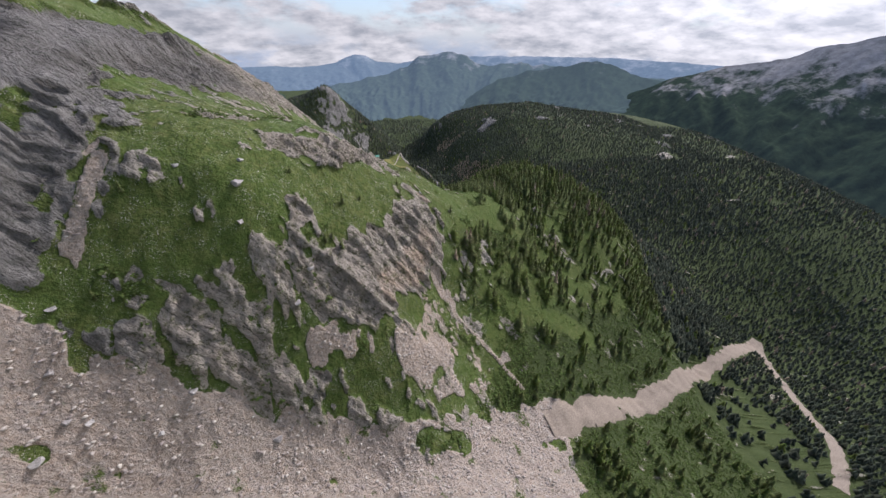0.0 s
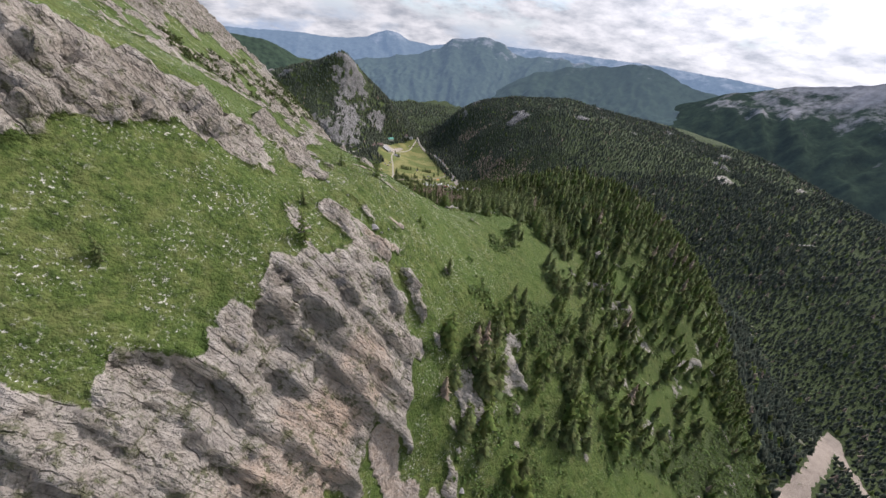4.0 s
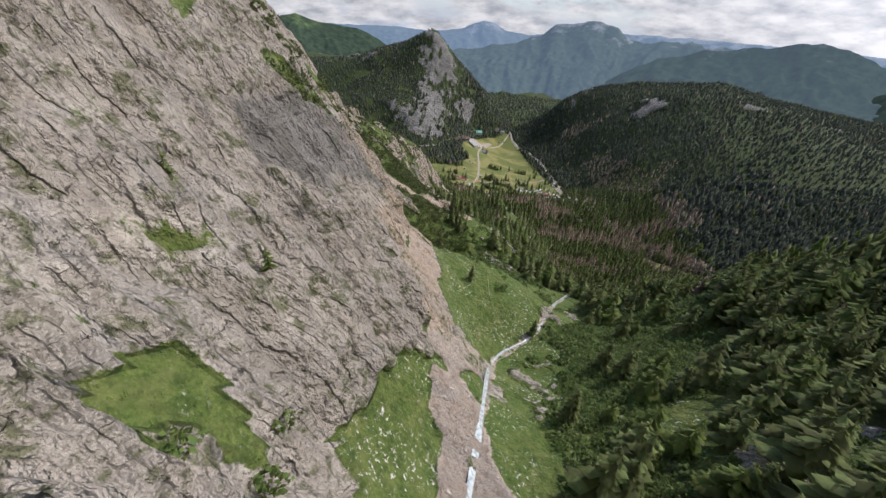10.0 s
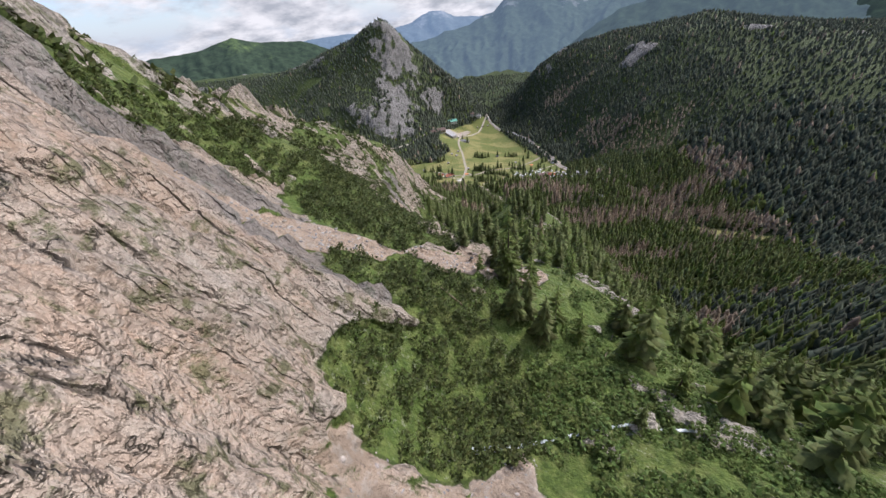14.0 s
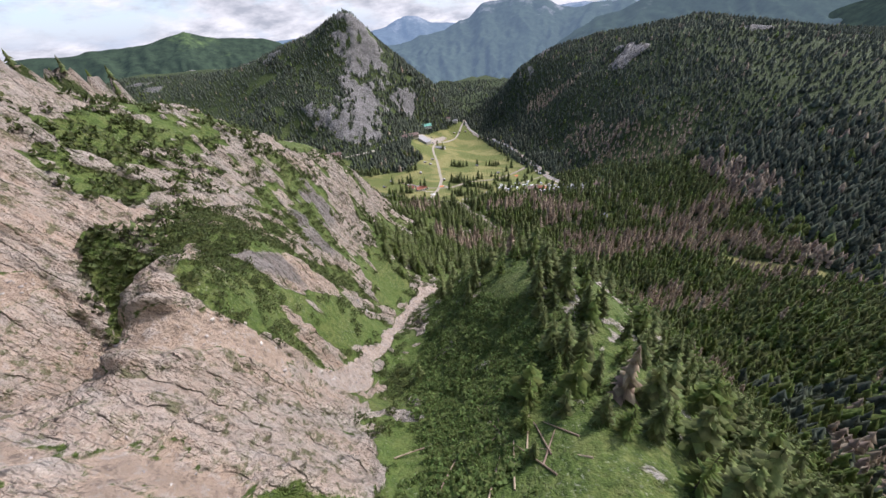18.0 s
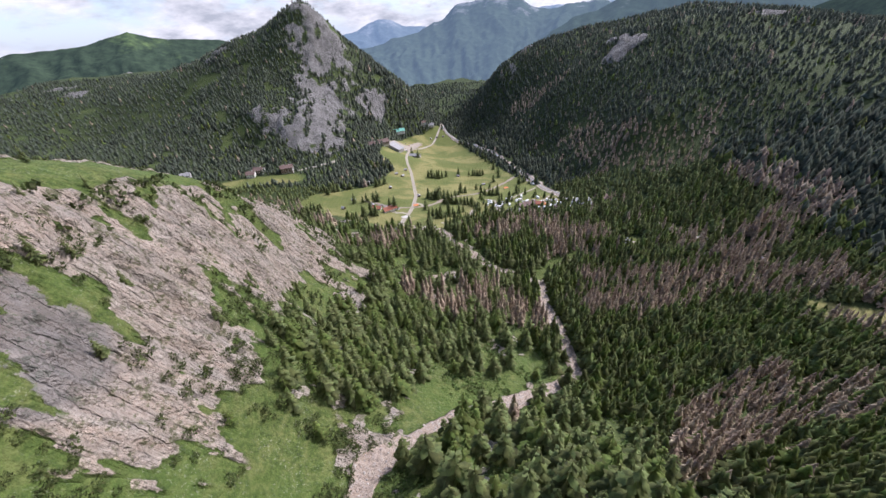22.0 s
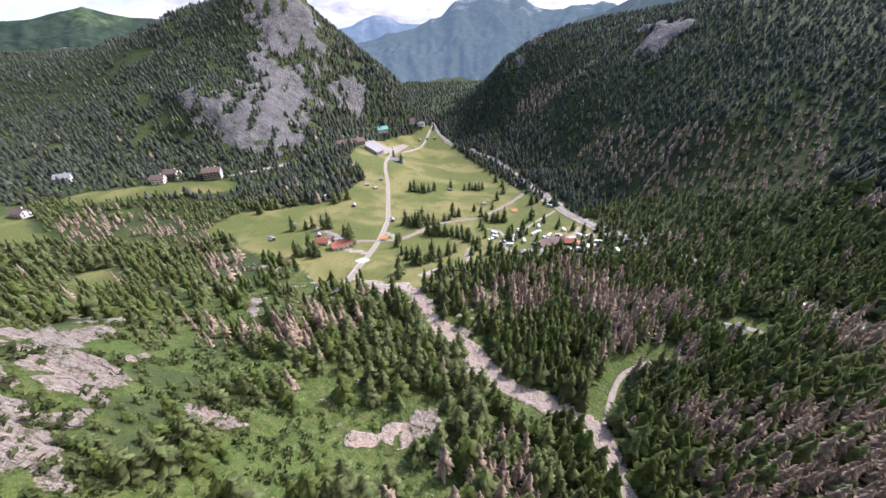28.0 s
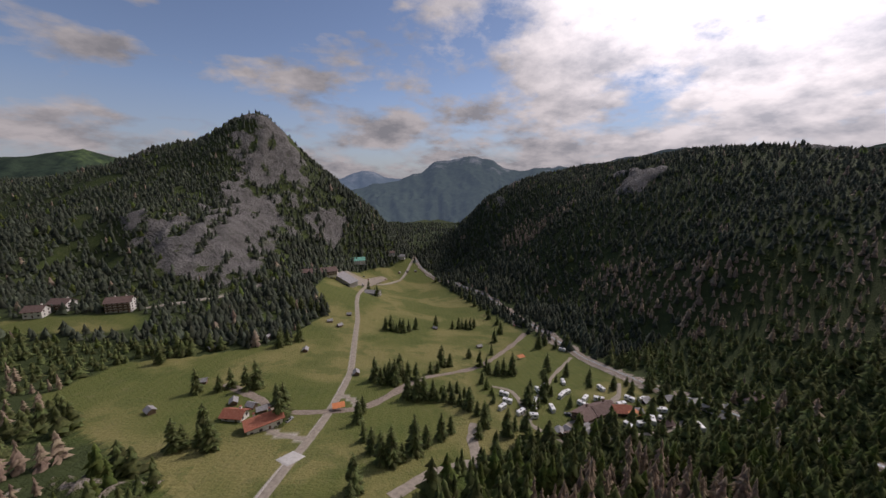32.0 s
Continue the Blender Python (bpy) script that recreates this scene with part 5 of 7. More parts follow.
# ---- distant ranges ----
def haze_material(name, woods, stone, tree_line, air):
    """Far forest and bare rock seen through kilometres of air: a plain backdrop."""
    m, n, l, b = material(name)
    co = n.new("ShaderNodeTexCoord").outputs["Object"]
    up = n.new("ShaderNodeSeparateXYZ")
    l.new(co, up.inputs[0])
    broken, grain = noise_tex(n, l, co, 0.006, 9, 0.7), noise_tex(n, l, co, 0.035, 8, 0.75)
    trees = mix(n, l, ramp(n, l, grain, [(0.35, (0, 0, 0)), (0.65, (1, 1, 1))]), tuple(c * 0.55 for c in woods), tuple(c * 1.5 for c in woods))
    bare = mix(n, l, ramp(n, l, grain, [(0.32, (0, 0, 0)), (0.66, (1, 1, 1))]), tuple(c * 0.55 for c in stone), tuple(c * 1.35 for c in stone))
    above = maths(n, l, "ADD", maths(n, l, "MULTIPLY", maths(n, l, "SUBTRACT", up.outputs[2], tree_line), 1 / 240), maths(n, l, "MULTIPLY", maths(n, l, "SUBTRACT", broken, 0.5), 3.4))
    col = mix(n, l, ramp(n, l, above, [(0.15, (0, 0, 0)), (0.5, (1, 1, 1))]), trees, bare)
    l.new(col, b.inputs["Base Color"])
    # haze of the air in between, added as an even glow of the surface
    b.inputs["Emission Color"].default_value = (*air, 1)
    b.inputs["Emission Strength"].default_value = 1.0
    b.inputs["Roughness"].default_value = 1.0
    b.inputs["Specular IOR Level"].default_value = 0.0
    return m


def mountain_range(name, label, profile, radius, depth, foot, mat, seed, rough=45, spurs=420):
    """A ridge on an arc about the valley's middle: profile of (degrees from +y, crest height), with spurs and gullies running down from it."""
    az = np.arange(profile[0][0], profile[-1][0], 0.24)
    arc0 = np.radians(az) * radius
    crest = np.interp(az, [p[0] for p in profile], [p[1] for p in profile]) + (fbm(arc0, arc0 * 0, 90, 4, seed + 3) - 0.5) * rough * 0.6
    a, k = np.meshgrid(az, np.linspace(0, 1, 76))
    c = np.broadcast_to(crest, a.shape)
    arc = np.radians(a) * radius
    along = arc + (fbm(arc, k * depth, 600, 3, seed + 5) - 0.5) * 500
    spur = fbm(along, k * depth * 0.28, spurs, 5, seed, True) - 0.6
    chips = fbm(arc, k * depth * 0.7, 70, 4, seed + 7, True) - 0.5
    swell = np.sin(np.pi * np.clip(k, 0, 1)) ** 0.8
    z = foot + (c - foot) * (k ** 1.15) + (spur * rough * 2.6 + chips * rough * 0.55) * swell
    r = radius - depth * (1 - k)
    v = np.stack([np.sin(np.radians(a)) * r, 500 + np.cos(np.radians(a)) * r, z], -1).reshape(-1, 3)
    i = np.arange(a.size).reshape(a.shape)
    f = np.stack([i[:-1, :-1], i[:-1, 1:], i[1:, 1:], i[1:, :-1]], -1).reshape(-1, 4)
    return tagged(mesh_object(name, v, f, mat), label, "mountains", kind="structure")


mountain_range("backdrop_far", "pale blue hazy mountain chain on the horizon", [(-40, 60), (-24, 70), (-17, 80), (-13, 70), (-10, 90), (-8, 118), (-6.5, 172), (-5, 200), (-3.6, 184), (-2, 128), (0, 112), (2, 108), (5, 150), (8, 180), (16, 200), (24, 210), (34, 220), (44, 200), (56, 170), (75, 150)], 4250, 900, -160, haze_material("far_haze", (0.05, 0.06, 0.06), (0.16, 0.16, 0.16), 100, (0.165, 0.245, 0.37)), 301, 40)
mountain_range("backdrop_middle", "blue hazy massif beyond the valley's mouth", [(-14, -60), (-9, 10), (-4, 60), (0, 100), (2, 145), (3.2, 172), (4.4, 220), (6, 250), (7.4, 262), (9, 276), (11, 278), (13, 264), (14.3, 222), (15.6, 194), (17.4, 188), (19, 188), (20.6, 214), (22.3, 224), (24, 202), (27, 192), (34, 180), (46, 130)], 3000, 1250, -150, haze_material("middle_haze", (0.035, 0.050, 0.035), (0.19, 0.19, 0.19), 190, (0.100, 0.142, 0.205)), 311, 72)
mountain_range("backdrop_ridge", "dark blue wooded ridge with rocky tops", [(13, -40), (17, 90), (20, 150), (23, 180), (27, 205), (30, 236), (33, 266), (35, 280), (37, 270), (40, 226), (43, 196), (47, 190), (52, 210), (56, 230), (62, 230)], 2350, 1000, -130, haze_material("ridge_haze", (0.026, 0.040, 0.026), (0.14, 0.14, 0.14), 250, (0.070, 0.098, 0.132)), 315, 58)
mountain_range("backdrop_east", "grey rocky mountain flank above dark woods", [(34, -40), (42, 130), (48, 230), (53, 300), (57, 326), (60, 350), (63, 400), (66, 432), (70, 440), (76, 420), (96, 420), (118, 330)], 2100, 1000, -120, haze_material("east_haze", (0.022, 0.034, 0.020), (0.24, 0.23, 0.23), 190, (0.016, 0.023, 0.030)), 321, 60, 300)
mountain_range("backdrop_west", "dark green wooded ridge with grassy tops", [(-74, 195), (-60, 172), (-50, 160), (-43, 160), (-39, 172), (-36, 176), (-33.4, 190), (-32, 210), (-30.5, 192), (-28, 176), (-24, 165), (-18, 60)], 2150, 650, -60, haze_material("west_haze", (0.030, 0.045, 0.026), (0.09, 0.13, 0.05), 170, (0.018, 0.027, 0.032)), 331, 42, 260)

# ---- ribbons: lanes, river and gravel ----
def smooth_line(line, gap):
    p = np.array(line, float)
    out = []
    for i in range(len(p) - 1):
        p0, p1, p2, p3 = p[max(i - 1, 0)], p[i], p[i + 1], p[min(i + 2, len(p) - 1)]
        for t in np.arange(0, 1, gap / max(np.hypot(*(p2 - p1)), gap)):
            out.append(0.5 * (2 * p1 + (p2 - p0) * t + (2 * p0 - 5 * p1 + 4 * p2 - p3) * t * t + (3 * p1 - p0 - 3 * p2 + p3) * t ** 3))
    out.append(p[-1])
    return np.array(out)


def ribbon(name, label, line, half, mat, lift=0.25, uneven=0.0, seed=0):
    p = smooth_line(line, 2.5)
    d = np.gradient(p, axis=0)
    d /= np.linalg.norm(d, axis=1)[:, None] + 1e-9
    side = np.stack([d[:, 1], -d[:, 0]], 1)
    w = half * (1 + uneven * (fbm(p[:, 0], p[:, 1], 9, 3, seed + 5) - 0.5) * 2)
    verts, cols = [], np.linspace(-1, 1, 7)
    for c in cols:
        q = p + side * (c * w)[:, None]
        bank = 1 - 0.9 * (abs(c) > 0.99)
        verts.append(np.stack([q[:, 0], q[:, 1], ground_z(q[:, 0], q[:, 1]) + lift * bank + 0.1 * uneven * (fbm(q[:, 0], q[:, 1], 2, 2, 9) - 0.5)], 1))
    n = len(p)
    v = np.concatenate(verts)
    f = [(k * n + i, (k + 1) * n + i, (k + 1) * n + i + 1, k * n + i + 1) for k in range(len(cols) - 1) for i in range(n - 1)]
    return tagged(mesh_object(name, v, f, mat), label, "track" if half < 4 else "riverbed", kind="structure")


TRACK = mottled("pale_track", [(0.21, 0.178, 0.14), (0.29, 0.25, 0.20), (0.38, 0.33, 0.27)], 0.6, 0.95, 0.02)
GRAVEL = mottled("river_gravel", [(0.16, 0.128, 0.100), (0.25, 0.203, 0.162), (0.36, 0.30, 0.245)], 0.9, 0.95, 0.10)
WATER = mottled("white_water", [(0.17, 0.21, 0.215), (0.60, 0.63, 0.63)], 1.6, 0.15, 0.06, 0, 0, 0.5)
ribbon("road", "pale gravel lane across the meadow", ROAD, 1.7, TRACK, 0.12)
for k, lane in enumerate(LANES):
    ribbon("track_%d" % (k + 1), "narrow pale farm track", lane, 1.3, TRACK, 0.14, 0.2, k)
ribbon("riverbed_east", "pale gravel river along the foot of the woods", [(23, 1600), (40, 1530), (95, 1420), (132, 1240), (150, 1120), (152, 1030), (165, 1000)], 4.0, GRAVEL, 0.5, 0.7, 3)
ribbon("riverbed_woods", "narrow gravel river between dark woods", [(165, 1000), (180, 970), (205, 920), (250, 850)], 1.9, GRAVEL, 0.5, 0.7, 13)
ribbon("riverbed_creek", "stony creek bed crossing the meadow", [(-95, 1040), (-71, 1023), (-63, 1014), (-49, 1009), (-29, 1011), (-18, 1015), (-8, 1026), (12, 1053), (35, 1066), (58, 1082), (94, 1129), (125, 1170)], 2.4, GRAVEL, 0.2, 0.6, 4)
ribbon("water_east", "shallow river over gravel", [(23, 1600), (42, 1530), (96, 1420), (131, 1240), (149, 1120), (153, 1030), (164, 1000), (181, 970), (205, 920), (250, 850)], 1.1, WATER, 0.62, 0.4, 5)
ribbon("water_brook", "white mountain brook in a rocky gully", [(15, 316), (12, 331), (9, 343), (10, 365), (13, 392), (25, 408), (36, 440), (60, 490), (85, 538), (113, 596), (150, 650), (190, 690)], 0.32, WATER, 0.10, 1.4, 6)
ribbon("water_trickle", "thin rivulet running over red rock to the brook", [(-18, 456.5), (-6, 460.5), (6, 463), (18, 461)], 0.24, WATER, 0.10, 1.4, 16)
ribbon("track_far", "pale gravel track down the side valley", SIDE_TRACK, 7, GRAVEL, 0.6, 0.3, 7)
for k, lane in enumerate(([(56, 1044), (66, 1036), (66, 1014), (63, 1000), (71, 990), (87, 998), (97, 995), (106, 993)], [(71, 990), (74, 981), (90, 982), (106, 983), (122, 984), (140, 990)], [(63, 1000), (83, 1031), (107, 1064), (140, 1104)], [(-3, 951), (11, 963), (24, 969), (31, 972), (32, 987), (36, 1000)], [(97, 995), (112, 1010), (126, 1022), (138, 1040)])):
    ribbon("camp_track_%d" % (k + 1), "pale dirt track through the camping ground", lane, 1.5 if k != 3 else 2.4, TRACK, 0.16, 0.5, 20 + k)
ribbon("riverbed_upper", "pale gravel torrent bed running down the side valley", TORRENT, 9, GRAVEL, 1.2, 0.5, 11)
ribbon("track_clearing", "pale forest track through a clearing", [(70, 852), (92, 878), (120, 884), (146, 881), (158, 876), (178, 892), (160, 904), (192, 884), (240, 850)], 1.3, TRACK, 0.3, 0.3, 8)


# ---- building helpers ----
def part(name, verts, faces, mat, parent, label="", at=None):
    me = bpy.data.meshes.new(name)
    me.from_pydata([tuple(v) for v in verts], [], [tuple(f) for f in faces])
    me.update()
    me.materials.append(mat)
    ob = new(name, me)
    ob.parent = parent
    if at is not None:
        ob.matrix_local = at
    if label:
        ob["label"] = label
    return ob


BOX_F = [(0, 3, 2, 1), (4, 5, 6, 7), (0, 1, 5, 4), (1, 2, 6, 5), (2, 3, 7, 6), (3, 0, 4, 7)]


def box(x0, x1, y0, y1, z0, z1):
    return [(x0, y0, z0), (x1, y0, z0), (x1, y1, z0), (x0, y1, z0), (x0, y0, z1), (x1, y0, z1), (x1, y1, z1), (x0, y1, z1)], BOX_F


def chamfered(x0, x1, y0, y1, z0, z1, c):
    """A box with all its upright and upper edges cut back."""
    bm = bmesh.new()
    v, f = box(x0, x1, y0, y1, z0, z1)
    bv = [bm.verts.new(p) for p in v]
    for q in f:
        bm.faces.new([bv[i] for i in q])
    bmesh.ops.bevel(bm, geom=[e for e in bm.edges if max(p.co.z for p in e.verts) > z0 + 1e-4], offset=c, segments=2, affect="EDGES", profile=0.6)
    out = [tuple(p.co) for p in bm.verts]
    bm.verts.index_update()
    faces = [tuple(p.index for p in q.verts) for q in bm.faces]
    bm.free()
    return out, faces


def rod(p, q, r0, r1, sides=6):
    p, q = Vector(p), Vector(q)
    d = (q - p).normalized()
    a = d.orthogonal().normalized()
    b = d.cross(a)
    v = []
    for c, r in ((p, r0), (q, r1)):
        v += [tuple(c + (a * math.cos(k * 2 * math.pi / sides) + b * math.sin(k * 2 * math.pi / sides)) * r) for k in range(sides)]
    f = [(k, (k + 1) % sides, sides + (k + 1) % sides, sides + k) for k in range(sides)]
    return v, f + [tuple(range(sides))[::-1], tuple(range(sides, 2 * sides))]


def thing(name, label, category, group=""):
    return tagged(new(name), label, category, group)


def stand(x, y, turn=0.0, sink=0.0):
    return pose(x, y, float(ground_z(x, y)) - sink, 0, 0, turn)


PLASTER = mottled("white_plaster", [(0.62, 0.60, 0.55), (0.74, 0.72, 0.67)], 0.8, 0.9, 0.01)
TIMBER = mottled("weathered_timber", [(0.10, 0.065, 0.04), (0.18, 0.12, 0.08), (0.26, 0.19, 0.14)], 1.8, 0.85, 0.02)
RED_TILE = mottled("red_roof_tile", [(0.26, 0.085, 0.05), (0.36, 0.13, 0.08), (0.45, 0.20, 0.13)], 1.5, 0.8, 0.03)
GREY_ROOF = mottled("grey_sheet_roof", [(0.20, 0.19, 0.185), (0.30, 0.29, 0.285), (0.40, 0.39, 0.38)], 0.9, 0.6, 0.02)
BROWN_ROOF = mottled("brown_roof", [(0.10, 0.07, 0.06), (0.18, 0.12, 0.10), (0.25, 0.17, 0.15)], 1.2, 0.75, 0.03)
GREEN_ROOF = mottled("copper_green_roof", [(0.12, 0.38, 0.29), (0.20, 0.48, 0.37)], 0.8, 0.5, 0.01)
ORANGE = mottled("orange_canvas", [(0.55, 0.17, 0.06), (0.66, 0.25, 0.10)], 1.2, 0.7)
STONE_WALL = mottled("rubble_stone", [(0.22, 0.20, 0.18), (0.36, 0.33, 0.30), (0.46, 0.43, 0.39)], 1.6, 0.9, 0.05)
CARAVAN_WHITE = mottled("caravan_white", [(0.70, 0.70, 0.68), (0.80, 0.80, 0.78)], 0.8, 0.4)
RUBBER = mottled("tyre_rubber", [(0.02, 0.02, 0.02), (0.04, 0.04, 0.04)], 6, 0.8)
GLASS = mottled("dark_window", [(0.03, 0.035, 0.045), (0.07, 0.08, 0.10)], 0.7, 0.12, 0, 0, 0, 0.6)
CONCRETE = mottled("pale_concrete", [(0.42, 0.40, 0.37), (0.54, 0.52, 0.49)], 0.9, 0.9, 0.02)
CAR_PAINTS = [mottled("car_paint_" + nm, [c, tuple(min(1, v * 1.15) for v in c)], 0.5, 0.3, 0, 0, 0.0, 0.5) for nm, c in (("white", (0.6, 0.6, 0.6)), ("dark", (0.05, 0.055, 0.065)), ("red", (0.34, 0.05, 0.04)), ("silver", (0.38, 0.39, 0.40)))]


def house(name, label, x, y, wide, deep, tall, pitch, turn, wall, roof, storeys=2, chimneys=1, group="", balcony=False):
    """A gabled house: ridge along its length, eaves overhanging, windows in rows on the long sides and gables."""
    t = thing(name, label, "building", group)
    w, d = wide / 2, deep / 2
    v = [(-w, -d, -1.5), (w, -d, -1.5), (w, d, -1.5), (-w, d, -1.5), (-w, -d, tall), (w, -d, tall), (w, d, tall), (-w, d, tall), (-w, 0, tall + pitch), (w, 0, tall + pitch)]
    part("wall", v, [(0, 1, 5, 4), (2, 3, 7, 6), (1, 2, 6, 9, 5), (3, 0, 4, 8, 7), (4, 5, 9, 8), (7, 8, 9, 6)], wall, t)
    o, th = 0.9, 0.22
    drop = pitch * o / d
    for sgn in (-1, 1):
        y0, y1 = sgn * (d + o), 0.0
        lo, hi = tall - drop + 0.05, tall + pitch + 0.05
        rv = [(-w - o, y0, lo), (w + o, y0, lo), (w + o, y1, hi), (-w - o, y1, hi)]
        part("roof_panel", rv + [(a, b, c + th) for a, b, c in rv], BOX_F, roof, t)
    for k in range(chimneys):
        cx = w * (0.45 - 0.9 * k)
        c = part("chimney", *box(cx - 0.4, cx + 0.4, d * 0.25, d * 0.25 + 0.8, tall + pitch * 0.4, tall + pitch + 0.9), wall, t)
        part("cap", *box(cx - 0.5, cx + 0.5, d * 0.25 - 0.1, d * 0.25 + 0.9, tall + pitch + 0.9, tall + pitch + 1.05), roof, c)
    n = max(2, int(wide / 3.2))
    level = tall / storeys
    for s in range(storeys):
        z = level * (s + 0.42)
        for k in range(n):
            px = -w + wide * (k + 0.5) / n
            for sgn in (-1, 1):
                ys = sorted((sgn * (d - 0.05), sgn * (d + 0.06)))
                if s == 0 and k == n // 2 and sgn == -1:
                    part("door", *box(px - 0.5, px + 0.5, ys[0], ys[1], 0, 2.0), TIMBER, t)
                    continue
                fr = part("window", *box(px - 0.65, px + 0.65, ys[0], ys[1], z, z + 1.35), TIMBER, t)
                ys = sorted((sgn * (d - 0.02), sgn * (d + 0.09)))
                part("pane", *box(px - 0.5, px + 0.5, ys[0], ys[1], z + 0.15, z + 1.2), GLASS, fr)
        for sgn in (-1, 1):
            xs = sorted((sgn * (w - 0.05), sgn * (w + 0.06)))
            for k in (-0.45, 0.45):
                fr = part("window", *box(xs[0], xs[1], d * k - 0.6, d * k + 0.6, z, z + 1.3), TIMBER, t)
                xs2 = sorted((sgn * (w - 0.02), sgn * (w + 0.09)))
                part("pane", *box(xs2[0], xs2[1], d * k - 0.45, d * k + 0.45, z + 0.15, z + 1.15), GLASS, fr)
        if balcony and s > 0:
            b = part("balcony", *box(-w, w, -d - 1.2, -d - 0.002, level * s - 0.15, level * s), TIMBER, t)
            part("railing", *box(-w, w, -d - 1.2, -d - 1.12, level * s + 0.002, level * s + 0.95), TIMBER, b)
    t.matrix_world = stand(x, y, turn, 0.2)
    return t


house("farmhouse", "white farmhouse with a long red tiled roof", -59, 996, 14, 7, 4.2, 2.2, 32, PLASTER, RED_TILE, 2, 2)
house("farm_wing", "low white farm wing with a red tiled roof", -74, 1004, 9, 6, 3.0, 1.8, -12, PLASTER, RED_TILE, 1, 1)
house("stone_barn", "grey stone barn beside the gravel fan", -53, 930, 10, 7, 3.6, 2.0, 20, STONE_WALL, GREY_ROOF, 1, 0)
house("lodge", "large brown-roofed mountain lodge with balconies", -97, 1318, 26, 12, 7, 4, 25, PLASTER, BROWN_ROOF, 3, 2, "", True)
house("inn", "brown-roofed inn with white walls", -112, 1275, 16, 11, 6, 3.2, 10, PLASTER, BROWN_ROOF, 2, 1)
house("green_roofed_hall", "long hall with a copper-green roof", -71, 1450, 22, 15, 6, 3.8, 15, PLASTER, GREEN_ROOF, 2, 0)
house("service_building", "grey-roofed service building among spruces", -36, 1308, 20, 11, 4, 2.4, -20, CONCRETE, GREY_ROOF, 1, 0)
house("village_house", "white house with a brown roof at the valley's end", -17, 1522, 14, 9, 5.5, 3, 5, PLASTER, BROWN_ROOF, 2, 1, "village houses")
house("village_house", "white house with a grey roof at the valley's end", 2, 1532, 16, 10, 5, 3, -10, PLASTER, GREY_ROOF, 2, 1, "village houses")
house("hotel", "tall terraced hotel with timber balconies", -215, 1140, 16, 10, 8, 3, 12, PLASTER, BROWN_ROOF, 4, 2, "hotels", True)
house("hotel", "white hotel with a dark roof and balconies", -255, 1140, 13, 9, 6, 2.6, -5, PLASTER, BROWN_ROOF, 3, 1, "hotels", True)
house("camp_office", "dark timber camp house with a brown roof", 93, 1000, 11, 8, 3.4, 2.2, 25, TIMBER, BROWN_ROOF, 1, 1, "camp houses")
house("camp_office", "timber camp house with a broad brown roof", 103, 1003, 12, 8, 3.6, 2.4, 15, TIMBER, BROWN_ROOF, 1, 1, "camp houses")
house("camp_washhouse", "timber washhouse with a dark red roof", 113, 1001, 8, 6, 3, 1.8, -10, TIMBER, RED_TILE, 1, 0, "camp houses")
for x, y, turn in ((148, 1011, 10), (158, 991, -15), (153, 1004, 5), (134, 1011, 20), (82, 987, 15), (86, 987, 15), (78, 986, 15), (121, 1000, -8), (128, 988, 4)):
    house("camp_cabin", "small timber camp cabin with a grey roof", x, y, 4.2, 3.2, 2.1, 0.9, turn, TIMBER, GREY_ROOF if (x + y) % 2 else BROWN_ROOF, 1, 0, "camp cabins")
house("long_shed", "long low shed with a pale roof by the river", 163, 1001, 16, 7, 3, 1.2, -8, CONCRETE, CONCRETE, 1, 0)
house("chalet", "white chalet with a brown roof in a forest clearing", 184, 995, 9, 7, 4, 2.4, 30, PLASTER, BROWN_ROOF, 2, 1, "chalets")
house("chalet", "white chalet beside the forest track", 159, 897, 8, 6, 3.6, 2.2, -15, PLASTER, GREY_ROOF, 2, 1, "chalets")
house("west_house", "white house with a brown roof at the wood's edge", -262, 1128, 11, 9, 5, 3, 8, PLASTER, BROWN_ROOF, 2, 1, "west houses")
house("west_house", "pale house on a western field", -352, 1130, 12, 9, 5, 3, 20, PLASTER, GREY_ROOF, 2, 1, "west houses")
house("west_house", "pale house beside spruces", -324, 1053, 10, 8, 4.5, 2.6, -10, PLASTER, BROWN_ROOF, 2, 1, "west houses")

# cable-car station: a steep grey wedge with a glazed front
st = thing("cable_car_station", "grey angular cable-car station with a glazed front", "building")
part("hall", [(-12, -8, -2), (12, -8, -2), (12, 8, -2), (-12, 8, -2), (-12, -8, 13), (12, -8, 4.5), (12, 8, 4.5), (-12, 8, 13)], BOX_F, CONCRETE, st)
part("roof", [(-13.5, -9, 14.2), (13.5, -9, 4.7), (13.5, 9, 4.7), (-13.5, 9, 14.2), (-13.5, -9, 14.7), (13.5, -9, 5.2), (13.5, 9, 5.2), (-13.5, 9, 14.7)], BOX_F, GREY_ROOF, st)
for k in range(6):
    part("window", *box(-12.12, -11.98, -7 + k * 2.4, -5.1 + k * 2.4, 1, 11.5), GLASS, st, "tall dark window")
for k in range(5):
    part("window", *box(-9 + k * 3.8, -6.4 + k * 3.8, -8.12, -7.98, 0.8, 3.2), GLASS, st)
st.matrix_world = stand(-71, 1322, -35)

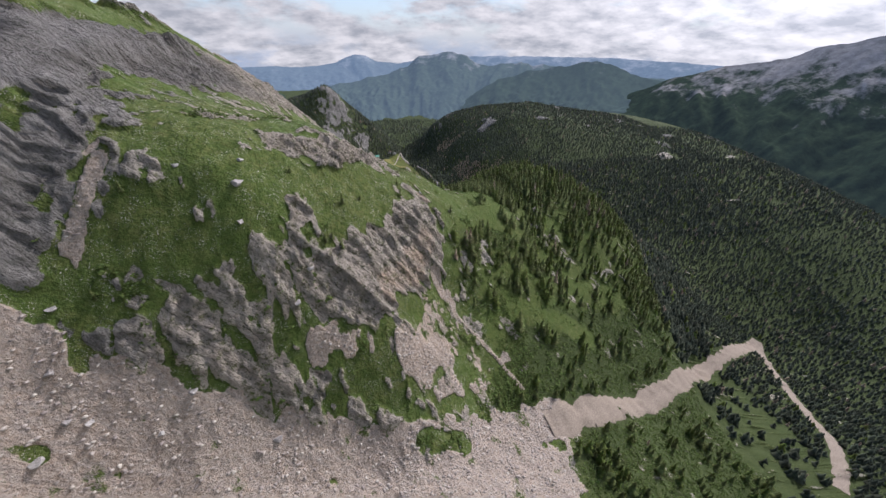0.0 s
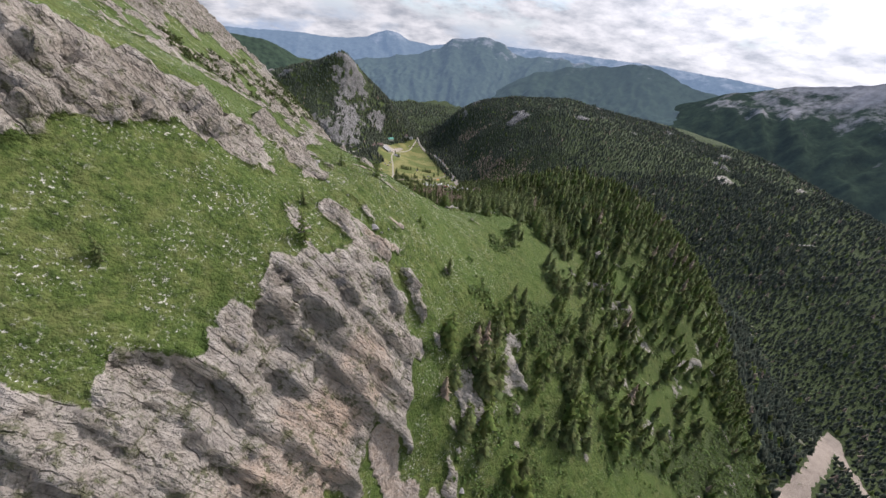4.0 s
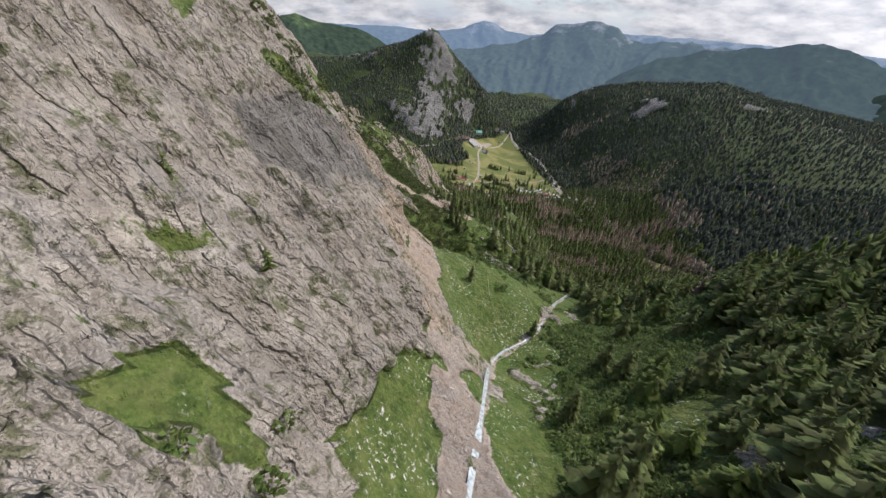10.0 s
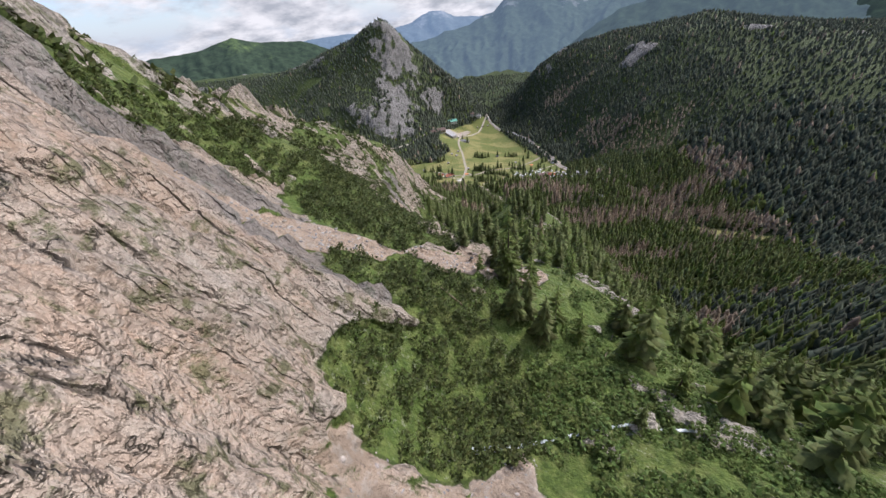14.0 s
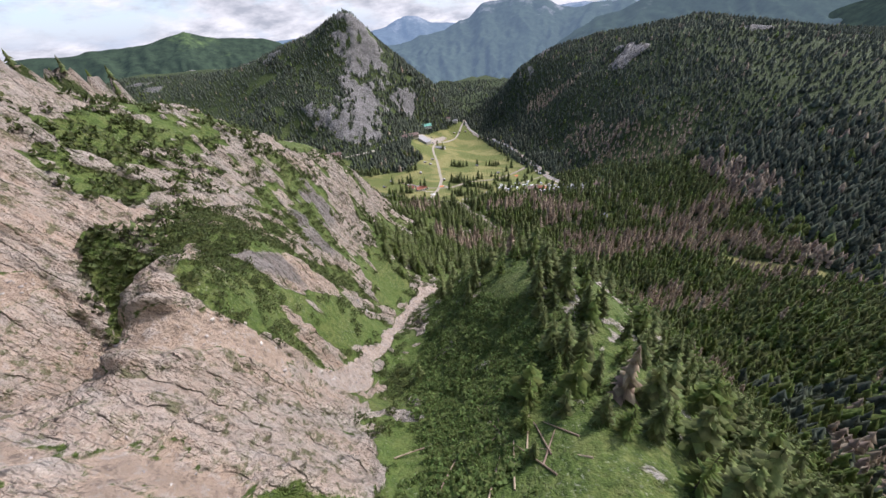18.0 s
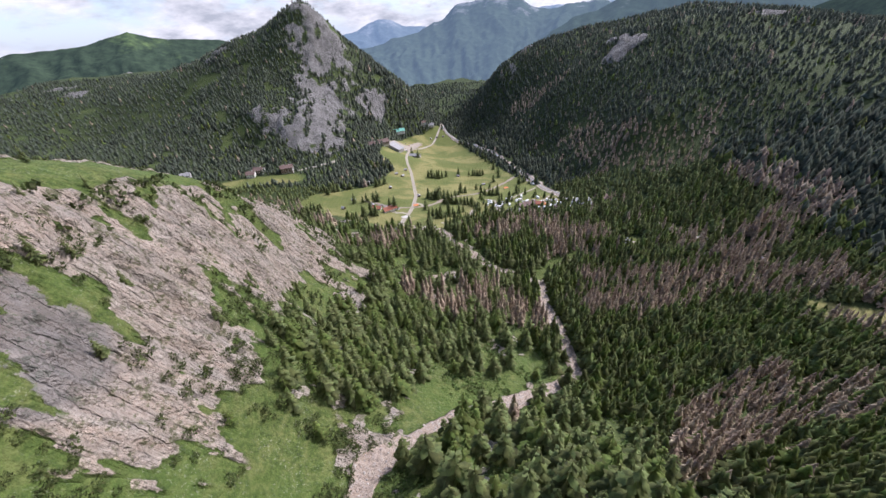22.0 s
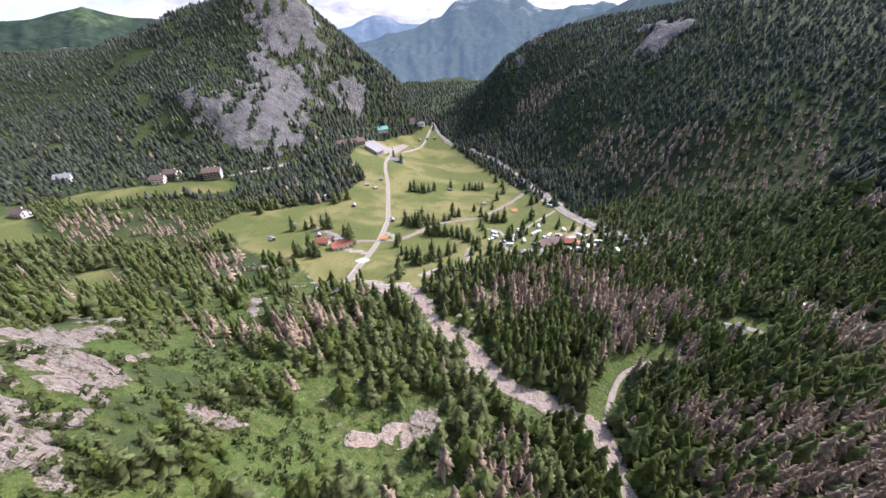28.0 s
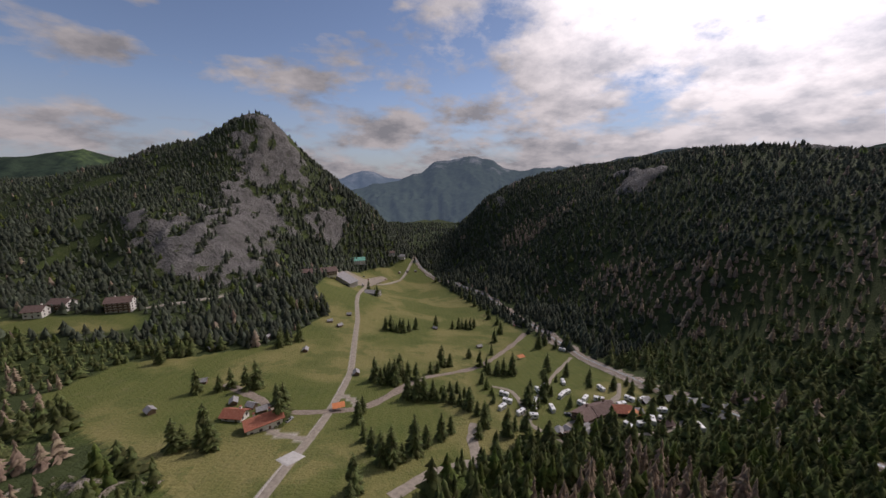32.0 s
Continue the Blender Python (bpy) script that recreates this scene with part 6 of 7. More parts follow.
# ---- hay huts, caravans, cars ----
hut = thing("hay_hut", "small weathered timber hay hut in the meadow", "hut", "hay huts")
part("wall", [(-2, -1.5, -0.5), (2, -1.5, -0.5), (2, 1.5, -0.5), (-2, 1.5, -0.5), (-2, -1.5, 2), (2, -1.5, 2), (2, 1.5, 2), (-2, 1.5, 2), (-2, 0, 3), (2, 0, 3)], [(0, 1, 5, 4), (2, 3, 7, 6), (1, 2, 6, 9, 5), (3, 0, 4, 8, 7), (4, 5, 9, 8), (7, 8, 9, 6)], TIMBER, hut)
for sgn in (-1, 1):
    rv = [(-2.5, sgn * 2.1, 1.65), (2.5, sgn * 2.1, 1.65), (2.5, 0, 3.06), (-2.5, 0, 3.06)]
    part("roof_panel", rv + [(a, b, c + 0.12) for a, b, c in rv], BOX_F, GREY_ROOF, hut, "grey sheet roof")
part("door", *box(-0.5, 0.5, -1.56, -1.48, 0, 1.7), BROWN_ROOF, hut)
HUTS = [(-62, 1157), (-49, 1184), (-52, 1148), (-66, 1091), (-113, 1010), (-107, 1041), (-125, 1087), (-27, 1057), (35, 1178), (68, 1128), (-98, 1112), (-81, 1018), (-71, 1014), (-65, 1010), (74, 989), (79, 989.5), (84, 990), (88, 990.5), (-1, 1490), (14, 1500), (30, 1508)]
hut.matrix_world = stand(HUTS[0][0], HUTS[0][1], 20)
for k, (x, y) in enumerate(HUTS[1:]):
    copy_thing(hut, stand(x, y, (k * 47) % 180))

van = thing("caravan", "white caravan parked on the camping meadow", "caravan", "caravans")
part("body", *chamfered(-2.7, 2.7, -1.1, 1.1, 0.45, 2.6, 0.35), CARAVAN_WHITE, van)
for sgn in (-1, 1):
    for px in (-1.5, 0.9):
        part("window", *box(px, px + 1.1, min(sgn * 1.08, sgn * 1.13), max(sgn * 1.08, sgn * 1.13), 1.35, 2.0), GLASS, van)
    w = part("wheel", *rod((0, sgn * 0.95, 0.33), (0, sgn * 1.12, 0.33), 0.33, 0.33, 12), RUBBER, van)
    part("hub", *rod((0, sgn * 1.12, 0.33), (0, sgn * 1.15, 0.33), 0.17, 0.17, 8), CONCRETE, w)
part("drawbar", *rod((2.7, 0, 0.5), (3.9, 0, 0.45), 0.08, 0.06), GREY_ROOF, van)
part("roof_hatch", *box(-0.4, 0.4, -0.3, 0.3, 2.6, 2.72), GLASS, van)
VANS = [(92, 1024), (97, 1028), (80, 1010), (110, 1016), (103, 1018), (109, 989), (116, 989), (123, 991), (129, 991), (151, 996), (142, 984), (59, 1021), (54, 1014), (82, 1033), (67, 1004), (74, 1019), (127, 1014), (133, 1012), (103, 1044), (140, 1120), (62, 1008), (120, 1030), (135, 1000), (88, 1040), (98, 1012), (118, 1008), (71, 1012), (60, 1030)]
van.matrix_world = stand(VANS[0][0], VANS[0][1], 40)
for k, (x, y) in enumerate(VANS[1:]):
    copy_thing(van, stand(x, y, (k * 67 + 20) % 180))


def car(paint, label):
    t = thing("car", label, "car", "parked cars")
    part("body", *chamfered(-2.1, 2.1, -0.85, 0.85, 0.35, 0.95, 0.16), paint, t)
    part("cabin", [(-1.5, -0.75, 0.95), (1.1, -0.75, 0.95), (1.1, 0.75, 0.95), (-1.5, 0.75, 0.95), (-1.2, -0.62, 1.5), (0.45, -0.62, 1.5), (0.45, 0.62, 1.5), (-1.2, 0.62, 1.5)], BOX_F, GLASS, t, "dark glazed cabin")
    part("roof", *box(-1.18, 0.42, -0.6, 0.6, 1.5, 1.55), paint, t)
    for px in (-1.3, 1.35):
        for sgn in (-1, 1):
            w = part("wheel", *rod((px, sgn * 0.7, 0.32), (px, sgn * 0.88, 0.32), 0.32, 0.32, 12), RUBBER, t)
            part("rim", *rod((px, sgn * 0.88, 0.32), (px, sgn * 0.9, 0.32), 0.18, 0.18, 8), GREY_ROOF, w)
    return t


CARS = [(-60, 1342), (-53, 1349), (-47, 1371), (-41, 1396), (-38, 1410), (-34, 1422), (-25, 1440), (-58, 1410), (-89, 1372), (-93, 1352), (123, 1208), (127, 1201), (129, 1191), (134, 1195), (-51, 1405), (-43, 1426), (108, 1011), (105, 1008), (-118, 1258), (-30, 1432), (-55, 1358), (-62, 1352), (122, 1196), (86, 1004), (-58, 1004), (-50, 1001)]
protos = [car(p, l) for p, l in zip(CAR_PAINTS, ("white car parked on pale gravel", "dark car parked on pale gravel", "red car parked on pale gravel", "silver car parked on pale gravel"))]
for k, (x, y) in enumerate(CARS):
    m = stand(x, y, (k * 53) % 180)
    if k < 4:
        protos[k].matrix_world = m
    else:
        copy_thing(protos[(k * 7) % 4], m)

# parking grounds, pad and awnings
for nm, lab, ring in (("parking_ground", "pale gravel parking ground by the station", [(-66, 1335), (-45, 1360), (-20, 1450), (-30, 1452), (-55, 1400), (-95, 1385), (-98, 1350)]), ("river_yard", "gravel yard beside the river", [(118, 1215), (128, 1218), (138, 1192), (128, 1186)]), ("concrete_pad", "square concrete pad with pale rings beside the lane", [(-41, 977), (-46, 971), (-40, 966), (-35, 973)])):
    c = np.mean(ring, 0)
    v, f = [], []
    n = len(ring)
    for k in np.linspace(0, 1, 7):
        for x, y in ring:
            px, py = c[0] + (x - c[0]) * k, c[1] + (y - c[1]) * k
            v.append((px, py, float(ground_z(px, py)) + (0.35 if k < 0.99 else -0.2)))
    f = [(a * n + i, a * n + (i + 1) % n, (a + 1) * n + (i + 1) % n, (a + 1) * n + i) for a in range(6) for i in range(n)]
    tagged(mesh_object(nm, v, f, CONCRETE if nm == "concrete_pad" else TRACK), lab, "ground", kind="structure")
for x, y, lab, mat in ((117, 996, "orange awning beside the camp house", ORANGE), (96, 1101, "long orange barrier tarpaulin by the river works", ORANGE), (-30, 1012, "small orange-brown timber bridge shelter", ORANGE)):
    t = thing("awning", lab, "awning")
    part("canopy", [(-3, -2, 2.2), (3, -2, 2.2), (3, 2, 2.7), (-3, 2, 2.7), (-3, -2, 2.28), (3, -2, 2.28), (3, 2, 2.78), (-3, 2, 2.78)], BOX_F, mat, t)
    for px, py, h in ((-2.8, -1.8, 2.2), (2.8, -1.8, 2.2), (-2.8, 1.8, 2.65), (2.8, 1.8, 2.65)):
        part("post", *rod((px, py, -0.3), (px, py, h), 0.06, 0.06), GREY_ROOF, t)
    t.matrix_world = stand(x, y, 15)


# ---- single trees ----
def boughs(seed, whorls, per, reach, droop, thin=1.0, start=0.10):
    """The crown of a conifer of unit height: whorls of hanging feathered boughs."""
    rng = np.random.default_rng(seed)
    v, f = [], []
    for k in range(whorls):
        q = start + (1 - start) * (k + rng.uniform(-0.3, 0.3)) / whorls
        for i in range(per if q < 0.85 else 3):
            a = rng.uniform(0, 6.28)
            L = reach * (1.02 - q) ** 0.72 * rng.uniform(0.65, 1.12) + 0.012
            ca, sa = math.cos(a), math.sin(a)
            c = len(v)
            for s, wd in ((0.08, 0.06), (0.42, 0.24), (0.72, 0.20), (1.0, 0.03)):
                r, w = L * s, L * wd * thin * rng.uniform(0.75, 1.25)
                z = q + 0.02 - droop * L * s ** 1.6 + (0.10 * L if s > 0.9 else 0)
                for e in (-1, 0, 1):
                    rr = r + (rng.uniform(-0.10, 0.06) * L if e else 0)
                    v.append((rr * ca - e * w * sa, rr * sa + e * w * ca, z - (0.45 * w if e else 0)))
            for s in range(3):
                for e in range(2):
                    p = c + s * 3 + e
                    f.append((p, p + 1, p + 4, p + 3))
    return v, f


def conifer(label, height_m, crown, leaf, group, seed):
    t = thing("conifer", label, "tree", group)
    tv, tf = rod((0, 0, -0.06), (0.004, 0.003, 0.97), 0.022, 0.003, 7)
    part("trunk", [tuple(c * height_m for c in p) for p in tv], tf, BARK, t)
    part("crown", [tuple(c * height_m for c in p) for p in crown[0]], crown[1], leaf, t)
    return t


kinds = [conifer("dark green spruce with hanging boughs", 9.0, boughs(401, 24, 6, 0.24, 0.55), SPRUCE, "hillside spruces", 1), conifer("dark green spruce with a dense spire", 11.0, boughs(402, 28, 6, 0.20, 0.6), SPRUCE, "hillside spruces", 2),
         conifer("slender dark spruce on a steep slope", 8.0, boughs(403, 22, 6, 0.22, 0.45), SPRUCE, "hillside spruces", 3), conifer("light green larch with open boughs", 8.0, boughs(404, 18, 5, 0.25, 0.25, 0.75), LARCH, "hillside larches", 4),
         conifer("light green larch with a ragged crown", 6.5, boughs(405, 16, 5, 0.28, 0.2, 0.8), LARCH, "hillside larches", 5), conifer("dead grey-brown spruce with bare twigs", 8.0, boughs(406, 16, 4, 0.16, 0.5, 0.35), DEAD, "dead spruces", 6)]
spots = [(x, y, int(trng.choice([0, 0, 1, 1, 2, 2, 3, 3, 4])), trng.uniform(0.75, 1.2)) for x, y in zip(tx[single], ty[single])]
LONE = [(3.9, 243.5, 4, 0.75), (14.1, 245.5, 4, 0.95), (30, 239.2, 4, 0.45), (78.3, 280.8, 2, 0.8), (10.3, 268.1, 3, 0.5), (2.7, 207.6, 4, 1.2), (-28.2, 176, 2, 0.9), (28.6, 240.3, 4, 0.5), (75.8, 281.2, 0, 0.8), (39, 231, 2, 0.8), (72, 244, 1, 0.8), (-50, 172, 2, 0.6), (-20, 186, 2, 0.6),
        (-36, 157, 2, 0.9), (-29, 159, 2, 0.9), (-33, 160, 2, 0.8), (64, 236, 1, 0.9), (1, 215, 2, 0.5), (-106, 144, 2, 0.7), (-63, 137, 2, 0.5), (-116, 121, 2, 0.7), (22, 270.5, 4, 0.42), (24.6, 270, 2, 0.5), (27, 269.6, 4, 0.6)]
LONE += [(-8.5, 313.5, 0, 0.62), (-7.4, 312, 2, 0.5), (19.4, 260.2, 0, 0.62), (27.5, 272, 4, 0.6), (29, 273, 3, 0.7), (31, 276, 2, 0.6), (33.5, 278, 0, 0.6), (-6.5, 474.7, 0, 1.1), (-10.8, 476.6, 1, 0.95), (-8.6, 478.2, 0, 1.0), (-24, 360, 2, 0.5), (-15, 359, 4, 0.6), (-5, 315, 4, 0.7), (5.5, 316.8, 5, 0.25), (-3, 329.5, 4, 0.35), (57, 357, 5, 0.7), (4, 410, 2, 0.7), (6, 426, 4, 0.7), (-10.8, 487, 0, 0.9), (-8.7, 485.5, 5, 0.8), (-16, 485, 4, 0.6), (-16, 500, 1, 0.9), (-12, 503, 0, 0.9), (-20, 507, 2, 0.9),
         (14, 597, 1, 1.0), (11, 625, 0, 1.1), (26, 591, 2, 1.0), (-6, 568, 4, 1.0), (5, 583, 1, 1.0), (17, 567, 4, 1.1), (-85, 705, 2, 0.7), (-92, 687, 2, 0.6), (-88, 690, 2, 0.6), (-100, 700, 2, 0.6), (-104, 716, 0, 0.6), (-108, 730, 2, 0.6), (-96, 728, 2, 0.5)]
MEADOW_TREES = [(-13, 1155), (-8, 1154), (-3, 1153), (3, 1153), (8, 1159), (15, 1169), (36, 1185), (53, 1185), (60, 1187), (68, 1188), (77, 1192), (64, 1458), (73, 1449), (-15, 1049), (-11, 1044), (-6, 1048), (0, 1053), (5, 1052), (10, 1052), (20, 1063), (29, 1078), (35, 1079), (57, 1080), (60, 1065), (65, 1063), (70, 1064), (76, 1064), (53, 1099),
                (4, 1026), (9, 1024), (13, 1025), (18, 1024), (24, 1024), (28, 1021), (32, 1019), (36, 1014), (39, 1008), (40, 997), (35, 988), (43, 1003)]
MEADOW_TREES_B = [(-18, 1009), (-19, 999), (-15, 984), (-11, 976), (-7, 969), (-3, 969), (1, 971), (6, 976), (11, 982), (18, 987), (23, 992), (-15, 954), (-75, 1172), (-72, 1184), (-81, 1172), (-90, 1173), (-81, 1102), (-85, 1096), (-75, 1109), (-111, 1107), (-117, 1108), (-124, 1109), (-143, 1065), (-159, 1073), (-54, 1008), (-53, 999), (-61, 1019), (-83, 982), (-77, 982),
                  (-78, 988), (-85, 980), (-72, 980), (-90, 1036), (-81, 1033), (-77, 1036), (-94, 1032), (-104, 1030)]
MEADOW_TREES_C = [(85, 1394), (92, 1351), (95, 1304), (100, 1259), (101, 1223), (105, 1202), (100, 1173), (86, 1145), (74, 1110), (122, 1129), (131, 1136), (137, 1127), (147, 1126), (103, 1069), (83, 1027), (73, 1024), (69, 1017), (49, 990), (56, 985), (-6, 1157), (0, 1160), (64, 1190), (72, 1186), (-9, 1052), (-3, 1044), (25, 1066), (60, 1072), (68, 1070), (-87, 1106), (-96, 1170), (-104, 1178), (-114, 1112), (-80, 1178), (88, 1330), (97, 1280), (104, 1240), (-30, 1302), (-34, 1315), (-42, 1318)]
LONE += [(-14, 504, 1, 1.1), (-11, 486, 3, 1.5), (-7, 486, 3, 1.1), (-13, 489, 0, 0.8), (-4, 478, 3, 1.2), (0, 477, 4, 1.1), (9, 484, 4, 1.2), (12, 479, 0, 1.0), (-19, 492, 2, 0.8), (-9, 496, 1, 1.0), (-5, 500, 0, 1.0), (3, 505, 2, 1.1), (-2, 512, 1, 1.1), (16, 486, 3, 1.1), (24, 488, 0, 1.1), (-12, 478, 2, 0.5), (7, 609, 1, 1.4), (11, 604, 1, 1.5), (4, 604, 0, 1.3), (-4, 576, 3, 0.9), (18, 598, 0, 1.2),
         (18, 584, 4, 1.2), (13, 565, 0, 1.1), (13, 556, 3, 1.2), (-6, 562, 2, 0.6), (26, 374, 0, 1.1), (38, 394, 1, 1.0), (41, 359, 2, 1.1), (44, 338, 0, 1.2), (53, 346, 3, 1.1), (51, 330, 4, 1.1), (23, 405, 2, 0.8), (34, 347, 1, 1.0), (38, 332, 3, 1.0), (30, 352, 2, 1.0), (28, 362, 0, 0.9), (-12, 486, 0, 1.0), (5, 463, 2, 0.6), (91, 273, 1, 1.0), (67, 242, 2, 1.1), (69, 222, 0, 1.2), (83, 209, 1, 1.0), (62, 228, 3, 1.0), (56, 216, 2, 0.9), (76, 232, 0, 1.1)]
LONE += [(-86, 700, 0, 0.7), (-80, 706, 2, 0.7), (-76, 690, 0, 0.6), (-70, 712, 1, 0.7), (-66, 722, 0, 0.8), (-72, 735, 2, 0.8), (-62, 716, 1, 0.8), (-58, 732, 0, 0.9), (-84, 672, 2, 0.6), (-78, 660, 0, 0.5), (-90, 664, 2, 0.6), (-96, 676, 0, 0.6), (-64, 748, 1, 0.9), (-70, 758, 0, 0.8), (-62, 690, 3, 0.7), (-56, 704, 3, 0.9), (-94, 712, 2, 0.6), (-102, 690, 0, 0.6)]
CAMP_TREES = [(110, 1083), (100, 1048), (74, 1014), (80, 1020), (87, 1027), (69, 1008), (112, 1058), (121, 1045), (128, 1030), (105, 1008), (133, 1021), (50, 977), (55, 981), (64, 977), (73, 975), (84, 977), (98, 977), (48, 990), (54, 994), (148, 1121), (14, 1034), (19, 1036), (24, 1034), (29, 1037), (33, 1035), (36, 1028), (38, 1021), (20, 1023), (51, 1048), (52, 1040), (53, 1032), (44, 1012), (51, 1021), (-15, 946), (10, 1037), (140, 1035), (146, 1024), (96, 1058), (116, 1036), (91, 1012), (124, 1004), (141, 1008)]
spots += [(x, y, k, s * 1.0) for x, y, k, s in LONE]
spots += [(x, y, int(trng.choice([0, 1, 1, 2])), trng.uniform(1.1, 1.7)) for x, y in MEADOW_TREES + MEADOW_TREES_B + MEADOW_TREES_C]
spots += [(x, y, int(trng.choice([0, 1, 2, 3])), trng.uniform(0.7, 1.15)) for x, y in CAMP_TREES]
used = set()
for x, y, k, s in spots:
    m = stand(x, y, trng.uniform(0, 360), 0.1) @ Matrix.Diagonal((s * (1.35 if y > 930 else 1.1), s * (1.35 if y > 930 else 1.1), s, 1))
    if k not in used:
        kinds[k].matrix_world = m
        used.add(k)
    else:
        ob = copy_thing(kinds[k], m)
        ob.matrix_basis = m


# ---- boulders, stones, logs, tufts ----
LIMESTONE = mottled("limestone_boulder", [(0.15, 0.135, 0.13), (0.30, 0.28, 0.265), (0.43, 0.405, 0.385)], 1.6, 0.95, 0.10, 0.5)


def rock_shape(seed, rounds=2):
    rng = np.random.default_rng(seed)
    bm = bmesh.new()
    bmesh.ops.create_icosphere(bm, subdivisions=rounds, radius=0.5)
    cuts = [(Vector(rng.normal(0, 1, 3)).normalized(), rng.uniform(0.16, 0.34)) for _ in range(11)]
    off = Vector(rng.uniform(0, 50, 3))
    for p in bm.verts:
        for nrm, d in cuts:
            over = p.co.dot(nrm) - d
            if over > 0:
                p.co -= nrm * over
        p.co *= 1 + 0.10 * noise.noise(p.co * 7 + off) + 0.12 * noise.noise(p.co * 2.5 + off)
        p.co.x *= 1.35
        p.co.z *= 0.62
    v = np.array([p.co[:] for p in bm.verts])
    f = np.array([[p.index for p in q.verts] for q in bm.faces])
    bm.free()
    return v, f


shapes = [rock_shape(500 + k, 3) for k in range(5)]
BOULDERS = [(16.4, 223.0, 3.0), (18.0, 223.1, 1.1), (19.6, 225.2, 1.2), (3.4, 227.6, 1.2), (6.4, 233.2, 0.9), (53.4, 280.7, 1.6), (8.7, 226.9, 1.1), (-0.9, 233.2, 2.5), (-2.1, 238.7, 2.2), (-128, 117, 4), (-129, 104, 4.5), (-125, 95, 5), (-120, 96, 5.5), (-62, 104, 5), (-131, 85, 5), (-100, 97, 4), (-89, 108, 5.5), (-103, 148, 2.5),
            (-89, 154, 3), (-55, 636, 3.4), (-51.7, 635.7, 2.4), (-67, 154, 7), (-67, 145, 5), (-43, 146, 4.5), (-49, 136, 4), (46, 187, 2.5), (-67, 163, 4)]
for k, (x, y, size) in enumerate(BOULDERS):
    v, f = shapes[k % 5]
    ob = mesh_object("boulder", v * size, f, LIMESTONE)
    tagged(ob, "angular pale limestone boulder half sunk in turf" if y > 200 else "weathered limestone boulder on pale scree", "boulder", "boulders")
    ob.matrix_world = stand(x, y, k * 71) @ pose(0, 0, size * 0.04, 8 * math.sin(k), 10 * math.cos(k), 0)

srng = np.random.default_rng(71)
SCREE_STONE = mottled("scree_stone", [(0.24, 0.205, 0.18), (0.36, 0.315, 0.28), (0.48, 0.43, 0.385)], 1.4, 0.95, 0.08, 0.5)
PALE_CHIP = mottled("pale_limestone_chips", [(0.25, 0.235, 0.215), (0.37, 0.35, 0.325), (0.50, 0.475, 0.44)], 1.2, 0.95, 0.05, 0.4)
small = [rock_shape(520 + k, 1) for k in range(6)]
sx, sy, _ = scatter(-190, 110, 35, 560, 1.35, 73)
keep = (cover_at(scree, sx, sy) > 0.5) & (srng.random(len(sx)) < 0.75)
low = keep & (sy < 150)
stone_sets = [("scree_stones", "loose angular stones on pale scree", sx[low], sy[low], 0.3, 2.8)]
low = keep & (sy >= 150)
stone_sets.append(("gully_stones", "angular stones lying in the red gullies", sx[low], sy[low], 0.18, 1.0))
sx, sy, _ = scatter(-62, 4, 372, 505, 0.62, 83)
keep = (cover_at(scree, sx, sy) > 0.45) & (srng.random(len(sx)) < 0.8 * ease(fbm(sx, sy, 6, 3, 175), 0.36, 0.56))
stone_sets.append(("gully_rubble", "broken grey and rusty blocks filling the red gullies", sx[keep], sy[keep], 0.14, 0.95))
sx, sy, _ = scatter(-125, 70, 560, 940, 1.3, 79)
keep = (cover_at(scree, sx, sy) > 0.5) & (srng.random(len(sx)) < 0.8)
stone_sets.append(("ravine_stones", "pale stones lining the ravine", sx[keep], sy[keep], 0.3, 1.4))
sx, sy, _ = scatter(-60, 95, 205, 350, 0.62, 77)
stonefield = fbm(sx, sy, 9, 3, 171)
keep = (srng.random(len(sx)) < ease(stonefield, 0.50, 0.68) * np.where(sx + 0.2 * (sy - 225) < 32, 0.75, 0.06)) & (cover_at(scree, sx, sy) < 0.5)
stone_sets.append(("turf_stones", "pale limestone chips scattered in turf", sx[keep], sy[keep], 0.10, 0.55))
sx, sy, _ = scatter(4, 24, 257, 294, 0.46, 87)
keep = (srng.random(len(sx)) < 0.85 * ease(fbm(sx, sy, 5, 3, 173), 0.46, 0.60)) & (cover_at(rock, sx, sy) < 0.4)
stone_sets.append(("slab_stones", "flat pale limestone slabs lying in turf", sx[keep], sy[keep], 0.10, 0.85))
for nm, lab, px, py, lo, hi in stone_sets:
    size = lo + (hi - lo) * srng.random(len(px)) ** 3
    ob = planted(nm, small, px, py, size * (0.32 if nm == "slab_stones" else 1.0), np.ones(len(px)) * (3.1 if nm == "slab_stones" else 1.2), PALE_CHIP if nm in ("turf_stones", "slab_stones") else LIMESTONE if nm == "gully_rubble" else SCREE_STONE, 81, 0.0, nm == "slab_stones")
    tagged(ob, lab, "stones", kind="stuff")

TURF = mottled("grass_blades", [(0.04, 0.09, 0.012), (0.09, 0.155, 0.022), (0.17, 0.215, 0.045)], 0.5, 0.8, 0, 0.8)


def tuft(seed):
    rng = np.random.default_rng(seed)
    v, f = [], []
    for _ in range(6):
        a, b = rng.uniform(0, 6.28), rng.uniform(0, 6.28)
        x, y = 0.35 * math.cos(b) * rng.random(), 0.35 * math.sin(b) * rng.random()
        lean = rng.uniform(0.1, 0.5)
        c = len(v)
        v += [(x - 0.06 * math.sin(a), y + 0.06 * math.cos(a), 0), (x + 0.06 * math.sin(a), y - 0.06 * math.cos(a), 0), (x + lean * math.cos(a), y + lean * math.sin(a), rng.uniform(0.6, 1.0))]
        f.append((c, c + 1, c + 2))
    return np.array(v), np.array(f)


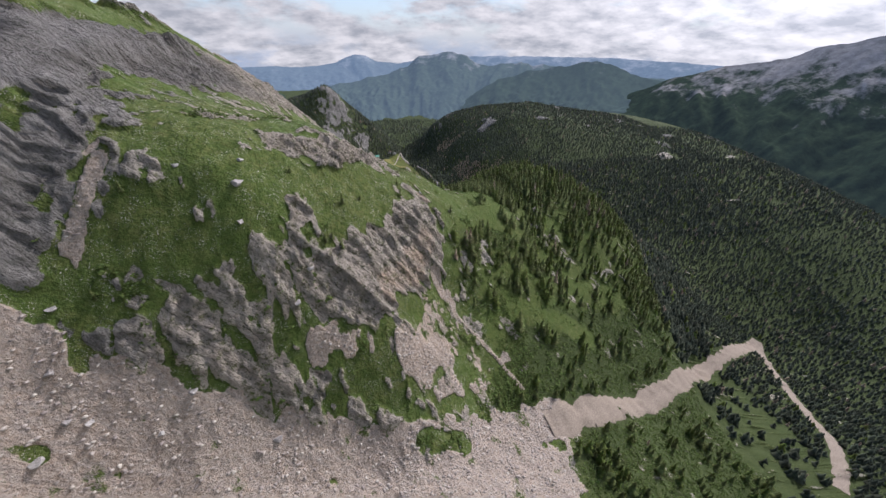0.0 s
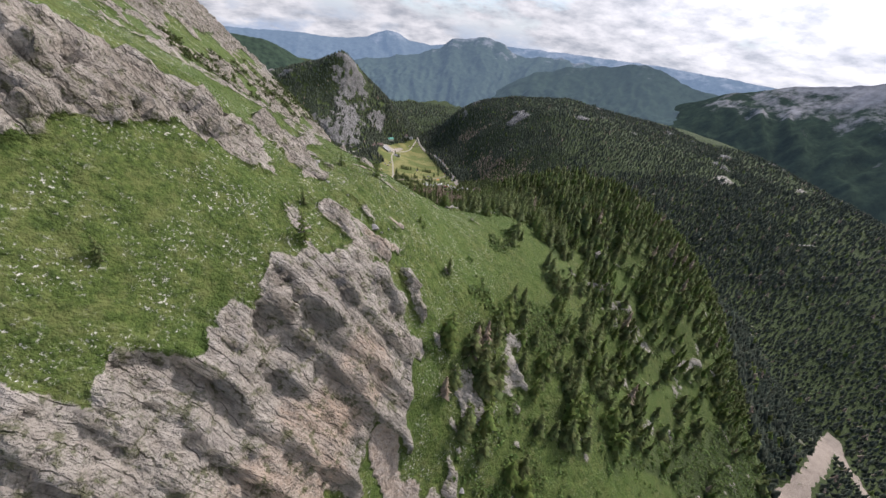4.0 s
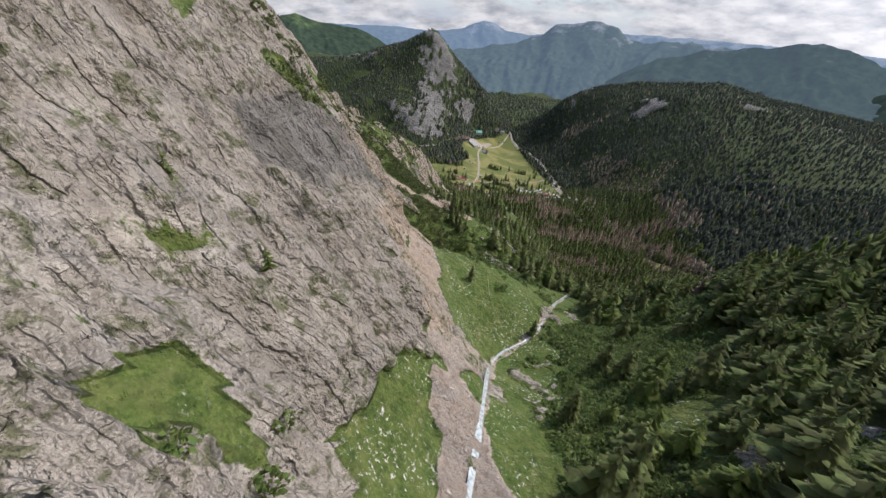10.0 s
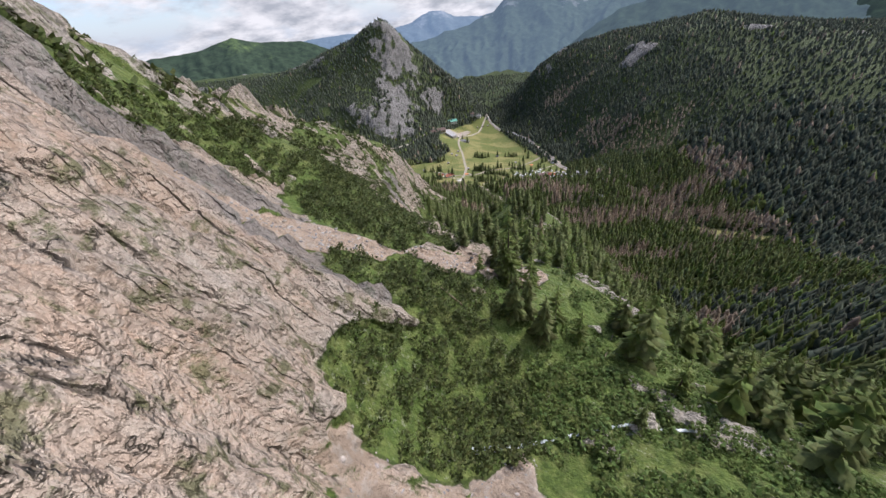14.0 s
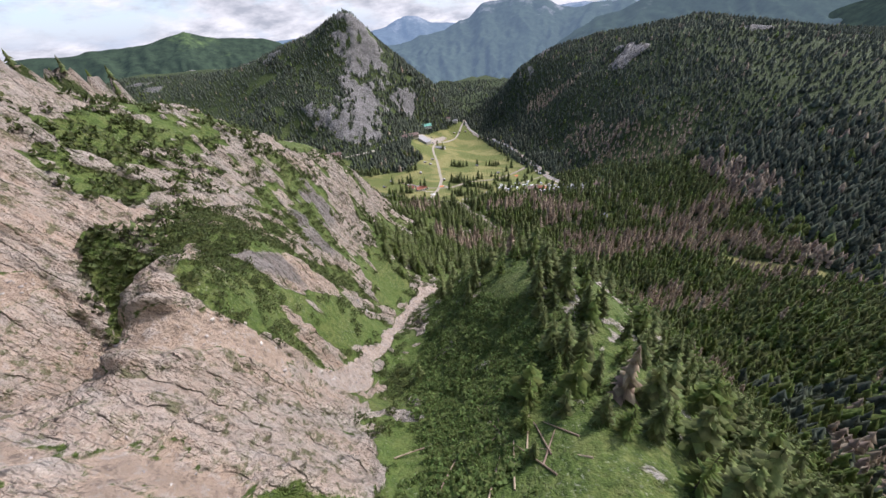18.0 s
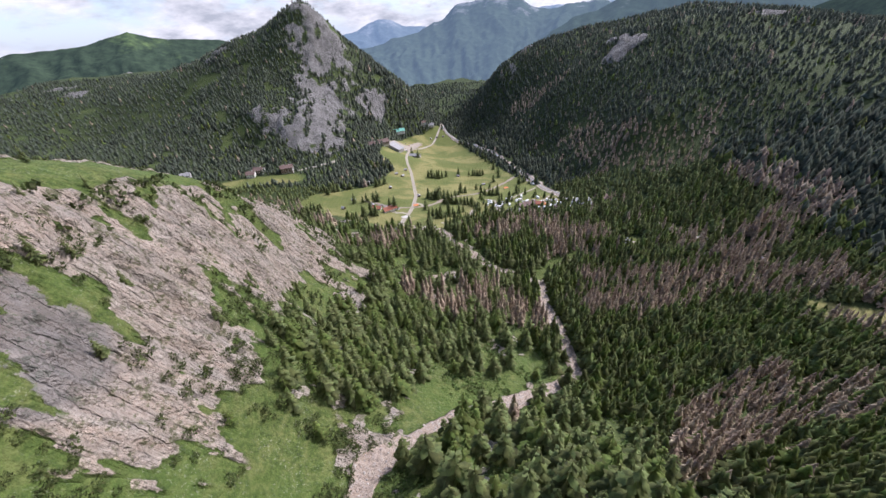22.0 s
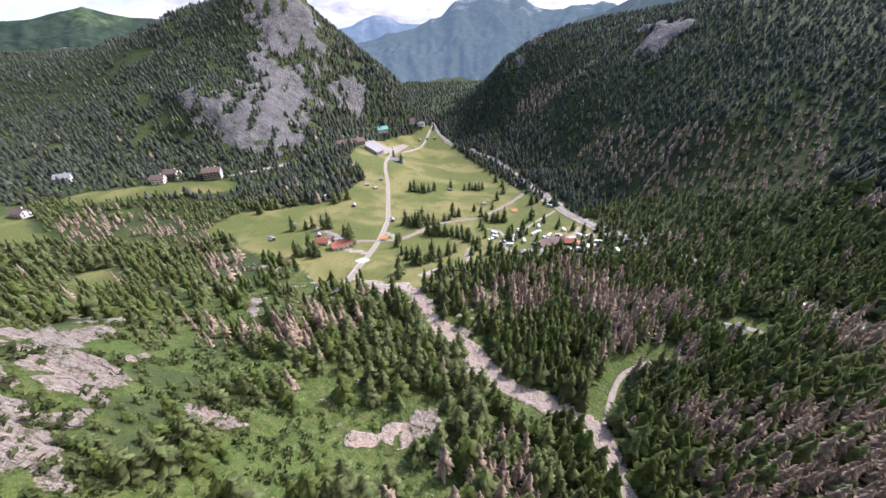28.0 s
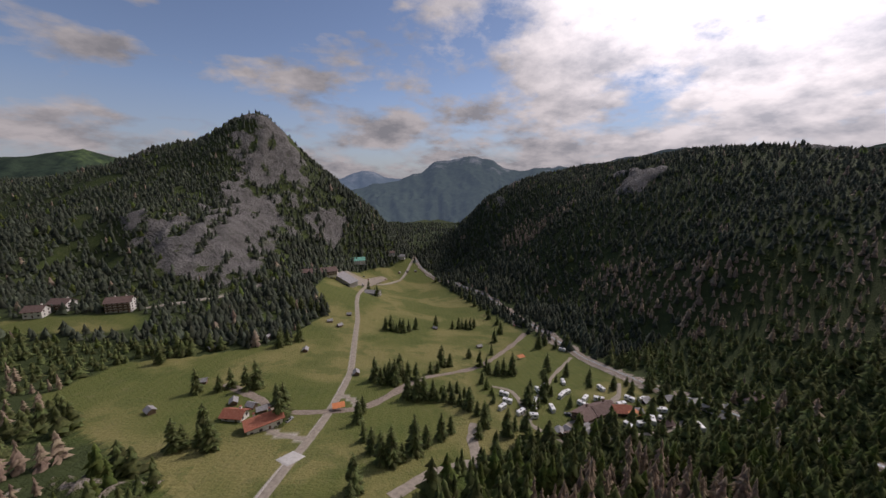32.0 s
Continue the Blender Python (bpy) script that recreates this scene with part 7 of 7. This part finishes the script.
sx, sy, _ = scatter(-30, 100, 205, 345, 0.55, 83)
keep = (cover_at(rock, sx, sy) < 0.3) & (cover_at(scree, sx, sy) < 0.3) & (srng.random(len(sx)) < 0.8)
ob = planted("grass", [tuft(540 + k) for k in range(5)], sx[keep], sy[keep], srng.uniform(0.18, 0.42, int(keep.sum())), np.ones(int(keep.sum())) * 1.3, TURF, 85, 0.03)
tagged(ob, "tall green alpine grass on the slope", "grass", kind="stuff")

LOGS = [(-12, 560, 70, 8), (-9.5, 563, 95, 7), (-6, 561.5, 120, 8), (-3.5, 563, 60, 7), (-13, 566, 40, 6), (-10, 569, 85, 7), (-1, 566, 130, 6), (-5.5, 567.5, 75, 8), (6, 420, 60, 6), (9, 412, 100, 7), (12, 417, 150, 6), (10, 424, 80, 7), (-25, 569.5, 20, 9), (-18.5, 564, 65, 10), (-11.8, 573.7, 110, 9), (-8.7, 580, 40, 8), (-8.9, 561.6, 80, 9), (-1.8, 561.4, 150, 7), (-4, 565.5, 95, 8), (-11, 485.3, 10, 6), (-7.8, 488.4, 160, 7), (-20.6, 476.3, 150, 4), (6, 478, 60, 7), (22, 487, 50, 8), (3, 430, 130, 5), (8, 630, 70, 5), (-46, 777, 60, 8), (-39, 767, 50, 8), (-38, 753, 80, 7), (-33, 764, 55, 8), (60, 356, 20, 6), (66, 352, 60, 7), (70, 358, 110, 6)]
for k, (x, y, turn, length) in enumerate(LOGS):
    t = thing("fallen_log", "bare grey fallen tree trunk lying on the slope", "log", "fallen logs")
    dx, dy = math.cos(radians(turn)) * length / 2, math.sin(radians(turn)) * length / 2
    p, q = Vector((x - dx, y - dy, float(ground_z(x - dx, y - dy)) + 0.15)), Vector((x + dx, y + dy, float(ground_z(x + dx, y + dy)) + 0.12))
    part("trunk", *rod(p, q, 0.16, 0.07, 7), DEAD, t)
    for j in range(4):
        c = p.lerp(q, 0.35 + 0.15 * j)
        part("branch_stub", *rod(c, c + Vector((0.5 * math.sin(j * 2 + k), 0.5 * math.cos(j * 2 + k), 0.35)), 0.035, 0.012, 5), DEAD, t)
